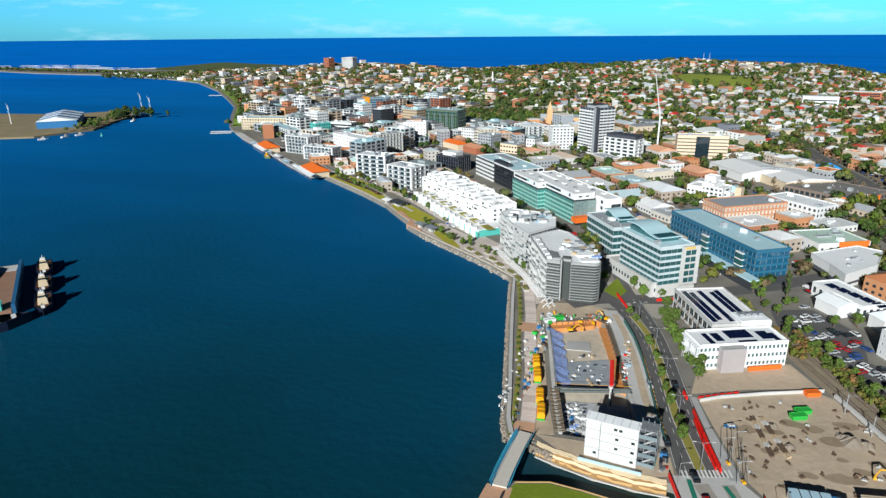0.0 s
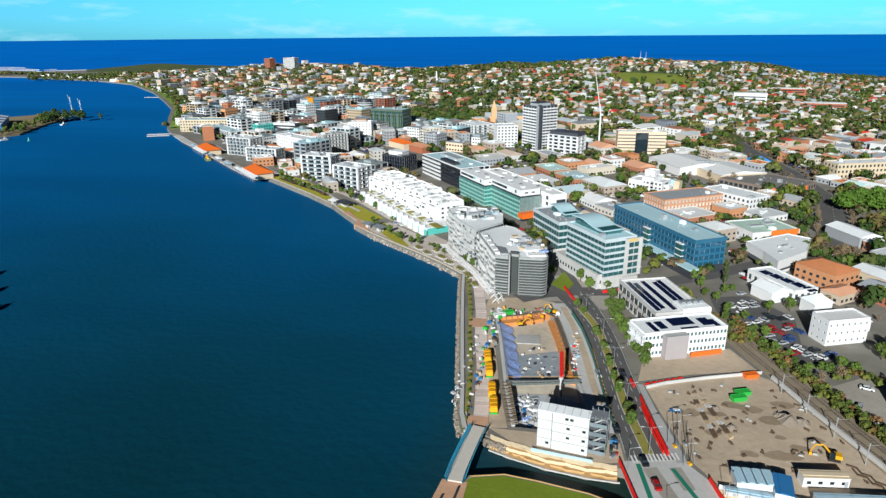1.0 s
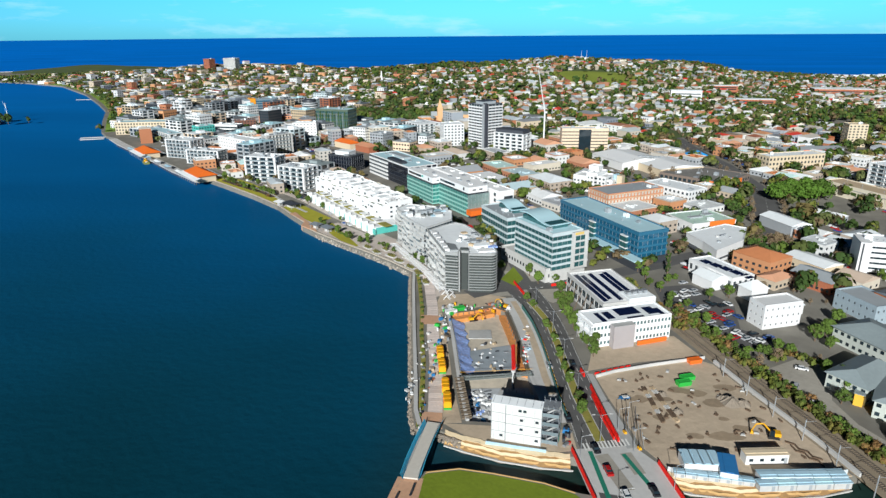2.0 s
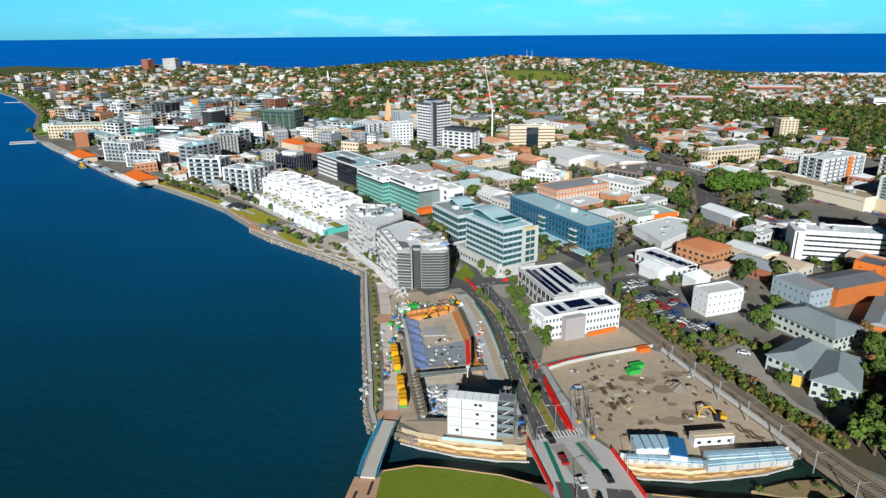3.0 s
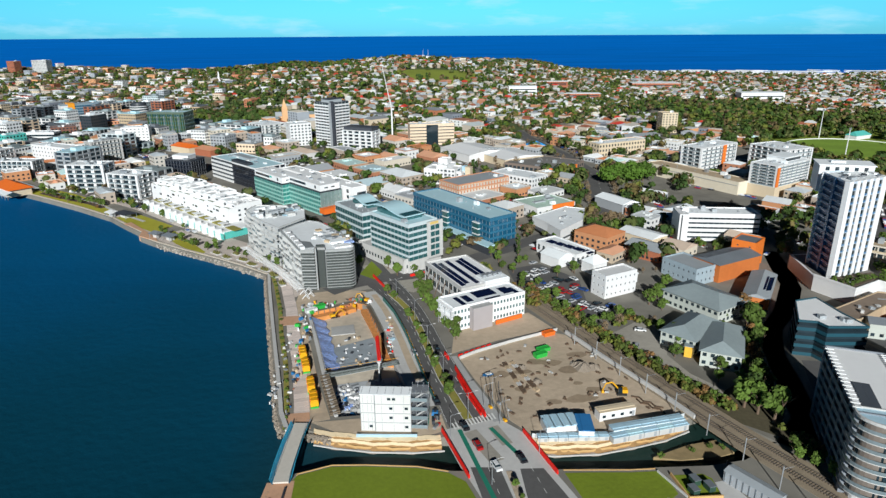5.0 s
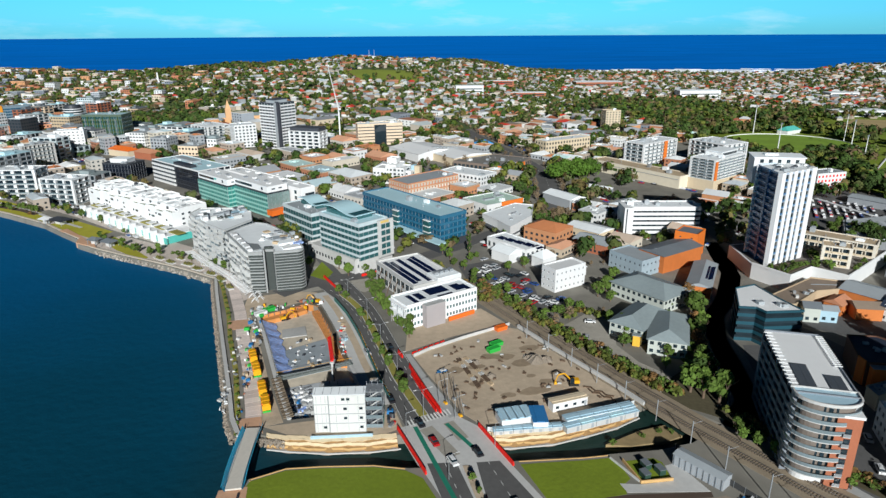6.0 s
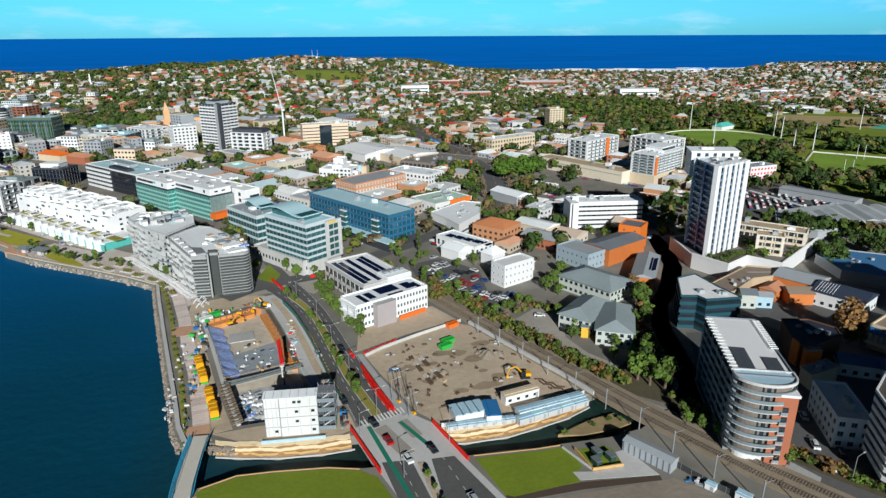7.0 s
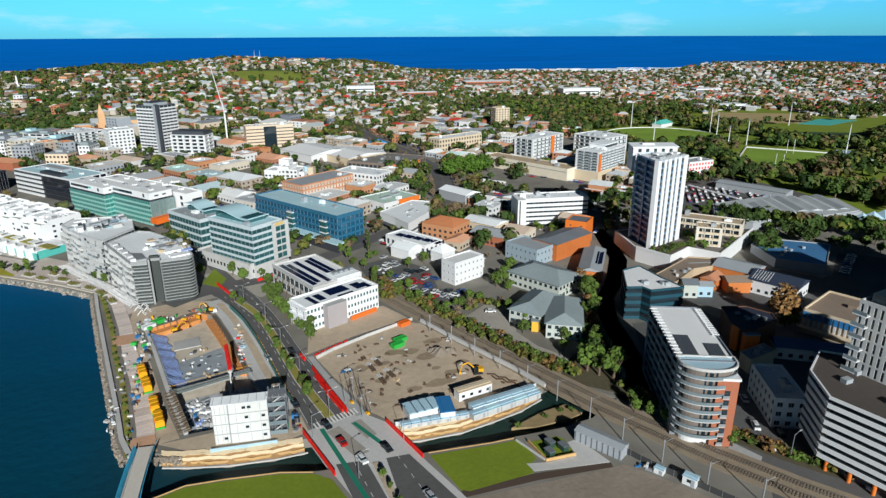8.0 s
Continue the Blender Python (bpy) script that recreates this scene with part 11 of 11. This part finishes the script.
for i in range(46000):
    az = radians(q.uniform(-44, 66))
    r = math.sqrt(q.uniform(560 ** 2, 2250 ** 2))
    x, y = r * math.sin(az), r * math.cos(az)
    d = math.degrees(az)
    green = open_green(x, y)
    if r > coast(d) - 30 or (r < 840 and d < 34) or not in_town(x, y) and y < 1500:
        continue
    n = noise.noise((x * 0.006, y * 0.006, 4.0))
    if not green and (n < -0.1 or d < -15) and q.random() < 0.5 or d > 22 and r > 1100 and q.random() < 0.5:
        continue
    if (x - 125) ** 2 / 75 ** 2 + (y - 1120) ** 2 / 50 ** 2 < 0.8 and q.random() < 0.85:
        continue
    if 520 < x < 900 and 400 < y < 715 or 410 < x < 550 and 350 < y < 628:
        continue
    far_tree(gt, x, y, Z + hill(x, y) - 0.5, q.uniform(4.5, 9) * (1.25 if green else 1.0), q)
    count += 1
single("far_trees", gt, CROWNS, "gardens and parks full of green and brown trees", "trees", kind="stuff")
# open grass slope on the hill
vs, fs = [(125, 1105, Z + hill(125, 1105) + 0.3)], []
for k in range(1, 7):
    for i in range(24):
        x, y = 125 + 88 * k / 6 * math.cos(i * math.pi / 12) * (1 + 0.12 * math.sin(i * 1.9)), 1105 + 58 * k / 6 * math.sin(i * math.pi / 12)
        vs.append((x, y, Z + hill(x, y) + 0.3 - 0.6 * (k == 6)))
fs = [(0, 1 + i, 1 + (i + 1) % 24) for i in range(24)] + [(1 + 24 * k + i, 25 + 24 * k + i, 25 + 24 * k + (i + 1) % 24, 1 + 24 * k + (i + 1) % 24) for k in range(5) for i in range(24)]
single("hill_meadow", Geo().add(vs, fs), mat("meadow", (0.20, 0.24, 0.03), 0.95, scale=0.03, var=0.3, stain=0.3), "bright green grass slope on the suburban hill", "grass", kind="structure", smooth=True)
# landmarks on the skyline
ob = thing("obelisk", -252, 1180, Z + hill(-252, 1180) - 0.5, 0, "white obelisk on the wooded hill", "monument")
part("shaft", Geo().box(0, 0, 0, 3.2, 3.2, 16, taper=0.5), WHITE, ob)
part("base", Geo().box(0, 0, 0, 6, 6, 2.5), WHITE, ob)
tk = thing("water_tank", 122, 1288, Z + hill(122, 1288) - 0.5, 0, "white water tank with two masts on the hilltop", "tank")
part("tank", Geo().cyl(0, 0, 0, 10, 10, 7, 20), WHITE, tk)
for s in (-5, 5):
    part("mast", Geo().cyl(s, 0, 7, 0.5, 0.2, 13, 6), STEEL, tk)
for x, y, w, d, h, m in ((650, 1000, 70, 26, 14, WHITE), (250, 1010, 44, 18, 12, WHITE), (585, 1262, 95, 40, 11, BRICK), (360, 1060, 70, 20, 9, BRICK), (330, 1130, 60, 16, 8, BRICK), (720, 735, 70, 24, 8, WHITE), (900, 960, 50, 24, 8, WHITE)):
    z = Z + hill(x, y) - 0.5
    t = thing("large_building", x, y, z, -10, "large flat-roofed building among the houses", "building")
    part("wall", Geo().box(0, 0, -2, w, d, h + 2), m, t)
    part("roof", Geo().box(0, 0, h, w + 1, d + 1, 0.5), ROOF_PALE, t)
    part("glazing", Geo().box(0, -d / 2, h * 0.55, w * 0.92, 0.3, 1.6).box(0, -d / 2, h * 0.2, w * 0.92, 0.3, 1.6), GLASS, t, kind="stuff")
# beach and surf along the ocean shore


def shore_band(name, a0, a1, off0, off1, z0, z1, material, label, category, wob=0.0, kind="structure"):
    vs, fs = [], []
    n = int((a1 - a0) * 3)
    for i in range(n + 1):
        az = a0 + (a1 - a0) * i / n
        for k, (o, z) in enumerate(((off0, z0), (off1, z1))):
            r = coast(az) + o + wob * (noise.noise((az * 0.9, k * 7.0, 1.0)) + 0.6 * noise.noise((az * 3.1, k * 5.0, 2.0)))
            vs.append((r * math.sin(radians(az)), r * math.cos(radians(az)), z))
    fs = [(2 * i, 2 * i + 1, 2 * i + 3, 2 * i + 2) for i in range(n)]
    return single(name, Geo().add(vs, fs), material, label, category, kind=kind)


shore_band("beach", 22, 50, -70, 40, Z + 0.6, 0.1, BEACH, "pale sand beach along the ocean", "beach")
shore_band("surf", 24, 46, 42, 150, 0.3, 0.3, FOAM, "white surf breaking on the beach", "surf", 30)
for a0, a1, off, w, h in ((23, 46, 70, 14, 3.0), (26, 45, 130, 12, 2.6), (31, 44, 215, 10, 2.4), (27, 33, 190, 9, 1.8), (36, 42, 300, 9, 1.8)):
    shore_band("surf", a0, a1, off, off + w, 0.2, h, FOAM, "white roll of breaking surf off the beach", "surf", 22)
shore_band("beach", -58, -41, -220, 30, Z + 0.5, 0.1, BEACH, "pale sand beach beyond the breakwater", "beach")
for a0, a1, off, w, h in ((-58, -40, 60, 10, 1.6), (-57, -42, 170, 9, 1.4), (-56, -44, 300, 8, 1.2)):
    shore_band("surf", a0, a1, off, off + w, 0.2, h, FOAM, "white roll of breaking surf beyond the spit", "surf", 40)
